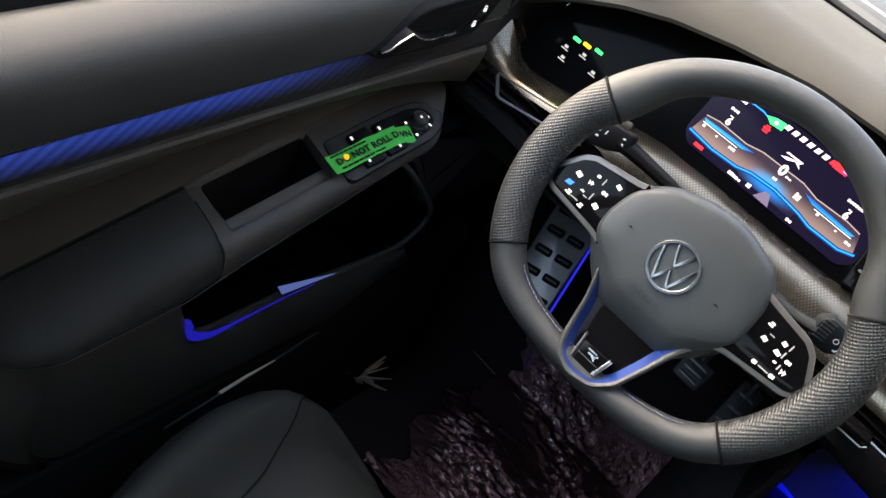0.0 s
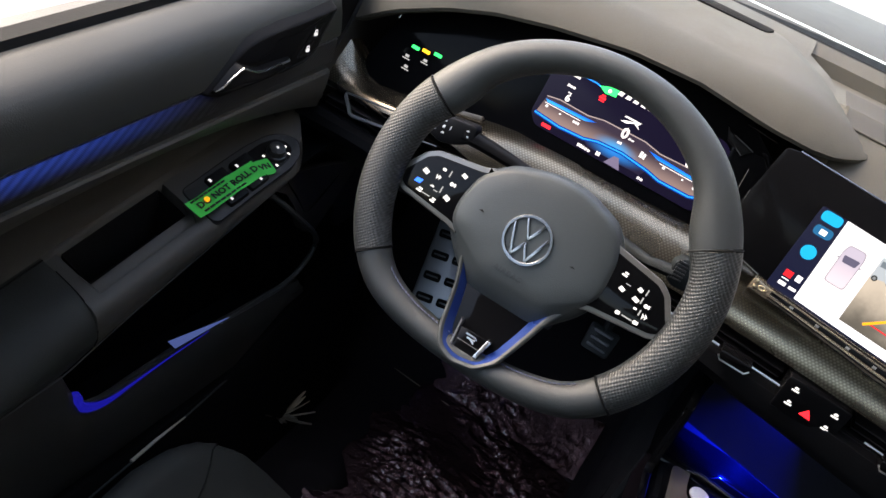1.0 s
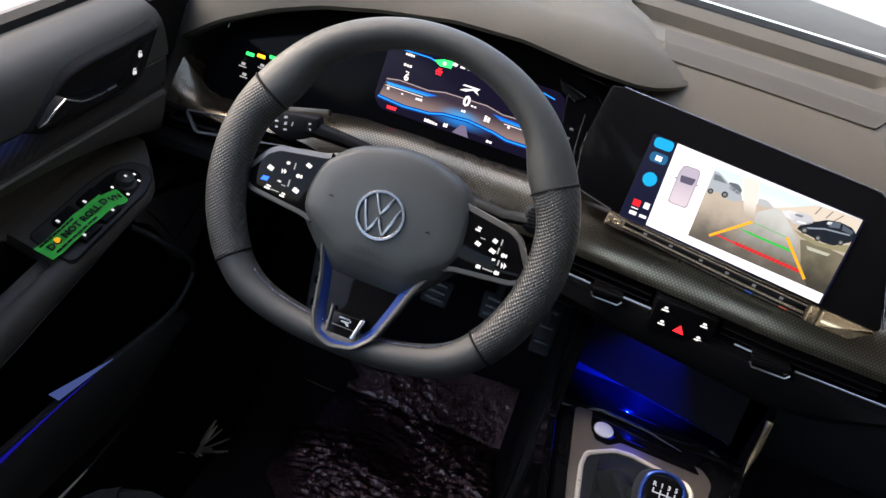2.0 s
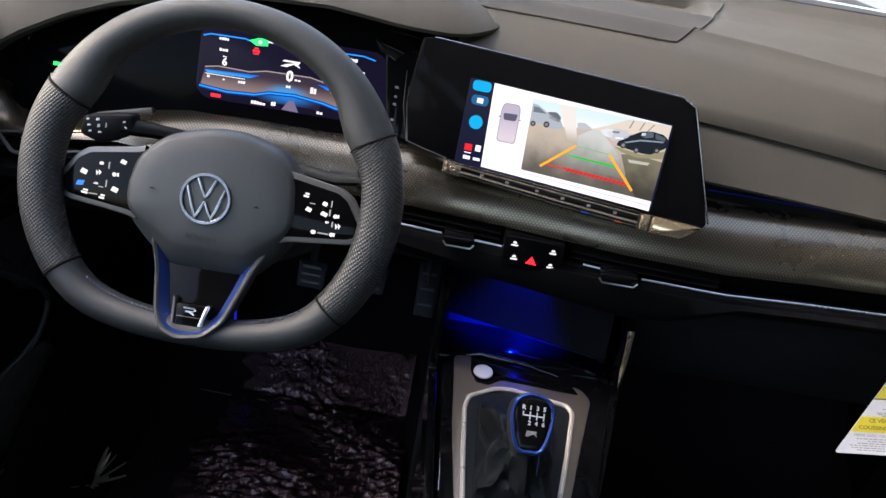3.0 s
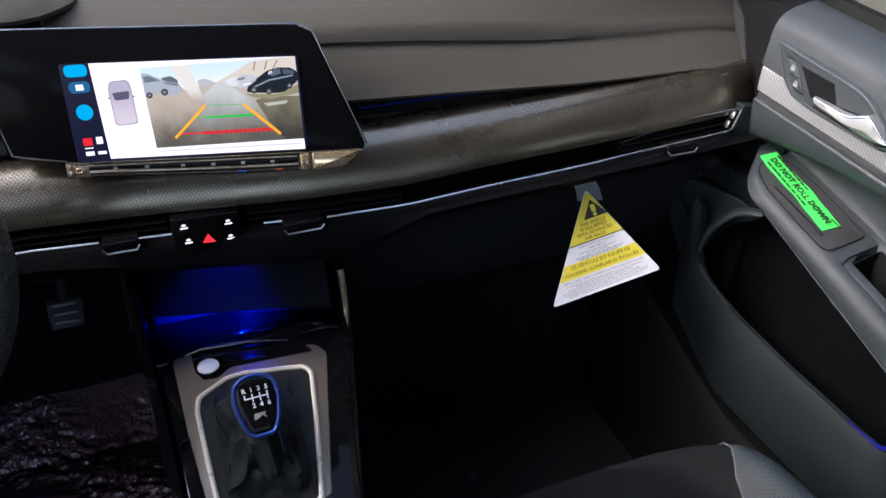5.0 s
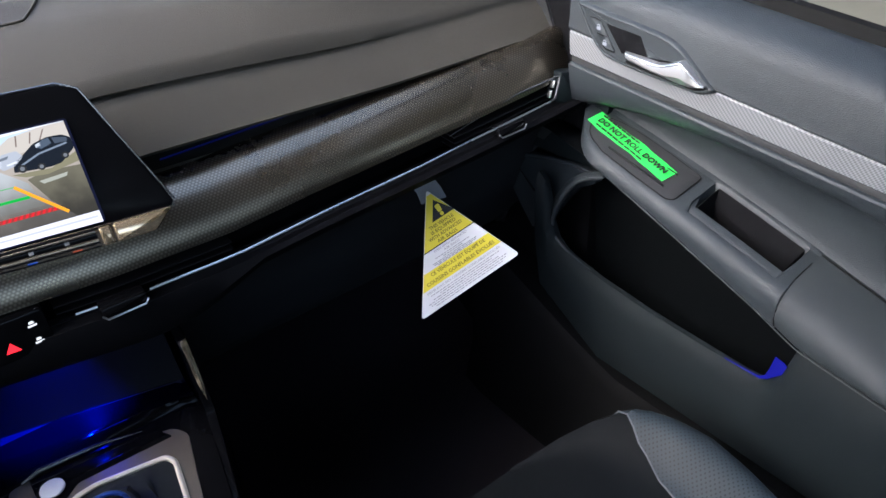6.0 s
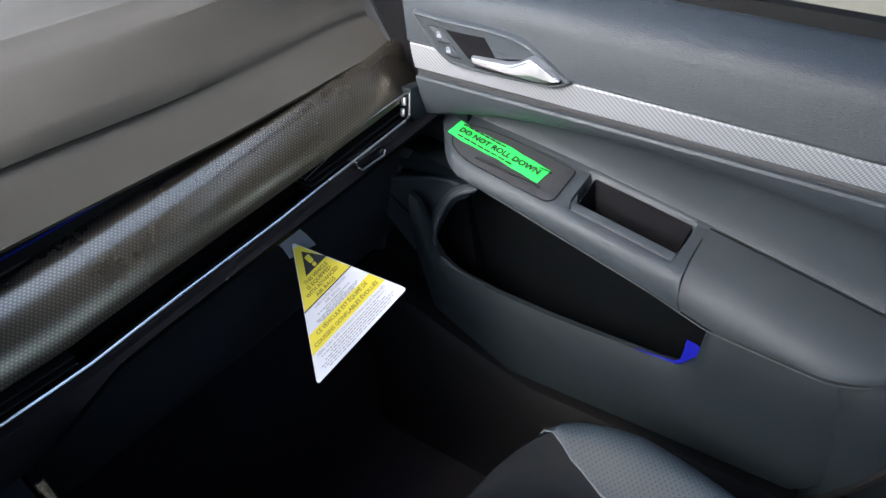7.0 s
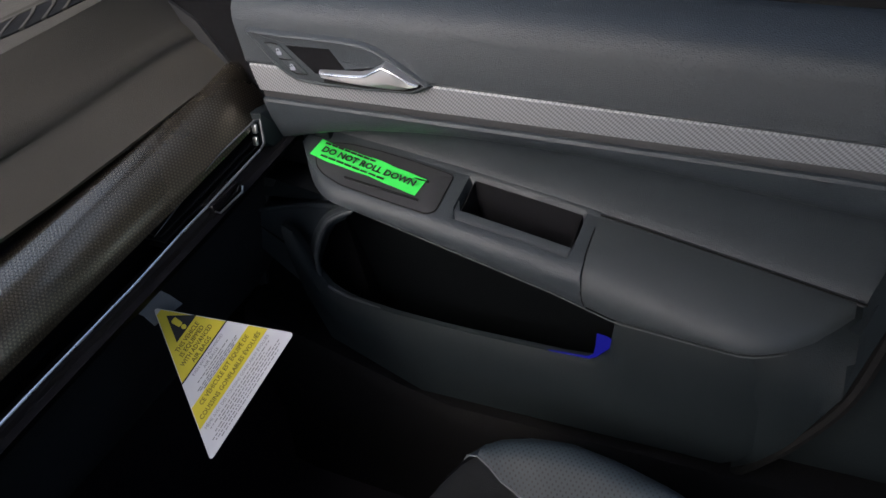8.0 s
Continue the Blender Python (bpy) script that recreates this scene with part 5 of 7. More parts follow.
for a, b in (((-0.0085, 0.0185), (0.0, 0.0005)), ((0.0085, 0.0185), (0.0, 0.0005)), ((-0.0175, 0.0105), (-0.0075, -0.0185)), ((0.0175, 0.0105), (0.0075, -0.0185)), ((-0.0075, -0.0185), (0.0, -0.002)), ((0.0075, -0.0185), (0.0, -0.002))):
    d = (Vector(b) - Vector(a)).normalized() * 0.0
    n = Vector((-(b[1] - a[1]), b[0] - a[0])).normalized() * 0.0013
    part("emblem_bar", slab([(a[0] - n.x, a[1] - n.y), (b[0] - n.x, b[1] - n.y), (b[0] + n.x, b[1] + n.y), (a[0] + n.x, a[1] + n.y)], -0.004, 0.0016, LG, 0.0005), DARKCHROME, emblem)
letters("AIRBAG", 0.0078, WH @ Matrix.Translation((-0.002, -0.033, 0.0064)), surface("grey_moulding", (0.02, 0.02, 0.021), 0.4), hub, "lettering", "moulded grey lettering", spread=1.15, lift=0.0008)
for x, y in ((-0.052, 0.005), (0.045, 0.003)):
    part("cover_mark", slab([(x - 0.003, y - 0.0012), (x + 0.003, y - 0.0012), (x, y + 0.0006)], 0.0085, 0.0098, WH, 0.0002), RUBBER, hub)
# badge and blue inlay of the lower spoke
part("blue_inlay", loft([[WV @ Vector((x, y, -0.001)) for x, y in rounded(vi, 0.006)], [WV @ Vector((x, y, -0.0035)) for x, y in rounded([(0.75 * a[0] + 0.25 * b[0], 0.75 * a[1] + 0.25 * b[1]) for a, b in zip(vi, vb)], 0.006)], [WV @ Vector((x, y, -0.0108)) for x, y in rounded(vb, 0.006)]], closed=True), BLUE_TRIM, vs, "blue lower spoke inlay")
badge = part("badge", slab(rounded([(-0.0135, -0.0948), (0.015, -0.0945), (0.0112, -0.1136), (-0.0101, -0.1138)], 0.0015), -0.012, -0.004, WV, 0.001), GLOSS, vs, "glossy black badge")
part("badge_line", box(-0.0105, 0.0115, -0.1062, -0.1056, -0.004, -0.0034, WV, 0.0001), GREYMETAL, badge)
for run in (((-0.0055, -0.0983), (0.004, -0.0983), (0.0062, -0.0996), (0.0042, -0.1012), (-0.003, -0.1012)), ((0.0005, -0.1012), (0.0058, -0.1038))):
    part("badge_mark", tube([WV @ Vector((x, y, -0.0038)) for x, y in run], 0.0009, 6), SATIN, badge, "pale slanted mark")
for x0, x1 in ((-0.017, -0.0145), (0.0145, 0.0185)):
    sg = 1 if x0 < 0 else -1
    part("badge_edge", slab([(x0 + 0.0035 * sg, -0.1125), (x1 + 0.0035 * sg, -0.1125), (x1, -0.094 if sg < 0 else -0.091), (x0, -0.094 if sg < 0 else -0.089)], -0.012, -0.002, WV, 0.0008), SATIN if sg < 0 else GREYMETAL, badge)
# rim seams and stitching
for a in (24.5, 155.5, 217.5, -37.5):
    x, y, w = rim_point(a)
    x1, y1, _ = rim_point(a + 1)
    d = Vector((x1 - x, y1 - y, 0)).normalized()
    o = Vector((d.y, -d.x, 0))
    pts = [WH @ (Vector((x, y, 0.004)) + o * (w + 0.0007) * math.cos(q) + Vector((0, 0, 0.0172 * math.sin(q)))) for q in (2 * math.pi * j / 24 for j in range(24))]
    part("rim_seam", tube(pts, 0.0009, 5, closed=True), RUBBER, wheel, "dark stitched seam")
stitch = bmesh.new()
for i in range(46):
    a = 226 + 88 * i / 45
    x, y, w = rim_point(a)
    x1, y1, _ = rim_point(a + 1.1)
    k = (w - 0.0005)
    n = Vector((x, y - 0.013, 0)).normalized()
    p, q = Vector((x, y, 0.0125)) - n * k, Vector((x1, y1, 0.0145)) - n * k
    tube([WH @ p, WH @ q], 0.0006, 4, bm=stitch)
part("stitching", stitch, STITCHBLUE, wheel, "blue grey stitching")

# steering column with its two stalks
column = thing("steering_column", "black plastic steering column cover with two control stalks", "steering column", (-0.348, 0.75, 0.56))
AX = facing((-0.348, 0.638, 0.648), (0, -math.cos(radians(26)), math.sin(radians(26))))
part("shroud", slab(rounded([(-0.07, -0.04), (-0.045, -0.06), (0.045, -0.06), (0.07, -0.04), (0.075, 0.02), (0.05, 0.038), (-0.05, 0.038), (-0.075, 0.02)], 0.015), -0.25, -0.055, AX, 0.01), DARK, column, "black column shroud")
SK = facing((-0.493, 0.737, 0.66), (0.05, -0.97, 0.22))
part("stalk_arm", tube([(-0.4, 0.76, 0.652), (-0.45, 0.752, 0.658), (-0.48, 0.747, 0.66)], [0.008, 0.01, 0.011], 10, flat=0.8), BLACKTRIM, column, "black light stalk arm")
ls = part("stalk", slab(rounded([(-0.029, -0.011), (-0.024, 0.009), (0.0, 0.0135), (0.026, 0.017), (0.029, -0.002), (0.01, -0.013), (-0.008, -0.018)], 0.005), -0.018, 0.0, SK, 0.004), BLACKTRIM, column, "black light stalk head")
for x, y, w, h in ((-0.019, 0.006, 4, 3), (-0.018, 0.0, 5, 3), (-0.017, -0.006, 4, 3), (-0.009, 0.007, 5, 4), (-0.008, 0.0005, 4, 5), (-0.007, -0.006, 5, 3), (-0.0005, 0.002, 2, 7), (0.018, 0.008, 4, 3), (0.019, 0.002, 5, 3)):
    w, h = w * 0.0004, h * 0.0004
    part("stalk_mark", slab(rounded([(x - w, y - h), (x + w, y - h * 0.6), (x + w * 0.8, y + h), (x - w * 0.7, y + h * 0.7)], 0.0006, 2), -0.001, 0.0005, SK, 0.0001), PALECAP, ls)
WK = facing((-0.2095, 0.727, 0.6575), (0.12, -0.95, 0.28))
part("stalk_arm", tube([(-0.3, 0.752, 0.642), (-0.25, 0.738, 0.644), (-0.222, 0.731, 0.652)], [0.009, 0.0075, 0.0085], 10, flat=0.8), LOWER, column, "black wiper stalk arm")
rs = part("stalk", slab(rounded([(-0.019, -0.012), (-0.0185, 0.008), (-0.01, 0.0155), (0.009, 0.0125), (0.017, 0.006), (0.016, -0.008), (0.006, -0.0165), (-0.01, -0.0165)], 0.004), -0.02, 0.0, WK, 0.005), LOWER, column, "grey wiper stalk head")
for k in range(6):
    part("stalk_rib", box(-0.0155, -0.0045, -0.009 + 0.0036 * k, -0.0073 + 0.0036 * k, -0.001, 0.0008, WK, 0.0003), DARK, rs)
part("stalk_mark", ring_slab(disc(0.0026, 14, 0.004, -0.001), disc(0.0019, 14, 0.004, -0.001), -0.001, 0.0005, WK, bevel=0.0001), PALECAP, rs)
for x, y in ((0.008, -0.009), (0.0105, -0.0075), (0.009, 0.007)):
    part("stalk_mark", box(x - 0.0014, x + 0.0014, y - 0.0007, y + 0.0007, -0.001, 0.0005, WK, 0.0001), PALECAP, rs)

# ---- instrument display content ----
SKYBLUE = glow("display_blue", (0.01, 0.27, 1.0), 1.5 * LUX)
FIELD = glow_field("display_field", (0.36, 0.25, 0.23), (0.05, 0.035, 0.06), 0.662, 0.685, 0.75 * LUX, (0.05, 0.45, 1.0), CL @ Vector((0.0, -0.021, 0)), (0.034, 0.02, 0.0125))
FIELDLINE = glow("display_grey_line", (0.5, 0.4, 0.4), 0.8 * LUX)
HALO = glow_field("display_halo", (0.02, 0.014, 0.04), (0.02, 0.014, 0.04), 0.65, 0.66, 0.8 * LUX, (0.02, 0.25, 0.8), CL @ Vector((0.0, -0.025, 0)), (0.045, 0.02, 0.012))
PALE = glow("display_white", (1.0, 0.95, 0.95), 1.1 * LUX)


def lit(name, pts, material, parent, m, z=0.0004, label=""):
    return part(name, slab(pts, 0.0, z, m, 0), material, parent, label, smooth=False)


def strip(pts, w, material, parent, m, z, name="display_line"):
    up = [(x, y + w / 2) for x, y in pts]
    dn = [(x, y - w / 2) for x, y in reversed(pts)]
    return lit(name, up + dn, material, parent, m, z)


lit("display_field", [(-0.1028, -0.0057), (-0.0864, -0.0018), (-0.048, -0.0026), (-0.0264, 0.0018), (0.0264, 0.0025), (0.048, -0.0018), (0.0864, 0.0), (0.106, -0.004), (0.114, -0.0235), (0.1, -0.028), (0.06, -0.0285), (0.0445, -0.025), (0.0092, -0.0215), (-0.0217, -0.0235), (-0.0396, -0.0283), (-0.0729, -0.0303), (-0.1063, -0.0275)], FIELD, disp, CL, 0.0003, "brown lit field with a blue glow")
lit("display_field", [(-0.0396, -0.0283), (-0.0217, -0.0235), (0.0092, -0.0215), (0.0445, -0.025), (0.04, -0.0345), (-0.03, -0.0345)], HALO, disp, CL, 0.0003)
lit("display_field", [(-0.0043, -0.0408), (0.0166, -0.0414), (0.0095, -0.0285), (0.0031, -0.029)], glow("display_mauve", (0.3, 0.25, 0.4), 0.6 * LUX), disp, CL, 0.0005)
strip([(-0.1029, -0.0048), (-0.0864, -0.0019), (-0.0481, -0.0026), (-0.0277, 0.0016), (0.0264, 0.0026), (0.048, -0.0016), (0.0864, 0.0), (0.1045, -0.0022)], 0.0013, FIELDLINE, disp, CL, 0.0006)
low_line = [(-0.1075, -0.0278), (-0.0729, -0.0306), (-0.0396, -0.0286), (-0.0217, -0.0237), (0.0093, -0.0218), (0.0445, -0.0254), (0.062, -0.0292), (0.1, -0.0285), (0.1163, -0.0229)]
strip(low_line, 0.0046, glow("display_deep_blue", (0.002, 0.045, 0.28), 1.0 * LUX), disp, CL, 0.0005)
strip(low_line, 0.0016, SKYBLUE, disp, CL, 0.0008)
for sg in (-1, 1):
    wing = [(sg * x, y + 0.0005 * (1 + sg)) for x, y in ((0.1028, -0.0082), (0.0352, -0.0052), (0.0479, -0.0098), (0.0989, -0.0112))]
    lit("display_bar", wing, glow_ramp("display_bar_blue", (0.03, 0.4, 1.0), (0.0, 0.12, 0.7), 0.678, 0.684, 1.3 * LUX), disp, CL, 0.0007, "blue lit bar")
    strip([(sg * 0.1015, -0.0125 + 0.0005 * (1 + sg)), (sg * 0.0529, -0.0122 + 0.0005 * (1 + sg))], 0.0008, PALE, disp, CL, 0.0008)
strip([(-0.1086, 0.0316), (-0.0998, 0.0345), (-0.0581, 0.0352), (-0.0517, 0.0337)], 0.0014, SKYBLUE, disp, CL, 0.0006)
strip([(0.0467, 0.0369), (0.0866, 0.0377), (0.101, 0.0348)], 0.0014, SKYBLUE, disp, CL, 0.0006)
lit("display_mark", [(-0.053, 0.0343), (-0.0416, 0.0385), (-0.03, 0.0395), (-0.03, 0.0308), (-0.0439, 0.0294)], ICONGREEN, disp, CL, 0.0007, "green gauge end")
lit("gauge_tick", disc(0.0022, 10, -0.0395, 0.034), glow("display_yellow_white", (0.9, 1.0, 0.6), 1.6 * LUX), disp, CL, 0.0009)
for i in range(7):
    lit("gauge_tick", [(-0.03 + 0.01 * i, 0.035), (-0.024 + 0.01 * i, 0.035), (-0.0225 + 0.01 * i, 0.0405), (-0.0285 + 0.01 * i, 0.0405)], PALE if i < 6 else ICONRED, disp, CL, 0.0007)
lit("display_mark", [(0.035, 0.034), (0.052, 0.034), (0.052, 0.041), (0.035, 0.041)], ICONRED, disp, CL, 0.0006)
for y, w, h in ((0.0262, 0.0026, 0.0008), (0.0231, 0.0042, 0.0013), (0.0198, 0.0036, 0.0008)):
    lit("warning_lamp", rounded([(-0.0431 - w, y - h), (-0.0431 + w, y - h), (-0.0431 + w, y + h), (-0.0431 - w, y + h)], 0.0006, 2), ICONRED, disp, CL, 0.0007)
for x, y, w, h in ((-0.083, 0.031, 12, 3), (-0.082, 0.018, 11, 3), (-0.08, 0.0105, 5, 1.5), (0.075, 0.031, 11, 4), (0.081, 0.018, 20, 3), (0.081, 0.0105, 5, 1.5), (-0.097, -0.0155, 4, 3), (-0.078, -0.0165, 3, 2), (-0.056, -0.0165, 9, 3), (0.06, -0.0135, 4, 3), (0.085, -0.015, 3, 2), (0.103, -0.0175, 8, 3),
                   (-0.037, -0.0375, 10, 4), (-0.028, -0.038, 8, 3), (-0.0145, -0.0355, 6, 5), (0.043, -0.0375, 8, 3), (0.032, -0.0125, 8, 7), (0.0115, -0.0035, 8, 2), (0.001, -0.0125, 6, 3)):
    n = max(1, round(w / 3.2))
    for k in range(n):
        a, c = x + w * 0.001 * (k / n - 0.5), x + w * 0.001 * ((k + 0.78) / n - 0.5)
        t = h * 0.0005 * (0.8 + 0.3 * ((k * 7 + int(w)) % 3) / 2)
        lit("display_text", rounded([(a, y - h * 0.0005), (c, y - h * 0.0005), (c, y + t), (a, y + t)], 0.0004, 2), PALE, disp, CL, 0.0008)
lit("display_text", [(-0.092, -0.039), (-0.08, -0.039), (-0.08, -0.035), (-0.092, -0.035)], ICONRED, disp, CL, 0.0008)
lit("display_mark", [(-0.012, 0.0105), (-0.004, 0.0105), (0.004, 0.0145), (0.013, 0.0105), (0.009, 0.0145), (0.012, 0.0185), (-0.008, 0.0185), (-0.01, 0.0165), (0.006, 0.0165), (-0.006, 0.0135)], PALE, disp, CL, 0.0008, "pale slanted mode mark")
letters("0", 0.0175, CL @ Matrix.Translation((0.001, -0.0005, 0.0009)), PALE, disp, "speed_digit", bold=0.0006)
letters("6", 0.0125, CL @ Matrix.Translation((-0.0795, 0.004, 0.0009)), PALE, disp, "gear_digit", bold=0.0004)
letters("6", 0.0125, CL @ Matrix.Translation((0.081, 0.004, 0.0009)), PALE, disp, "gear_digit", bold=0.0004)
part("panel_ledge", slab(rounded([(-0.228, -0.081), (-0.16, -0.064), (-0.158, -0.07), (-0.222, -0.088)], 0.002, 2), -0.002, 0.006, CL, 0.001), PLATE, instruments, "warm grey ledge")
# light switches beside the display
for x, y, mat in ((-0.2835, -0.031, ICONGREEN), (-0.2685, -0.029, ICONORANGE), (-0.252, -0.026, ICONGREEN)):
    part("switch_light", slab(rounded([(x - 0.0055, y - 0.0022), (x + 0.0055, y - 0.0022), (x + 0.0055, y + 0.0022), (x - 0.0055, y + 0.0022)], 0.001, 2), -0.002, -0.0012, CL, 0.0002), mat, instruments)
for x, y in ((-0.289, -0.0475), (-0.264, -0.042), (-0.284, -0.06), (-0.241, -0.0515)):
    for w, h, dy in ((0.0026, 0.0017, 0.0025), (0.0052, 0.0007, -0.0012)):
        part("switch_icon", box(x - w, x + w, y + dy - h, y + dy + h, -0.002, -0.0013, CL, 0.0002), GREYINK_LIT, instruments)
# The glint on the panel corner is laid on as a chrome rod.
part("corner_glint", tube([CL @ Vector(p) for p in ((-0.322, -0.008, -0.002), (-0.3205, -0.003, -0.002), (-0.314, 0.0085, -0.002), (-0.304, 0.0165, -0.002))], 0.0009, 6), DARKCHROME, instruments, "glint along the panel edge, drawn as a chrome rod")

# ---- infotainment content ----
SW = glow("screen_white", (0.95, 0.93, 0.97), 1.15 * LUX)
lit("white_field", [(-0.0587, -0.0515), (0.1357, -0.0596), (0.1357, 0.0364), (-0.0625, 0.043)], SW, info, SC, 0.0004, "white lit field")
def tone(name, c, k=1.0):
    return glow("screen_" + name, c, k * LUX)


view = lit("camera_view", [(-0.0131, -0.0447), (0.1357, -0.0484), (0.1357, 0.0363), (-0.0167, 0.035)], glow_ramp("screen_car_park", (0.1, 0.09, 0.075), (0.55, 0.47, 0.38), 0.65, 0.706, 1.0 * LUX, 0.6), info, SC, 0.0007, "camera picture of a wet car park")


def seen(name, pts, colour, z, k=1.0):
    return lit(name, pts, tone(name + "_tone", colour, k), view, SC, z)


lit("picture_sky", [(-0.0155, 0.012), (0.0227, 0.0115), (0.0552, 0.0165), (0.1, 0.022), (0.1355, 0.02), (0.1355, 0.0361), (-0.0165, 0.0348)], glow_ramp("screen_sky", (0.95, 0.9, 0.84), (0.68, 0.83, 0.92), 0.708, 0.728, 1.0 * LUX), view, SC, 0.0009)
lit("picture_road", [(0.0408, 0.0055), (0.0552, 0.0165), (0.062, 0.0165), (0.0683, 0.0118), (0.09, -0.0071), (0.096, -0.03), (0.03, -0.028), (0.0413, -0.0055)], glow_ramp("screen_road", (0.2, 0.19, 0.16), (0.6, 0.61, 0.58), 0.665, 0.71, 1.0 * LUX, 0.5), view, SC, 0.0009)
lit("picture_shade", [(0.0908, -0.0045), (0.1051, -0.0012), (0.1357, -0.0039), (0.1357, -0.0484), (0.1176, -0.0478), (0.1021, -0.0277)], glow_ramp("screen_shade", (0.05, 0.045, 0.035), (0.2, 0.18, 0.12), 0.65, 0.7, 1.0 * LUX, 0.9), view, SC, 0.001)
seen("picture_building", [(0.0552, 0.0168), (0.069, 0.0229), (0.0893, 0.0337), (0.1156, 0.0362), (0.1355, 0.0358), (0.1355, 0.022), (0.1056, 0.02), (0.0671, 0.0155)], (0.72, 0.64, 0.53), 0.0011)
for x0, x1 in ((0.092, 0.0947), (0.1111, 0.117), (0.103, 0.1065)):
    seen("picture_post", [(x0, 0.025), (x0 + 0.0012, 0.025), (x1 + 0.0012, 0.034), (x1, 0.034)], (0.25, 0.18, 0.15), 0.0012)
seen("picture_verge", [(0.0809, 0.0026), (0.1123, -0.0002), (0.1357, 0.0082), (0.1357, -0.0004), (0.1081, -0.0045), (0.0904, -0.0021)], (0.3, 0.27, 0.16), 0.0012)
seen("picture_puddle", [(0.0989, -0.0083), (0.1234, -0.0072), (0.1215, -0.0104), (0.1019, -0.0116)], (0.5, 0.5, 0.4), 0.0012)
for pts, c in (([(0.0021, 0.0243), (0.0118, 0.0257), (0.0179, 0.0212), (0.0174, 0.0152), (0.0049, 0.0178)], (0.13, 0.15, 0.17)), ([(-0.0161, 0.0303), (-0.0098, 0.0295), (0.0049, 0.0218), (0.0179, 0.0181), (0.0227, 0.0107), (0.0145, 0.0071), (0.0033, 0.007), (-0.0023, 0.0105), (-0.0149, 0.0064)], (0.42, 0.46, 0.5)),
               ([(0.0362, 0.0195), (0.0447, 0.0207), (0.0533, 0.0165), (0.0458, 0.0135), (0.038, 0.0129)], (0.5, 0.52, 0.54)), ([(0.0623, 0.0159), (0.0695, 0.0198), (0.0781, 0.02), (0.076, 0.0105), (0.0684, 0.0114)], (0.75, 0.76, 0.78)),
               ([(0.0702, 0.0158), (0.0791, 0.0216), (0.0913, 0.0219), (0.0948, 0.0156), (0.086, 0.0095), (0.0763, 0.0081)], (0.55, 0.57, 0.6)), ([(0.0856, 0.0119), (0.0946, 0.0168), (0.1056, 0.024), (0.1174, 0.0266), (0.1298, 0.0255), (0.1357, 0.0216), (0.1357, 0.0118), (0.1218, 0.0019), (0.1121, 0.001), (0.092, 0.003), (0.0832, 0.0042)], (0.012, 0.016, 0.024))):
    seen("picture_car", rounded(pts, 0.0015, 2), c, 0.0013)
for pts, c in (([(-0.0144, 0.0269), (-0.0087, 0.0272), (0.0012, 0.0218), (-0.0136, 0.0209)], (0.16, 0.19, 0.22)), ([(0.1075, 0.0204), (0.1128, 0.025), (0.1188, 0.0258), (0.1197, 0.0204), (0.1104, 0.0179)], (0.1, 0.13, 0.17)), ([(0.1212, 0.0252), (0.133, 0.0224), (0.1325, 0.0187), (0.1222, 0.0195)], (0.08, 0.1, 0.13)),
               ([(0.1071, 0.0227), (0.1111, 0.0238), (0.1111, 0.0209), (0.1069, 0.0198)], (0.75, 0.78, 0.8)), ([(0.0886, 0.0086), (0.1071, 0.0154), (0.1311, 0.0184), (0.132, 0.017), (0.1075, 0.0138), (0.0892, 0.0072)], (0.25, 0.3, 0.36)), ([(0.08, 0.0125), (0.089, 0.0135), (0.0885, 0.0118), (0.0805, 0.011)], (0.9, 0.9, 0.92)), ([(0.0755, 0.0185), (0.084, 0.0195), (0.0825, 0.017), (0.076, 0.0165)], (0.2, 0.22, 0.25))):
    seen("picture_glass", pts, c, 0.0015)
for x, y, r in ((0.0036, 0.0104, 0.0034), (-0.0112, 0.0084, 0.003), (0.0905, 0.0058, 0.0036), (0.1055, 0.0034, 0.0032), (0.1268, 0.0075, 0.003)):
    lit("picture_wheel", disc(r, 12, x, y), tone("tyre", (0.03, 0.03, 0.03)), view, SC, 0.0016)
    lit("picture_wheel", disc(r * 0.55, 10, x, y), tone("rim", (0.22, 0.23, 0.24)), view, SC, 0.0018)
lit("picture_pole", [(0.012, 0.0352), (0.0305, 0.0354), (0.0416, -0.0043), (0.031, -0.0033)], glow_ramp("screen_pole", (0.45, 0.38, 0.3), (0.82, 0.77, 0.7), 0.692, 0.712, 1.0 * LUX), view, SC, 0.002)
lit("grey_strip", [(-0.0096, -0.0475), (0.1332, -0.0525), (0.1334, -0.0545), (-0.0095, -0.049)], tone("strip_grey", (0.72, 0.72, 0.76)), info, SC, 0.0006)


def guide(a, b, w, mat, z=0.0018):
    d = Vector((b[0] - a[0], b[1] - a[1])).normalized()
    n = Vector((-d.y, d.x)) * w / 2
    lit("guide_line", [(a[0] - n.x, a[1] - n.y), (b[0] - n.x, b[1] - n.y), (b[0] + n.x, b[1] + n.y), (a[0] + n.x, a[1] + n.y)], mat, view, SC, z)


GO, GG, GR = tone("orange", (1.0, 0.42, 0.02), 1.1), tone("green", (0.03, 0.6, 0.07), 0.9), tone("red", (0.85, 0.02, 0.03), 1.0)
guide((0.0408, -0.0056), (0.0068, -0.0362), 0.0026, GO, 0.0022)
guide((0.0784, -0.0076), (0.112, -0.0413), 0.0028, GO, 0.0022)
lit("guide_line", [(0.0293, -0.0166), (0.0869, -0.018), (0.0872, -0.0206), (0.0419, -0.0188)], GG, view, SC, 0.0016)
guide((0.043, -0.006), (0.079, -0.0075), 0.0005, GG, 0.0016)
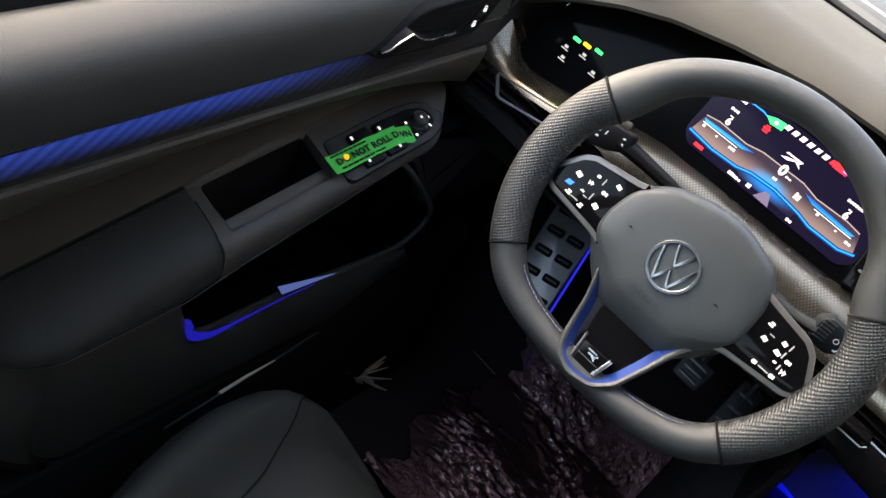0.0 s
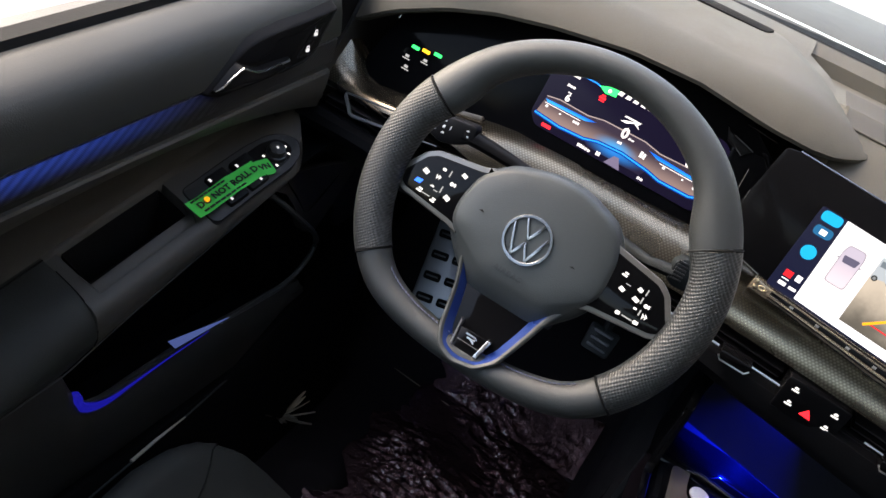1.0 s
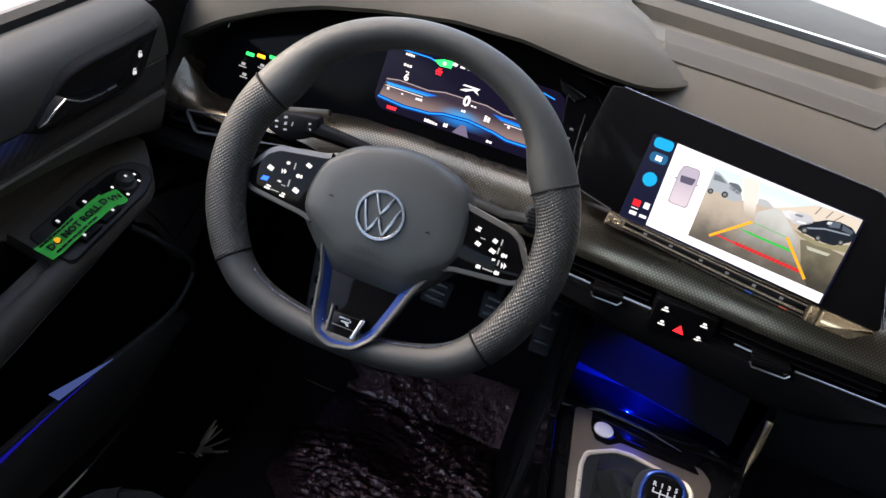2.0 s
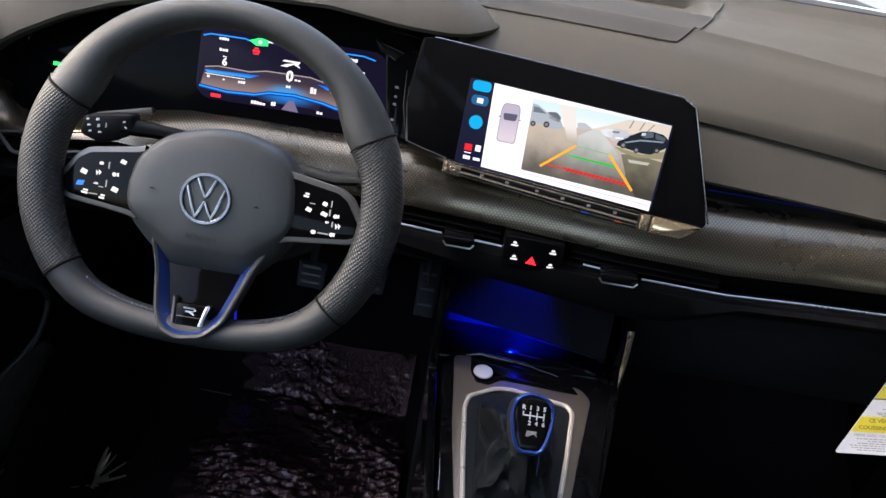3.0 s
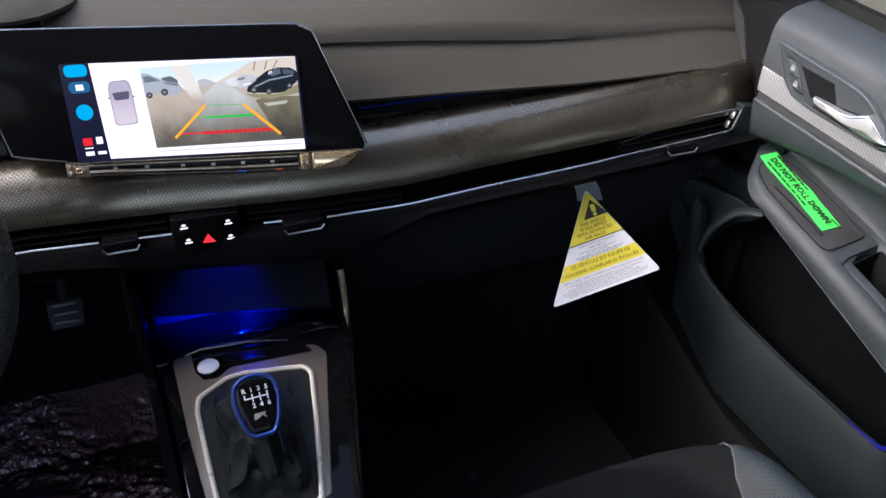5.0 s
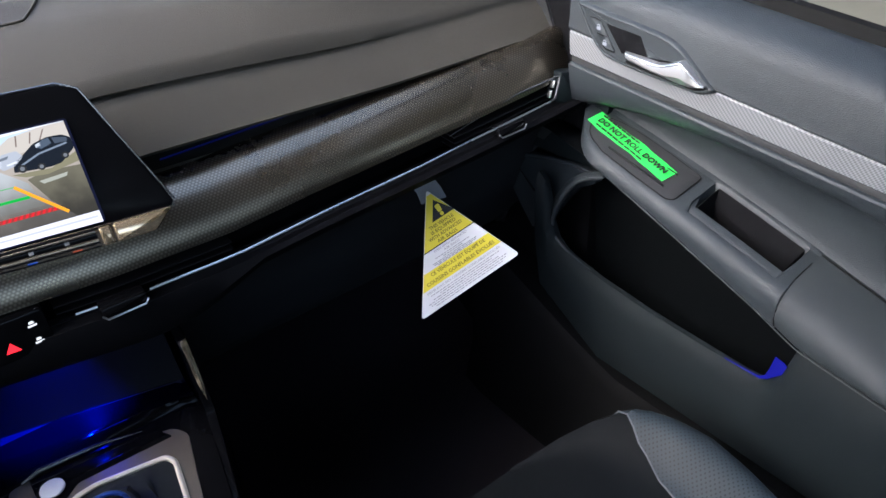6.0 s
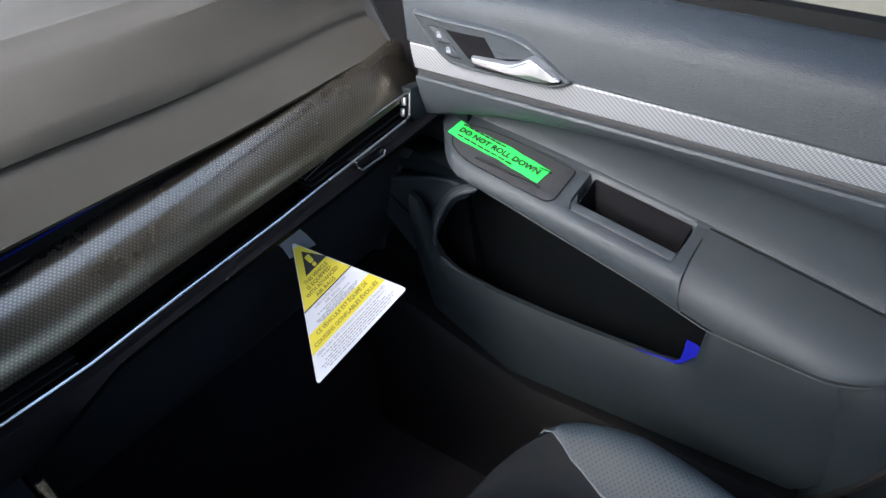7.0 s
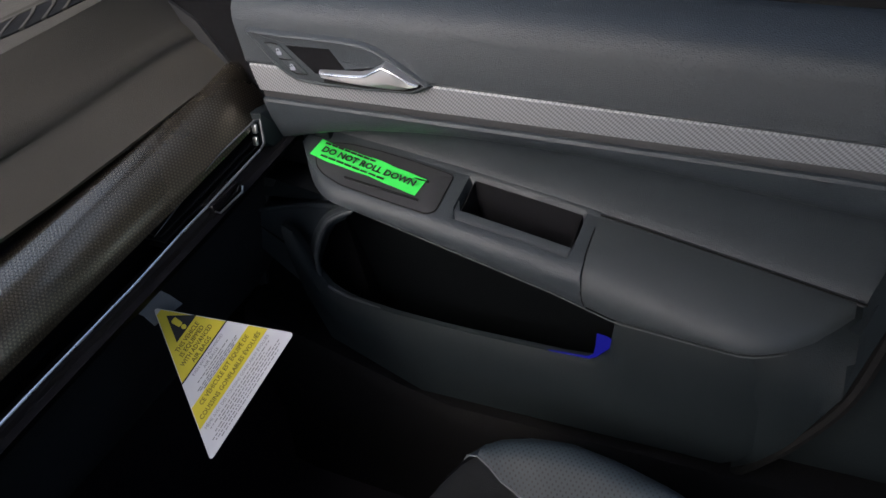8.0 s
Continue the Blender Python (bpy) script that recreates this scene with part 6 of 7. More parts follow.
guide((0.0126, -0.0326), (0.036, -0.0335), 0.0013, GR, 0.0016)
lit("guide_line", [(0.0327, -0.0318), (0.1033, -0.0338), (0.106, -0.0377), (0.0356, -0.0352)], tone("dull_red", (0.42, 0.05, 0.04)), view, SC, 0.0014)
for q in range(15):
    x = 0.0345 + 0.0047 * q
    y = -0.0335 - 0.028 * (x - 0.034)
    lit("guide_hatch", [(x, y - 0.0016), (x + 0.0024, y - 0.0017), (x + 0.0044, y + 0.0015), (x + 0.002, y + 0.0016)], GR, view, SC, 0.0018)
lit("car_outline", rounded([(-0.0478, -0.0192), (-0.0262, -0.0188), (-0.0272, 0.0175), (-0.0295, 0.0252), (-0.047, 0.0245), (-0.0492, 0.0165)], 0.004), tone("car_outline", (0.36, 0.32, 0.36)), info, SC, 0.0008, "parked car drawn from above")
lit("car_body", rounded([(-0.0468, -0.0182), (-0.0272, -0.0178), (-0.0282, 0.0168), (-0.0303, 0.0242), (-0.0464, 0.0235), (-0.0482, 0.0158)], 0.004), glow_ramp("screen_car_body", (0.72, 0.62, 0.68), (0.5, 0.45, 0.55), 0.68, 0.715, 1.0 * LUX), info, SC, 0.001)
lit("car_glass", rounded([(-0.0459, 0.0132), (-0.0295, 0.0143), (-0.0308, 0.0064), (-0.0442, 0.0058)], 0.0015, 2), tone("car_glass", (0.11, 0.1, 0.16)), info, SC, 0.0012)
for x in (-0.0497, -0.0262):
    lit("car_mirror", [(x - 0.0012, 0.0078), (x + 0.0012, 0.0078), (x + 0.0012, 0.0092), (x - 0.0012, 0.0092)], tone("car_mirror", (0.2, 0.18, 0.22)), info, SC, 0.0008)
CY = tone("cyan", (0.003, 0.42, 0.8), 1.0)
lit("screen_button", rounded([(-0.086, 0.031), (-0.065, 0.031), (-0.065, 0.0425), (-0.086, 0.0425)], 0.005), CY, info, SC, 0.0006, "cyan lit button")
lit("screen_button", rounded([(-0.0845, 0.0155), (-0.065, 0.0155), (-0.065, 0.0265), (-0.0845, 0.0265)], 0.005), tone("navy", (0.02, 0.16, 0.35), 0.8), info, SC, 0.0005)
lit("screen_icon", [(-0.078, 0.018), (-0.071, 0.018), (-0.071, 0.0235), (-0.078, 0.0235)], SW, info, SC, 0.0008)
lit("screen_button", disc(0.0078, 20, -0.0745, -0.0035), CY, info, SC, 0.0006)
lit("screen_icon", [(-0.0815, -0.0365), (-0.073, -0.0365), (-0.073, -0.029), (-0.0815, -0.029)], GR, info, SC, 0.0006, "red icon")
for x, y, w, h in ((-0.066, -0.032, 6, 7), (-0.077, -0.0445, 8, 4), (-0.0655, -0.0445, 8, 3), (-0.077, -0.039, 8, 1)):
    lit("screen_icon", [(x - w * 0.0005, y - h * 0.0005), (x + w * 0.0005, y - h * 0.0005), (x + w * 0.0005, y + h * 0.0005), (x - w * 0.0005, y + h * 0.0005)], SW, info, SC, 0.0006)
# touch sliders under the screen
ledge = part("slider_ledge", slab(rounded([(-0.102, -0.0672), (-0.055, -0.0696), (0.05, -0.0782), (0.1411, -0.0824), (0.1763, -0.0821), (0.1966, -0.065), (0.1416, -0.0632), (-0.057, -0.0543), (-0.0865, -0.0533), (-0.1018, -0.0513)], 0.002), -0.03, 0.004, SC, 0.002), BRONZE, info, "glossy touch slider ledge")


def ledge_v(u, k):
    """A line along the ledge, k from its upper to its lower edge."""
    top, low = -0.0543 - 0.0455 * (u + 0.057), lerp([(-0.102, -0.0672), (-0.055, -0.0696), (0.05, -0.0782), (0.141, -0.0824)], u)
    return top + (low - top) * k


for k0, k1, z, mat in ((0.02, 0.1, 0.0052, GLOSS), (0.26, 0.52, 0.0046, GLOSS), (0.7, 0.77, 0.0046, GLOSS), (0.9, 0.97, 0.0048, GLOSS), (0.56, 0.68, 0.0066, BRONZE), (0.12, 0.2, 0.006, BRONZE)):
    us = steps(-0.08, 0.126, 12)
    part("slider_groove" if mat is GLOSS else "slider_rail", slab([(u, ledge_v(u, k1)) for u in us] + [(u, ledge_v(u, k0)) for u in reversed(us)], 0.002, z, SC, 0.0004), mat, ledge)
for u in (-0.055, -0.025, 0.01, 0.04, 0.07, 0.1):
    part("slider_mark", slab([(u - 0.002, ledge_v(u, 0.47)), (u + 0.002, ledge_v(u, 0.47)), (u + 0.002, ledge_v(u, 0.31)), (u - 0.002, ledge_v(u, 0.31))], 0.004, 0.0051, SC, 0.0001), GREYINK, ledge)
for u, mat in ((0.068, tone("dim_blue", (0.02, 0.1, 0.6), 0.6)), (0.106, tone("dim_red", (0.6, 0.12, 0.05), 0.5))):
    part("slider_light", slab([(u - 0.004, ledge_v(u, 0.87)), (u + 0.004, ledge_v(u + 0.01, 0.87)), (u + 0.004, ledge_v(u + 0.01, 0.82)), (u - 0.004, ledge_v(u, 0.82))], 0.004, 0.0052, SC, 0.0001), mat, ledge)
for v in (-0.0555, -0.0625):
    part("slider_tab", slab(rounded([(-0.0995, v - 0.0026), (-0.0962, v - 0.0026), (-0.0962, v + 0.0026), (-0.0995, v + 0.0026)], 0.0008, 2), 0.003, 0.0058, SC, 0.0006), GOLD, ledge, "small bright tab")
part("volume_mark", ring_slab(disc(0.0042, 20, -0.0895, -0.0602, 0.0028), disc(0.0028, 20, -0.0895, -0.0602, 0.0016), 0.003, 0.0052, SC, bevel=0.0002), GOLD, ledge)
# The gold colour carries the warm reflection on the ledge end.
tip = part("ledge_tip", slab(rounded([(0.1415, -0.0634), (0.1966, -0.0652), (0.1763, -0.0822), (0.1415, -0.0825)], 0.0025), 0.0, 0.0062, SC, 0.0025), GOLD, ledge, "ledge end with its warm reflection in the colour")
part("ledge_block", slab(rounded([(0.129, -0.0635), (0.1395, -0.0635), (0.1395, -0.0822), (0.129, -0.081)], 0.002), 0.0, 0.0058, SC, 0.002), GOLD, ledge)

# column of small switches between the displays
side = part("switch_column", slab(rounded([(0.112, 0.046), (0.15, 0.05), (0.1615, 0.04), (0.153, -0.0535), (0.126, -0.0535)], 0.004), -0.02, 0.002, CL, 0.002), GLOSS, instruments, "glossy black switch column")
part("column_edge", tube([CL @ Vector(p) for p in ((0.1405, 0.03, 0.002), (0.1426, -0.0117, 0.002), (0.1522, -0.0529, 0.002))], [0.0004, 0.0008, 0.0009], 6), GREYMETAL, side)
part("corner_block", loft([[CL @ Vector((x, y, z)) for x, y in q] for q, z in (([(0.096, 0.062), (0.1085, 0.0575), (0.136, 0.0495), (0.1265, 0.038), (0.104, 0.046)], -0.01), ([(0.098, 0.0604), (0.1083, 0.0556), (0.134, 0.0485), (0.1246, 0.0391), (0.105, 0.0475)], 0.004), ([(0.102, 0.0565), (0.1085, 0.054), (0.129, 0.0475), (0.1225, 0.0415), (0.1075, 0.049)], 0.0055))], closed=True, caps=True), BLACKTRIM, instruments, "angular black corner of the hood")
for run in (((0.1083, 0.0558), (0.134, 0.0487)), ((0.1053, 0.0508), (0.1246, 0.0393))):
    part("corner_edge", tube([CL @ Vector((x, y, 0.0045)) for x, y in run], 0.0007, 5), GREYMETAL, instruments)
part("corner_fin", slab(rounded([(0.142, 0.0535), (0.1517, 0.0525), (0.1625, 0.0385), (0.1595, 0.036), (0.1505, 0.046)], 0.003), -0.01, 0.006, CL, 0.002), BLACKTRIM, instruments)
for y, w in ((0.0082, 2.6), (-0.0028, 2.0), (-0.012, 2.4), (-0.0307, 2.4)):
    part("switch_icon", slab(rounded([(0.1315 - w * 0.001, y - 0.0013), (0.1315 + w * 0.001, y - 0.0016), (0.1315 + w * 0.0008, y + 0.0014), (0.1315 - w * 0.0008, y + 0.0016)], 0.0006, 2), 0.002, 0.0026, CL, 0.0001), GREYINK, side)
# Another laid-on glint, at the hood's end.
part("hood_glint", tube([CL @ Vector(p) for p in ((0.1139, 0.0723, 0.004), (0.135, 0.0705, 0.004), (0.1505, 0.069, 0.004))], [0.0004, 0.0009, 0.0005], 6), DARKCHROME, instruments)
# ---- centre console details ----
GT = PL
gate_o = rounded([(-0.0757, 0.7284), (-0.0719, 0.7504), (-0.0373, 0.7728), (-0.0159, 0.7752), (0.055, 0.7626), (0.0625, 0.7483), (0.0523, 0.6775), (0.0361, 0.5814), (0.0335, 0.566), (-0.0665, 0.566), (-0.0718, 0.6486)], 0.006)
gate_i = rounded([(-0.0702, 0.7284), (-0.0668, 0.7472), (-0.0355, 0.7674), (-0.0155, 0.7696), (0.0515, 0.7576), (0.0566, 0.7475), (0.0468, 0.678), (0.0306, 0.582), (0.0288, 0.5715), (-0.0617, 0.5715), (-0.0663, 0.649)], 0.006)
part("gate_frame", ring_slab(gate_o, gate_i, 0.0, 0.007, GT, bevel=0.002), CREAM, console, "bright satin gear gate frame")
part("gate_floor", slab(gate_i, 0.0, 0.003, GT, 0.0005), BOOTSKIN, console, "black leather gate base")
part("front_inlay", slab(rounded([(-0.071, 0.828), (-0.07, 0.8), (-0.062, 0.778), (-0.045, 0.776), (-0.03, 0.789), (0.07, 0.785), (0.06, 0.803)], 0.004), 0.0, 0.0026, GT, 0.0004), GLOSS, console, "glossy black inlay")
start = part("start_button", slab(disc(0.0125, 28, -0.0535, 0.797), 0.002, 0.006, GT, 0.0015), PALECAP, console, "round silver start button")
part("button_ring", ring_slab(disc(0.0155, 28, -0.0535, 0.797), disc(0.0128, 28, -0.0535, 0.797), 0.002, 0.0045, GT), GLOSS, start, "black button ring")
part("front_blade", tube([GT @ Vector(p) for p in ((-0.078, 0.824, 0.004), (-0.06, 0.829, 0.006), (0.0, 0.823, 0.006), (0.045, 0.812, 0.004))], [0.0015, 0.0032, 0.0024, 0.0006], 8), DARKCHROME, console, "bright trim blade")
# side wings beside the storage box
for s, mat in ((-1, GLOSS), (1, GLOSS)):
    wing = slab(rounded([(0.9, 0.5), (0.835, 0.485), (0.812, 0.462), (0.795, 0.378), (0.71, 0.37), (0.62, 0.362), (0.56, 0.3585), (0.45, 0.352), (0.45, 0.32), (0.56, 0.32), (0.8, 0.32), (0.9, 0.32)], 0.008), 0, 0.011, Matrix(((0, 0, 1, 0.113 if s > 0 else -0.124), (1, 0, 0, 0), (0, 1, 0, 0), (0, 0, 0, 1))), 0.002)
    for v in wing.verts:   # the wings close in towards the rear
        v.co.x -= (0.22 if s > 0 else -0.09) * max(0.0, min(0.24, 0.8 - v.co.y))
    w = part("side_wing", wing, mat, console, "glossy black side wing")
    e = 0.1185 if s > 0 else -0.1185
    # Gold on the right edge only, painting the reflection on the gloss.
    part("wing_edge", tube([(e, 0.817, 0.468), (e, 0.815, 0.462), (e, 0.805, 0.41), (e, 0.797, 0.366), (e, 0.7965, 0.362)], [0.0044, 0.005, 0.0046, 0.003, 0.0012], 8), GOLD if s > 0 else GLOSS, w)
def tray_back(x):
    return 0.897 - 0.25 * x


def tray_front(x):
    return 0.85 - 0.2 * x


rows = []
for x in steps(-0.112, 0.112, 12):
    w, q = tray_back(x), tray_front(x)
    rows.append([(x, q, 0.386), (x, q + 0.003, 0.378), (x, w - 0.014, 0.377), (x, w - 0.003, 0.381), (x, w + 0.006, 0.398), (x, w + 0.02, 0.45), (x, w + 0.03, 0.515), (x, 0.83, 0.525)])
part("storage_box", thick(rows, (0, 0.004, -0.004)), CUBBY, console, "open storage box with blue lighting")
lip = [[(x, y, z) for y, z in ((0.818, 0.362), (0.82, 0.378), (0.826, 0.3845), (tray_front(x) - 0.006, 0.3885), (tray_front(x) - 0.001, 0.388), (tray_front(x) + 0.0005, 0.38))] for x in steps(-0.112, 0.112, 12)]
mat_rows = [[(x, tray_front(x) + 0.004, 0.3785), (x, tray_back(x) - 0.013, 0.3775), (x, tray_back(x) - 0.005, 0.3808)] for x in steps(-0.108, 0.108, 8)]
part("storage_mat", thick(mat_rows, (0, 0, 0.0012)), TRAYMAT, console, "dark rubber mat in the storage box")
part("storage_lip", thick(lip, (0, 0.001, -0.004)), GLOSS, console, "glossy black lip of the storage box")
part("storage_light", box(-0.016, 0.04, 0.912, 0.918, 0.5095, 0.512), AMBIENT, console, "blue lamp in the storage box")
# Assumed strip, added out of sight to brighten the tray floor.
part("tray_light", tube([(x, tray_front(x) + 0.0042, 0.3812) for x in steps(-0.098, 0.03, 6)], 0.0009, 6), AMBIENT, console, "assumed blue light strip hidden under the lip")
part("front_block", box(-0.125, 0.125, 0.84, 1.35, -0.03, 0.37, bevel=0.006), DARK, console, "black console front below the storage box")
lamp = bpy.data.lights.new("storage_lamp", "SPOT")
lamp.energy, lamp.color, lamp.shadow_soft_size = 3.2, (0.0, 0.008, 1.0), 0.002
lamp.spot_size, lamp.spot_blend = radians(80), 0.7
lo = new("storage_lamp", lamp)
lo.matrix_world = look((-0.005, 0.9185, 0.506), (-0.02, 0.915, 0.38))
# A thin highlight on the black gloss, laid on as a satin rod.
part("side_highlight", tube([(-0.0955, 0.682, 0.3675), (-0.0935, 0.645, 0.366), (-0.0915, 0.606, 0.3645)], [0.0006, 0.0013, 0.0006], 6), SATIN, console, "thin highlight on the console side, drawn as a bright rod")
part("rear_tray", box(-0.07, 0.045, 0.3, 0.555, 0.345, 0.369, bevel=0.006), BLACKTRIM, console, "black tray behind the lever")

# gear lever with its leather boot
lever = thing("gear_lever", "manual gear lever with blue ringed knob and black leather boot", "gear lever", (-0.013, 0.66, 0.37))
boot = []
for k in steps(0, 1, 14):
    ring = []
    for j in range(40):
        q = 2 * math.pi * j / 40
        bx, by = 0.047 * math.cos(q), 0.088 * math.sin(q)
        bx = max(-0.043, min(0.043, bx * 1.25))
        by = max(-0.083, min(0.083, by * 1.2))
        f = (1 - k) ** 0.85
        fold = 1 + 0.2 * math.sin(5 * q + 5 * k) * math.sin(math.pi * k) + 0.1 * math.sin(9 * q - 7 * k) * math.sin(math.pi * k)
        cx, cy = -0.013 - 0.0 * k, 0.672 - 0.05 * k
        z = 0.376 + 0.075 * k ** 1.25 + 0.006 * math.sin(13 * k + 2 * math.sin(q))
        ring.append(Vector((cx + (0.011 * math.cos(q) * (1 - f) + bx * f) * fold, cy + (0.011 * math.sin(q) * (1 - f) + by * f) * fold, z)))
    boot.append(ring)
part("boot", loft(boot, closed=True, caps=True), BOOTSKIN, lever, "wrinkled black leather boot")
for x in (-0.027, 0.006):
    st = bmesh.new()
    for i in range(7):
        k = 0.5 + 0.75 * i / 16
        y, z = 0.6 + 0.03 * k * 0.5, 0.378 + 0.07 * k
        tube([(x * (1 - 0.6 * k), 0.588 + 0.022 * k, z + 0.004), (x * (1 - 0.6 * k), 0.5895 + 0.022 * k, z + 0.0065)], 0.0007, 4, bm=st)
    part("boot_stitching", st, STITCHBLUE, lever, "blue stitching")
KN = facing((-0.012, 0.612, 0.472), (0.02, -0.72, 0.69))
knob_pts = rounded([(-0.012, -0.03), (0.012, -0.03), (0.019, -0.016), (0.0235, 0.008), (0.02, 0.024), (0.008, 0.031), (-0.008, 0.031), (-0.02, 0.024), (-0.0235, 0.008), (-0.019, -0.016)], 0.009)
kb = part("knob", slab(knob_pts, -0.024, 0.004, KN, 0.006), LEATHER, lever, "black leather knob body")
part("knob_ring", ring_slab(shrink(knob_pts, 0.0005), shrink(knob_pts, 0.0042), -0.004, 0.0068, KN, bevel=0.0015), BLUE_TRIM, kb, "blue knob ring")
cap = part("knob_cap", slab(shrink(knob_pts, 0.0042), 0.0, 0.0055, KN, 0.002, dome=0.002), GLOSS, kb, "glossy black knob cap")
for i, (a, b) in enumerate((("R", ""), ("1", "2"), ("3", "4"), ("5", "6"))):
    x = -0.0105 + 0.007 * i
    letters(a, 0.006, KN @ Matrix.Translation((x, 0.0155, 0.0079)), PALECAP, cap, "gear_letter", bold=0.0002)
    if b:
        letters(b, 0.006, KN @ Matrix.Translation((x, 0.0006, 0.0079)), PALECAP, cap, "gear_letter", bold=0.0002)
    part("gate_mark", box(x - 0.0006, x + 0.0006, 0.0042 if i else 0.008, 0.0118, 0.0066, 0.0077, KN, 0.0001), PALECAP, cap)
part("gate_mark", box(-0.011, 0.011, 0.0074, 0.0086, 0.0066, 0.0077, KN, 0.0001), PALECAP, cap)
part("knob_mark", slab([(-0.006, -0.0125), (-0.003, -0.0125), (0.002, -0.0095), (0.006, -0.0125), (0.0045, -0.009), (0.0055, -0.0068), (-0.005, -0.0068)], 0.0062, 0.0074, KN, 0.0001), GREYINK, cap)
part("lever_rod", tube([(-0.013, 0.63, 0.42), (-0.0125, 0.618, 0.462)], 0.009, 12), DARK, lever, "dark lever rod")


# ---- door details ----
def arm_top(x, y):
    return lerp(ARM_O, y) - 0.005 - 0.18 * (0.719 - x)


def door_fittings(s, door):
    # The driver's handle parts are blackened in place of the shade there.
    SKIN = DOORPAD if s > 0 else BLACKTRIM
    lean, seat_x = (0.1, 0.6868) if s < 0 else (0.06, 0.6862)
    M = Matrix(((0, s * lean, -s, s * (seat_x - 0.645 * lean)), (1, 0, 0, 0), (0, 1, 0, 0), (0, 0, 0, 1)))   # x along the car, y up, z into the cabin
    # handle bezel
    bz_o = rounded([(0.787, 0.6985), (0.74, 0.6915), (0.693, 0.686), (0.66, 0.681), (0.643, 0.677), (0.628, 0.67), (0.581, 0.6355), (0.6, 0.6285), (0.655, 0.632), (0.7095, 0.6365), (0.7395, 0.6415), (0.75, 0.648), (0.7585, 0.6555)], 0.004)
    bz_i = shrink(bz_o, 0.0035)
    ring = [(shrink(bz_o, -0.008), -0.016), (shrink(bz_o, -0.001), 0.0), (bz_o, 0.0016), (shrink(bz_o, 0.0015), 0.0024), (shrink(bz_o, 0.0028), 0.002), (bz_i, 0.0008), (bz_i, -0.006)]
    bz = part("handle_bezel", loft([[M @ Vector((x, y, z)) for x, y in r] for r, z in ring], closed=True), SKIN, door, "grey handle surround")
    part("handle_recess", slab(shrink(bz_o, 0.0015), -0.014, 0.0012, M, 0.0), SKIN, bz)
    part("finger_pocket", slab([(0.7385, 0.6805), (0.685, 0.6755), (0.673, 0.6535), (0.627, 0.6565), (0.66, 0.6515), (0.7115, 0.65)], 0.0, 0.0018, M, 0.0002), BINLINER, bz, "black finger pocket")
    lev_rows = []
    for y, zt, zb, d in ((0.704, 0.6545, 0.6445, 0.004), (0.7, 0.6545, 0.6425, 0.008), (0.675, 0.6535, 0.64, 0.0105), (0.655, 0.6525, 0.638, 0.0115), (0.643, 0.6535, 0.637, 0.012), (0.632, 0.6575, 0.636, 0.0125), (0.6195, 0.6625, 0.635, 0.013), (0.608, 0.6545, 0.634, 0.011), (0.597, 0.645, 0.6355, 0.009), (0.59, 0.6405, 0.6385, 0.006)):
        k = lerp([(0.643, 0.62), (0.7, 0.4)], y)   # the bright face and the darker underside meet on a crease
        zm = zt + (zb - zt) * k
        lev_rows.append([M @ Vector(p) for p in ((y, zt, 0.0), (y, zt, d - 0.001), (y, zt - 0.0012, d), (y, zm, d + 0.0005), (y, zm - 0.0008, d - 0.0002), (y, zb + 0.001, d - 0.007), (y, zb, d - 0.008 if d > 0.008 else 0.0), (y, zb, 0.0))])
    lev = part("door_handle", loft(lev_rows, closed=True, caps=True), SILVER if s > 0 else BLACKTRIM, bz, "satin silver door lever" if s > 0 else "satin door lever with its shade in the dark colour")
    part("lever_edge", tube([row[2] for row in lev_rows], [0.0004] + [0.0011] * 8 + [0.0005], 6), SATIN, lev, "fine bright lever edge")
    part("lever_gap", tube([M @ Vector(p) for p in ((0.703, 0.642, 0.0022), (0.66, 0.6365, 0.0022), (0.606, 0.6325, 0.0022), (0.59, 0.637, 0.0022))], 0.0012, 6), RUBBER, bz, "dark gap under the lever")
    lock_panel = part("lock_panel", slab(rounded([(0.7645, 0.6845), (0.747, 0.6825), (0.7215, 0.6495), (0.7375, 0.651), (0.7465, 0.661)], 0.003), 0.0, 0.0026, M, 0.0008), SKIN, bz, "grey lock switch panel")
    for run in (((0.7645, 0.6845), (0.756, 0.6845), (0.748, 0.6825)), ((0.7515, 0.6672), (0.744, 0.666), (0.735, 0.6655)), ((0.742, 0.6545), (0.736, 0.6505), (0.7225, 0.6495))):
        part("panel_groove", tube([M @ Vector((y, z, 0.0026)) for y, z in run], 0.0007, 5), RUBBER, lock_panel)
    for y, z in ((0.7495, 0.6745), (0.7385, 0.6575)):
        part("lock_icon", slab(rounded([(y - 0.0032, z - 0.0032), (y + 0.0032, z - 0.0032), (y + 0.0032, z + 0.0008), (y - 0.0032, z + 0.0008)], 0.0012, 2), 0.0026, 0.0032, M, 0.0002), ICON_DIM, lock_panel)
        part("lock_icon", tube([M @ Vector(p) for p in ((y - 0.002, z + 0.001, 0.003), (y - 0.0014, z + 0.0034, 0.003), (y + 0.0014, z + 0.0034, 0.003), (y + 0.002, z + 0.0018, 0.003))], 0.0006, 5), ICON_DIM, lock_panel)
    # switch panel on the armrest, following its slope
    outline = rounded([(0.7215, 0.608), (0.7245, 0.66), (0.725, 0.7), (0.7235, 0.735), (0.719, 0.757), (0.709, 0.768), (0.696, 0.769), (0.682, 0.76), (0.6735, 0.747), (0.666, 0.722), (0.6635, 0.667), (0.6635, 0.616), (0.67, 0.608)], 0.006)
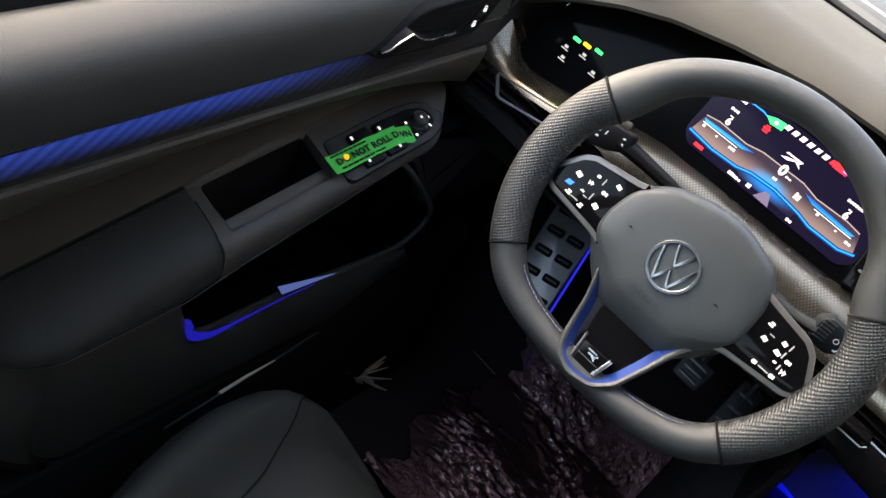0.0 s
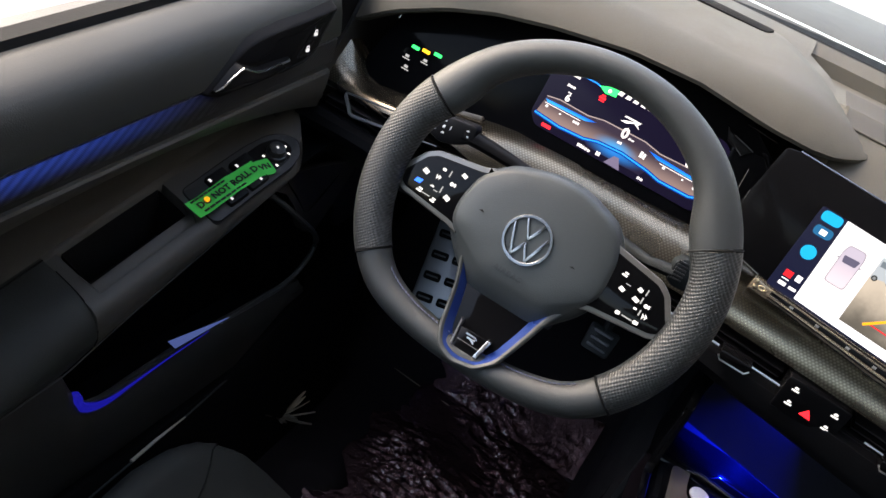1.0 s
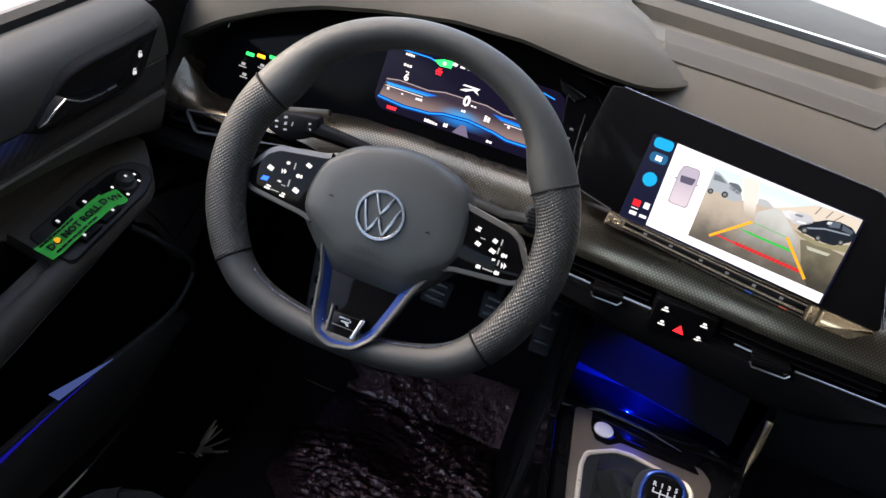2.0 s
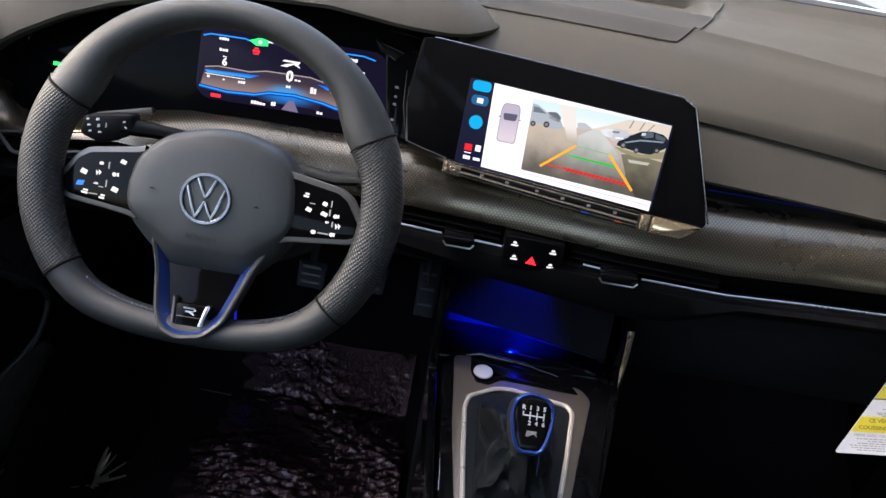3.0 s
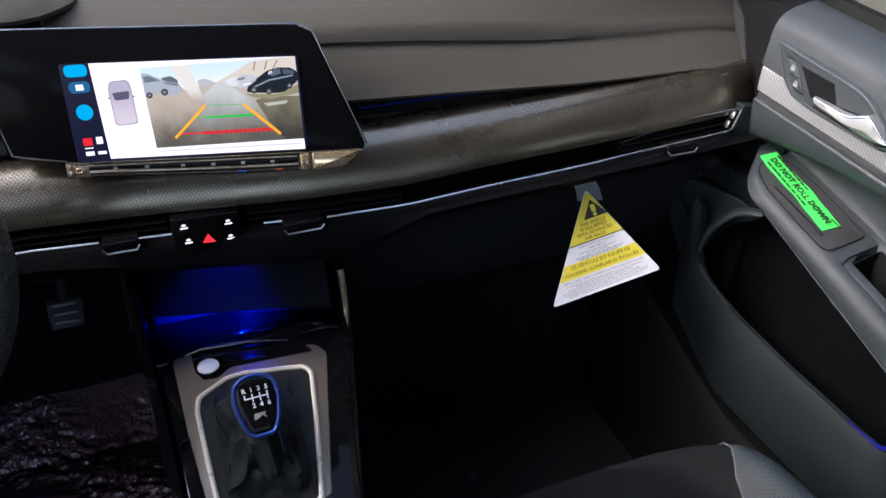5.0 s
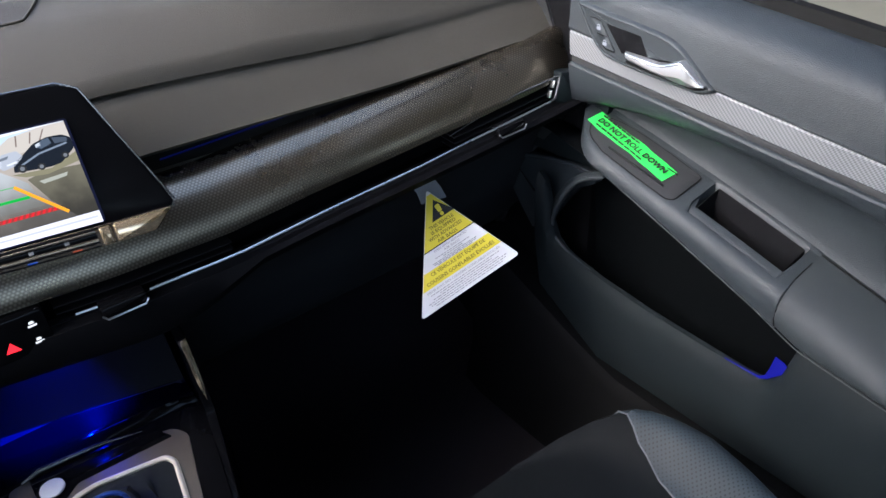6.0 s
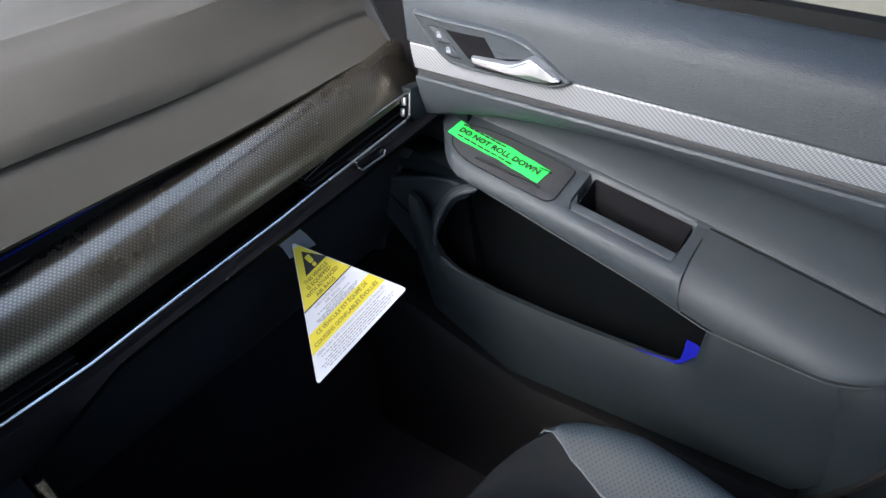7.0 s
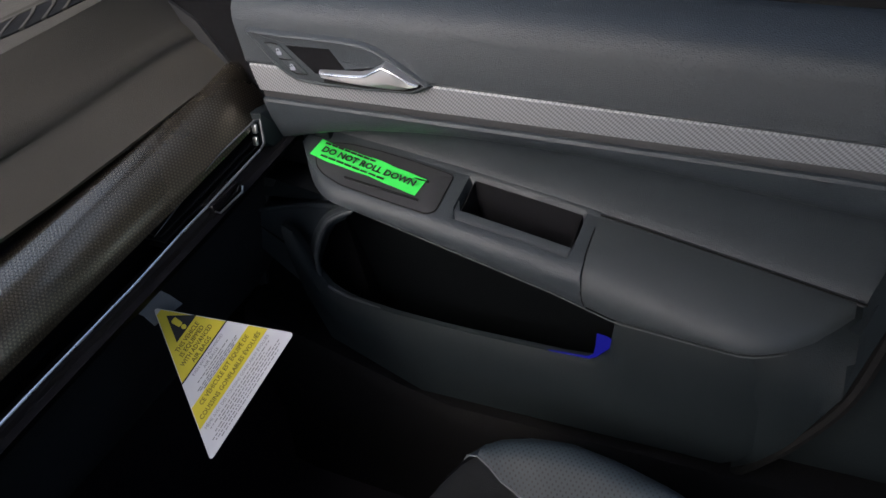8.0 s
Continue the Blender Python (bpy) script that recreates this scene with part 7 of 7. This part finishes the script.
    if s < 0:
        outline = rounded([(0.7082, 0.601), (0.7085, 0.6275), (0.7095, 0.6566), (0.71, 0.7), (0.7061, 0.734), (0.6967, 0.7517), (0.6793, 0.759), (0.6628, 0.7466), (0.6555, 0.7232), (0.6549, 0.6823), (0.6545, 0.6476), (0.6535, 0.6052), (0.659, 0.5994), (0.685, 0.5985)], 0.006)

    def lay(pts, dz):
        return [(s * x, y, arm_top(x, y) + dz) for x, y in pts]
    cx, cy = (0.694, 0.69) if s > 0 else (0.682, 0.68)
    rows = [lay(outline, -0.004), lay(outline, 0.0008), lay(shrink(outline, 0.0006), 0.0014)] + [lay([(cx + (x - cx) * k, cy + (y - cy) * k) for x, y in outline], 0.0014) for k in (0.75, 0.5, 0.25, 0.06)]
    sp = part("switch_panel", loft(rows, closed=True, caps=True), DARK, door, "dark switch panel")
    part("panel_seam", tube([Vector(p) for p in lay(outline, 0.0008)], 0.0009, 5, closed=True), RUBBER, sp, "fine panel seam")

    def on_arm(x, y, dz=0.002):
        c = Vector((s * x, y, arm_top(x, y) + dz))
        fy = Vector((0, 1, 0.26)).normalized()
        fx = Vector((s, 0, 0.18)).normalized()
        n = (fx.cross(fy) * s).normalized()
        return c, fx, fy, n
    # blue light on the door bin's rear end, put in as a glowing slab
    if s > 0:
        part("bin_glow_patch", slab([(0.447, 0.353), (0.436, 0.3505), (0.4255, 0.343), (0.44, 0.328), (0.452, 0.315), (0.461, 0.3095), (0.478, 0.3095), (0.51, 0.3105), (0.48, 0.3115), (0.463, 0.3125), (0.4555, 0.3185), (0.4515, 0.331)], -0.002, 0.0, Matrix(((0, 0, -s, s * 0.664), (1, 0, 0, 0), (0, 1, 0, 0), (0, 0, 0, 1))), 0.001), glow("bin_blue", (0.03, 0.03, 0.6), (0.45 if s > 0 else 0.7) * LUX), door, "glowing slab for the blue light on the map bin end")
    return sp, on_arm


panel_l, on_l = door_fittings(-1, door_left)
panel_r, on_r = door_fittings(1, door_right)
# driver's window switches and mirror knob
def arm_frame(on, x, y):
    c, fx, fy, n = on(x, y)
    return Matrix(((-fx.x, fy.x, n.x, c.x), (-fx.y, fy.y, n.y, c.y), (-fx.z, fy.z, n.z, c.z), (0, 0, 0, 1)))


field = rounded([(-0.019, -0.03), (-0.019, -0.004), (-0.013, 0.016), (-0.002, 0.024), (0.01, 0.022), (0.018, 0.008), (0.02, -0.012), (0.018, -0.03)], 0.005)
part("switch_field", slab(field, -0.001, 0.0006, arm_frame(on_l, 0.683, 0.72), 0.0004), BLACKTRIM, panel_l, "black field round the mirror knob")
KM = arm_frame(on_l, 0.6795, 0.7195)
part("mirror_base", slab(disc(0.0125, 28), -0.001, 0.004, KM, 0.001), DARK, panel_l, "round mirror switch base")
knob_l = part("mirror_knob", slab(disc(0.0098, 24), 0.003, 0.0115, KM, 0.002, dome=0.001), DARK, panel_l, "round mirror knob")
part("knob_rim", tube([KM @ Vector((0.0092 * math.cos(radians(a)), 0.0092 * math.sin(radians(a)), 0.0115)) for a in range(0, 360, 20)], 0.0005, 5, closed=True), HUB, knob_l, "fine worn knob rim")
part("knob_icon", slab(rounded([(-0.0016, -0.0012), (0.0016, -0.0012), (0.0016, 0.0012), (-0.0016, 0.0012)], 0.0006, 2), 0.0124, 0.013, KM, 0.0002), ICON_DIM, knob_l)
for x, y, w, h in ((0.6903, 0.732, 3.2, 2.2), (0.6804, 0.7368, 3.6, 3.0), (0.6704, 0.732, 4.2, 2.4), (0.6859, 0.7052, 3.2, 2.8), (0.667, 0.7076, 3.4, 2.8)):
    part("mirror_icon", slab(rounded([(-w * 0.0005, -h * 0.0005), (w * 0.0005, -h * 0.0003), (w * 0.0004, h * 0.0005), (-w * 0.0005, h * 0.0004)], 0.0007, 2), 0.0004, 0.0012, arm_frame(on_l, x, y), 0.0001), ICON_SOFT, panel_l)
for x, y, ix, iy in ((0.694, 0.6405, -0.002, -0.011), (0.6665, 0.6395, 0.002, -0.0085), (0.6925, 0.676, 0.0, -0.009), (0.667, 0.6725, 0.0035, 0.0035)):
    WM = arm_frame(on_l, x, y)
    sw = part("window_switch", slab(rounded([(-0.0085, -0.0145), (0.0085, -0.0145), (0.0085, 0.0145), (-0.0085, 0.0145)], 0.003), -0.001, 0.005, WM, 0.0015), BLACKTRIM, panel_l, "black window switch")
    part("switch_icon", slab(rounded([(ix - 0.0024, iy - 0.0014), (ix + 0.0024, iy - 0.0014), (ix + 0.002, iy + 0.0014), (ix - 0.002, iy + 0.0014)], 0.0008, 2), 0.005, 0.0056, WM, 0.0002), ICON_DIM, sw)
# passenger panel grooves
for x in (0.676, 0.702):
    c1, _, _, _ = on_r(x, 0.63, 0.0018)
    c2, _, _, _ = on_r(x, 0.72, 0.0018)
    part("panel_groove", tube([c1, c2], 0.0016, 6), BLACKTRIM, panel_r)
# driver's door light line
part("light_band", thick([[(-0.6884, y, lerp(STRIP_T, y) + 0.0016), (-0.688, y, lerp(STRIP_T, y) - 0.008), (-0.688, y, lerp(STRIP_B, y) + 0.003)] for y in steps(0.0, 0.6, 24)], (-0.0005, 0, 0)), backlit("door_backlight", (0.03, 0.09, 0.66), 0.34 * LUX, 0.0036), door_left, "strip lit blue from behind")
# The blue light that falls on the bin rim is a glowing tube.
part("bin_glow_line", tube(smooth_path([(-0.6645, 0.442, 0.332), (-0.664, 0.444, 0.322), (-0.6625, 0.451, 0.306), (-0.661, 0.469, 0.2935), (-0.6605, 0.491, 0.289), (-0.661, 0.53, 0.291), (-0.662, 0.59, 0.2935), (-0.6635, 0.645, 0.292)], 4), [0.002, 0.0045, 0.006, 0.0068, 0.0068, 0.0062] + [0.0055] * 5 + [0.005, 0.0046, 0.0042, 0.0038, 0.0034, 0.003, 0.0026, 0.0022, 0.002, 0.0017, 0.0015, 0.0013, 0.0011, 0.001, 0.0008, 0.0007, 0.0006, 0.0005], 6), glow("bin_line_blue", (0.02, 0.02, 0.7), 0.27 * LUX), door_left, "glowing tube for the blue light on the bin rim")
# Pale blue glint on the bin, drawn as a patch that glows.
part("bin_glint", slab([(0.589, 0.2965), (0.686, 0.2885), (0.574, 0.318)], 0, 0.001, Matrix(((0, 0, 1, -0.667), (1, 0, 0, 0), (0, 1, 0, 0), (0, 0, 0, 1))), 0), glow("bin_pale_blue", (0.2, 0.3, 0.9), 0.22 * LUX), door_left)


# ---- stickers ----
def sticker(name, label, on, s, x0, y0, x1, y1, width, up, words):
    """A thin printed film between two points of an armrest, its text running along it."""
    a, b = on(x0, y0, up)[0], on(x1, y1, up)[0]
    d = (b - a).normalized()
    n = Vector((0, -0.25, 0.97)) + Vector((-s * 0.17, 0, 0))
    v = n.cross(d).normalized()
    n = d.cross(v).normalized()
    L = (b - a).length
    mid = (a + b) / 2
    m = Matrix(((d.x, v.x, n.x, mid.x), (d.y, v.y, n.y, mid.y), (d.z, v.z, n.z, mid.z), (0, 0, 0, 1)))
    th = thing(name, label, "sticker", mid, "door stickers")
    rows = []
    for k in steps(-0.5, 0.5, 24):
        w = 0.0012 * math.sin(9 * k + 1) + 0.0006 * math.sin(23 * k)
        rows.append([m @ Vector((k * L, t * width, w)) for t in (-0.5, 0.0, 0.5)])
    part("film", thick(rows, n * 0.0003), GREEN, th, "bright green printed film")
    letters(words, width * 0.46, m @ Matrix.Translation((0.002, -width * 0.02, 0.0022)), INK, th, "lettering", "bold black lettering", width=L * 0.88, bold=0.0004)
    for t, ln, off in ((0.36, 0.5, -0.2), (-0.36, 0.62, -0.1)):
        for i in range(8):
            x = L * (off - ln / 2 + ln * (i + 0.5) / 8)
            part("small_print", box(x - L * ln / 19, x + L * ln / 19, (t - 0.045) * width, (t + 0.045) * width, 0.0014, 0.0022, m, 0.0001), INK, th)
    return th, m


sticker("sticker", "bright green warning sticker stuck flat on the passenger armrest", on_r, 1, 0.7035, 0.771, 0.6915, 0.6335, 0.0252, 0.0042, "DO NOT ROLL DOWN")
st_l, st_m = sticker("sticker", "bright green warning sticker loosely stuck over the window switches", on_l, -1, 0.6755, 0.584, 0.674, 0.682, 0.0235, 0.0105, "DO NOT ROLL D")
TL = st_m @ Matrix.Translation((0.0565, -0.0025, -0.0035)) @ Matrix.Rotation(radians(-13), 4, "Z") @ Matrix.Rotation(radians(7), 4, "Y")
part("film_end", slab(rounded([(-0.016, -0.0095), (0.006, -0.0125), (0.012, -0.0105), (0.013, 0.011), (-0.004, 0.011), (-0.016, 0.0095)], 0.003), -0.0003, 0.0, TL, 0), GREEN, st_l, "creased end of the green film")
letters("WN", 0.0108, TL @ Matrix.Translation((0.0, 0.0, 0.0003)), INK, st_l, "lettering", bold=0.0004)
part("orange_dot", slab(disc(0.0032, 14, -0.0285, 0.0015), 0.001, 0.003, st_m, 0.0003), glow("orange_dot", (1.0, 0.5, 0.02), 0.7 * LUX), st_l, "orange lit dot")

# ---- warning tag hanging from the glovebox ----
tag = thing("warning_tag", "yellow and white triangular air bag warning tag on a grey strap", "tag", (0.459, 0.828, 0.511))
T, L_, R_ = Vector((0.459, 0.827, 0.511)), Vector((0.38, 0.748, 0.389)), Vector((0.527, 0.73, 0.427))
tu = (R_ - L_).normalized()
tn = tu.cross(T - L_).normalized()
tv = tn.cross(tu)
TM = Matrix(((tu.x, tv.x, tn.x, L_.x), (tu.y, tv.y, tn.y, L_.y), (tu.z, tv.z, tn.z, L_.z), (0, 0, 0, 1)))
BW, TX, TH = (R_ - L_).length, (T - L_).dot(tu), (T - L_).dot(tv)


def tag_cut(v):
    k = v / TH
    return TX * k, BW + (TX - BW) * k


part("card", slab(rounded([(0, 0), (BW, 0), (TX, TH)], 0.006, 5), -0.0006, 0.0, TM, 0), WHITECARD, tag, "white printed card")
for v0, v1 in ((0.5, 0.945), (0.195, 0.335)):
    a0, b0 = tag_cut(v0 * TH)
    a1, b1 = tag_cut(v1 * TH)
    part("yellow_band", slab([(a0 + 0.0008, v0 * TH), (b0 - 0.0008, v0 * TH), (b1 - 0.0008, v1 * TH), (a1 + 0.0008, v1 * TH)], -0.0004, 0.0004, TM, 0), YELLOW, tag, "yellow printed band")
part("rule_line", slab([(tag_cut(0.495 * TH)[0], 0.49 * TH), (tag_cut(0.495 * TH)[1], 0.49 * TH), (tag_cut(0.5 * TH)[1], 0.5 * TH), (tag_cut(0.5 * TH)[0], 0.5 * TH)], 0, 0.0005, TM, 0), INK, tag)
tri = part("warning_triangle", slab([(TX - 0.017, 0.705 * TH), (TX + 0.017, 0.705 * TH), (TX, 0.885 * TH)], 0.0, 0.0008, TM, 0), INK, tag, "black warning triangle")
part("exclamation_mark", slab(rounded([(TX - 0.0028, 0.755 * TH), (TX + 0.0028, 0.755 * TH), (TX + 0.0034, 0.83 * TH), (TX - 0.0034, 0.83 * TH)], 0.002), 0.0, 0.0012, TM, 0), YELLOW, tri)
part("exclamation_mark", slab(disc(0.0026, 10, TX, 0.732 * TH), 0.0, 0.0012, TM, 0), YELLOW, tri)
OLIVE = surface("olive_print", (0.12, 0.1, 0.01), 0.6)
for text, k, w in (("THIS VEHICLE", 0.665, 0.036), ("IS EQUIPPED", 0.62, 0.037), ("WITH ADVANCED", 0.573, 0.05), ("AIR BAGS", 0.527, 0.03), ("CE V\u00c9HICULE EST \u00c9QUIP\u00c9 DE", 0.297, 0.083), ("COUSSINS GONFLABLES \u00c9VOLU\u00c9S", 0.235, 0.104)):
    letters(text, 0.0062, TM @ Matrix.Translation((sum(tag_cut(k * TH)) / 2, k * TH, 0.0006)), OLIVE, tag, "lettering", width=w, bold=0.0001)
for text, k, w in (("EVEN WITH ADVANCED", 0.465, 0.05), ("AIR BAGS", 0.432, 0.024), ("M\u00caME AVEC DES COUSSINS GONFLABLES \u00c9VOLU\u00c9S", 0.165, 0.112)):
    letters(text, 0.0042, TM @ Matrix.Translation((sum(tag_cut(k * TH)) / 2, k * TH, 0.0003)), GREYINK, tag, "lettering", width=w)
for k, f in ((0.405, 0.6), (0.388, 0.35), (0.37, 0.7), (0.356, 0.65), (0.343, 0.55), (0.135, 0.8), (0.115, 0.6), (0.095, 0.75), (0.075, 0.85), (0.055, 0.8), (0.035, 0.7)):
    a, b = tag_cut(k * TH)
    m_, h_ = (a + b) / 2, (b - a) * f / 2
    x = m_ - h_
    while x < m_ + h_ - 0.002:
        w = random.uniform(0.002, 0.007)
        part("small_print", slab([(x, k * TH - 0.0005), (min(x + w, m_ + h_), k * TH - 0.0005), (min(x + w, m_ + h_), k * TH + 0.0005), (x, k * TH + 0.0005)], 0, 0.0004, TM, 0), GREYINK, tag, smooth=False)
        x += w + 0.0013
part("strap", thick([[(0.442, 0.842, 0.533), (0.476, 0.842, 0.533)], [(0.443, 0.838, 0.52), (0.477, 0.837, 0.52)], [(0.449, 0.833, 0.507), (0.483, 0.83, 0.506)], [(0.45, 0.828, 0.493), (0.487, 0.824, 0.49)]], (0, 0.0008, 0)), STRAP, tag, "grey fabric strap")

# ---- seat trim ----
def seat_trim(cx, s, th, insert, piping, z0, half):
    def inner(y):
        return lerp([(-0.1, 0.46), (0.3, 0.5), (0.42, 0.54), (0.465, 0.565), (0.52, 0.68), (0.555, 0.82), (0.574, 0.91)], y)

    def top(k, y):
        f = max(0.0, (y - 0.5) / 0.13)
        w = half(y)
        g = min(1.0, w / 0.21)
        b = 0.042 * g ** 2 * math.exp(-((abs(k) - 0.8) / 0.16) ** 2)
        edge = max(0.0, (abs(k) - 0.86) / 0.14) ** 2 * 0.075 * g
        return Vector((cx + w * k, y, z0 + b - edge - (0.085 if z0 < 0.23 else 0.03) * f ** 2.2))
    for sg in (-1, 1):
        rows = [[top(sg * k, y) + Vector((0, 0, 0.002)) for k in steps(inner(y), 0.93, 12)] for y in steps(-0.08, 0.574, 44)]
        bol = part("bolster_panel", thick(rows, (0, 0, -0.006)), insert, th, "perforated leather bolster panel")
        for k in (0.0, 0.935):
            part("piping", tube([top(sg * (k or inner(y) - 0.004), y) + Vector((0, 0, 0.0022)) for y in steps(-0.08, 0.574, 44)], 0.0012, 6), piping, bol, "pale stitched piping")


PIPING = surface("grey_piping", (0.1, 0.107, 0.115), 0.5)
seat_trim(-0.365, -1, seat_l, SEATLIT, RUBBER, 0.212, seat_half)
seat_trim(0.365, 1, seat_r, PERF, PIPING, 0.24, seat_half_wide)

# ---- pedals, foot rest, floor film ----
def pedal(name, label, centre, w, h, tilt, mat):
    th = thing(name, label, "pedal", centre)
    m = facing(centre, (0, -math.cos(radians(tilt)), math.sin(radians(tilt))))
    pl = part("pad", slab(rounded([(-w * 0.45, -h / 2), (w * 0.45, -h / 2), (w / 2, h / 2), (-w / 2, h / 2)], 0.006), -0.01, 0.0, m, 0.003), mat, th, "dark pedal pad")
    for k in (-0.28, 0.0, 0.28):
        part("grip_bar", slab(rounded([(-w * 0.32, k * h - 0.003), (w * 0.32, k * h - 0.003), (w * 0.32, k * h + 0.003), (-w * 0.32, k * h + 0.003)], 0.002, 2), 0.0, 0.003, m, 0.001), GREYMETAL, pl)
    part("arm", tube([Vector(centre) + Vector((0, 0.01, 0.0)), Vector(centre) + Vector((0, 0.07, 0.1)), Vector(centre) + Vector((0, 0.05, 0.2))], 0.008, 8), DARK, th, "black pedal arm")
    return th


pedal("brake_pedal", "dark brake pedal with grey metal bars", (-0.243, 1.095, 0.3), 0.052, 0.046, 35, DARK)
pedal("clutch_pedal", "dark clutch pedal with grey metal bars", (-0.345, 1.095, 0.29), 0.052, 0.046, 35, DARK)
pedal("accelerator_pedal", "narrow dark accelerator pedal with grey metal bars", (-0.149, 1.165, 0.255), 0.042, 0.1, 40, DARK)
rest = thing("foot_rest", "brushed metal foot rest with dark rubber slots", "foot rest", (-0.54, 1.13, 0.1))
RM = facing((-0.538, 1.135, 0.255), (0.0, -0.8, 0.6)) @ Matrix.Rotation(radians(12), 4, "Z")
rp = part("plate", slab(rounded([(-0.045, -0.11), (0.04, -0.11), (0.045, 0.11), (-0.045, 0.11)], 0.01), -0.012, 0.0, RM, 0.003), RESTMETAL, rest, "brushed metal plate")
for i in range(5):
    for x in (-0.021, 0.019):
        part("slot", slab(rounded([(x - 0.016, -0.09 + 0.04 * i), (x + 0.016, -0.09 + 0.04 * i), (x + 0.016, -0.075 + 0.04 * i), (x - 0.016, -0.075 + 0.04 * i)], 0.004, 2), 0.0, 0.0025, RM, 0.001), RUBBER, rp)
        part("slot_bar", box(x - 0.011, x + 0.011, -0.0838 + 0.04 * i, -0.0808 + 0.04 * i, 0.002, 0.0034, RM, 0.0003), GREYMETAL, rp)
# Blue footwell light on the plate's edge, put in as a glowing tube.
part("edge_glow", tube([RM @ Vector((0.047, y, 0.0)) for y in (-0.11, 0.0, 0.11)], 0.002, 6), glow("footwell_blue", (0.02, 0.03, 0.9), 0.5 * LUX), rest, "glowing tube for the blue light on the edge")

def crumple(x, y):
    """The height of the crumpled film over the mat."""
    d = (x + 0.03 * noise.noise((x * 9, y * 9, 2.0)), y + 0.03 * noise.noise((x * 9, y * 9, 7.0)))
    h = 0.008 * noise.noise((d[0] * 8, d[1] * 8, 1.0))
    worn = max(0.12, min(1.0, 0.55 + 1.6 * noise.noise((x * 7, y * 7, 4.0)))) * lerp([(0.74, 1.0), (0.93, 1.0), (1.02, 0.8), (1.2, 0.7)], y)
    for f, a, z in ((24, 0.009, 3.0), (58, 0.009, 5.0), (120, 0.006, 8.0)):
        h += worn * a * (0.45 - abs(noise.noise((d[0] * f * 0.6, d[1] * f * 1.2, z))))
    return h + lerp([(1.0, 0.0), (1.1, 0.012), (1.2, 0.08)], y)


def sheet(x0, x1, y0, y1):
    nx, ny = int((x1 - x0) / 0.0028), int((y1 - y0) / 0.0024)
    def wander(x, y):
        return x + (0.06 * noise.noise((y * 13, 3.0, 1.0)) + 0.02 * noise.noise((y * 60, 5.0, 2.0))) * (x1 - x) / (x1 - x0)
    return [[(wander(x, y), y, -0.008 + max(-0.012, crumple(wander(x, y), y))) for y in steps(y0, y1, ny)] for x in steps(x0, x1, nx)]


film = thing("protective_film", "crumpled shiny plastic film over the dark floor mat", "film", (-0.42, 0.97, -0.01))
part("sheet", thick(sheet(-0.49, -0.14, 0.74, 1.03), (0, 0, -0.0008)), FILM, film, "crumpled clear sheet")
part("front_sheet", thick(sheet(-0.48, -0.15, 1.028, 1.2), (0, 0, -0.0008)), FILM, film, "crumpled sheet up the toe board")
# fluffed end of the film by the seat
tuft = thing("film_tuft", "gathered pale end of the crumpled plastic film", "film", (-0.62, 0.83, 0.0))
for i in range(34):
    a = radians(26 * i + random.uniform(-8, 8))
    d = Vector((math.cos(a), math.sin(a), 0.4 + 0.5 * random.random())).normalized()
    p = Vector((-0.618, 0.83, 0.005))
    sd = d.cross(Vector((0, 0, 1))).normalized() * random.uniform(0.0012, 0.0036)
    g_ = random.uniform(0.4, 1.5)
    rows = [[p + d * l * g_ - sd * w, p + d * l * g_ + Vector((0, 0, 0.002)), p + d * l * g_ + sd * w] for l, w in ((0.0, 0.3), (0.015, 1.0), (0.03, 1.1), (0.042, 0.3))]
    part("flap", thick(rows, (0, 0, 0.0006)), CLEARFILM, tuft)
part("film_fold", tube(smooth_path([(-0.54, 1.088, 0.0), (-0.474, 1.082, 0.004), (-0.386, 1.082, 0.004)], 4), [0.0006] + [0.0013] * 6 + [0.0008] * 2, 6), CLEARFILM, film, "folded film edge")
for i, (x, y) in enumerate(((0.316, 0.848), (0.63, 0.81))):
    cl = thing("mat_clip", "small round dark carpet clip on the floor", "clip", (x, y, -0.03), "carpet clips")
    part("clip_base", slab(disc(0.014, 20), -0.03, -0.022, Matrix.Translation((x, y, 0)), 0.003), LOWER, cl)
    part("clip_pin", slab(disc(0.006, 14), -0.022, -0.016, Matrix.Translation((x, y, 0)), 0.002), DARK, cl)
for s in (-1,):
    plate_ = thing("sill_plate", "slim scuff strip on the driver's door sill, its glint in the colour", "scuff strip", (-0.66, 0.6, 0.165))
    # Cream colour paints the golden glint on the sill metal.
    part("strip", tube([(-0.6465, 0.523, 0.1585), (-0.649, 0.567, 0.1595), (-0.65, 0.617, 0.1595)], [0.0026, 0.0022, 0.001], 6), CREAM, plate_, "cream strip for the golden glint on the metal")
    part("edge", tube(smooth_path([(-0.6405, 0.44, 0.156), (-0.6425, 0.471, 0.157), (-0.6505, 0.617, 0.1585), (-0.6565, 0.685, 0.158), (-0.6605, 0.752, 0.158), (-0.6655, 0.82, 0.158), (-0.6665, 0.862, 0.158), (-0.6735, 0.921, 0.158)], 3), 0.0016, 6), LEATHER, plate_, "dull raised sill edge")
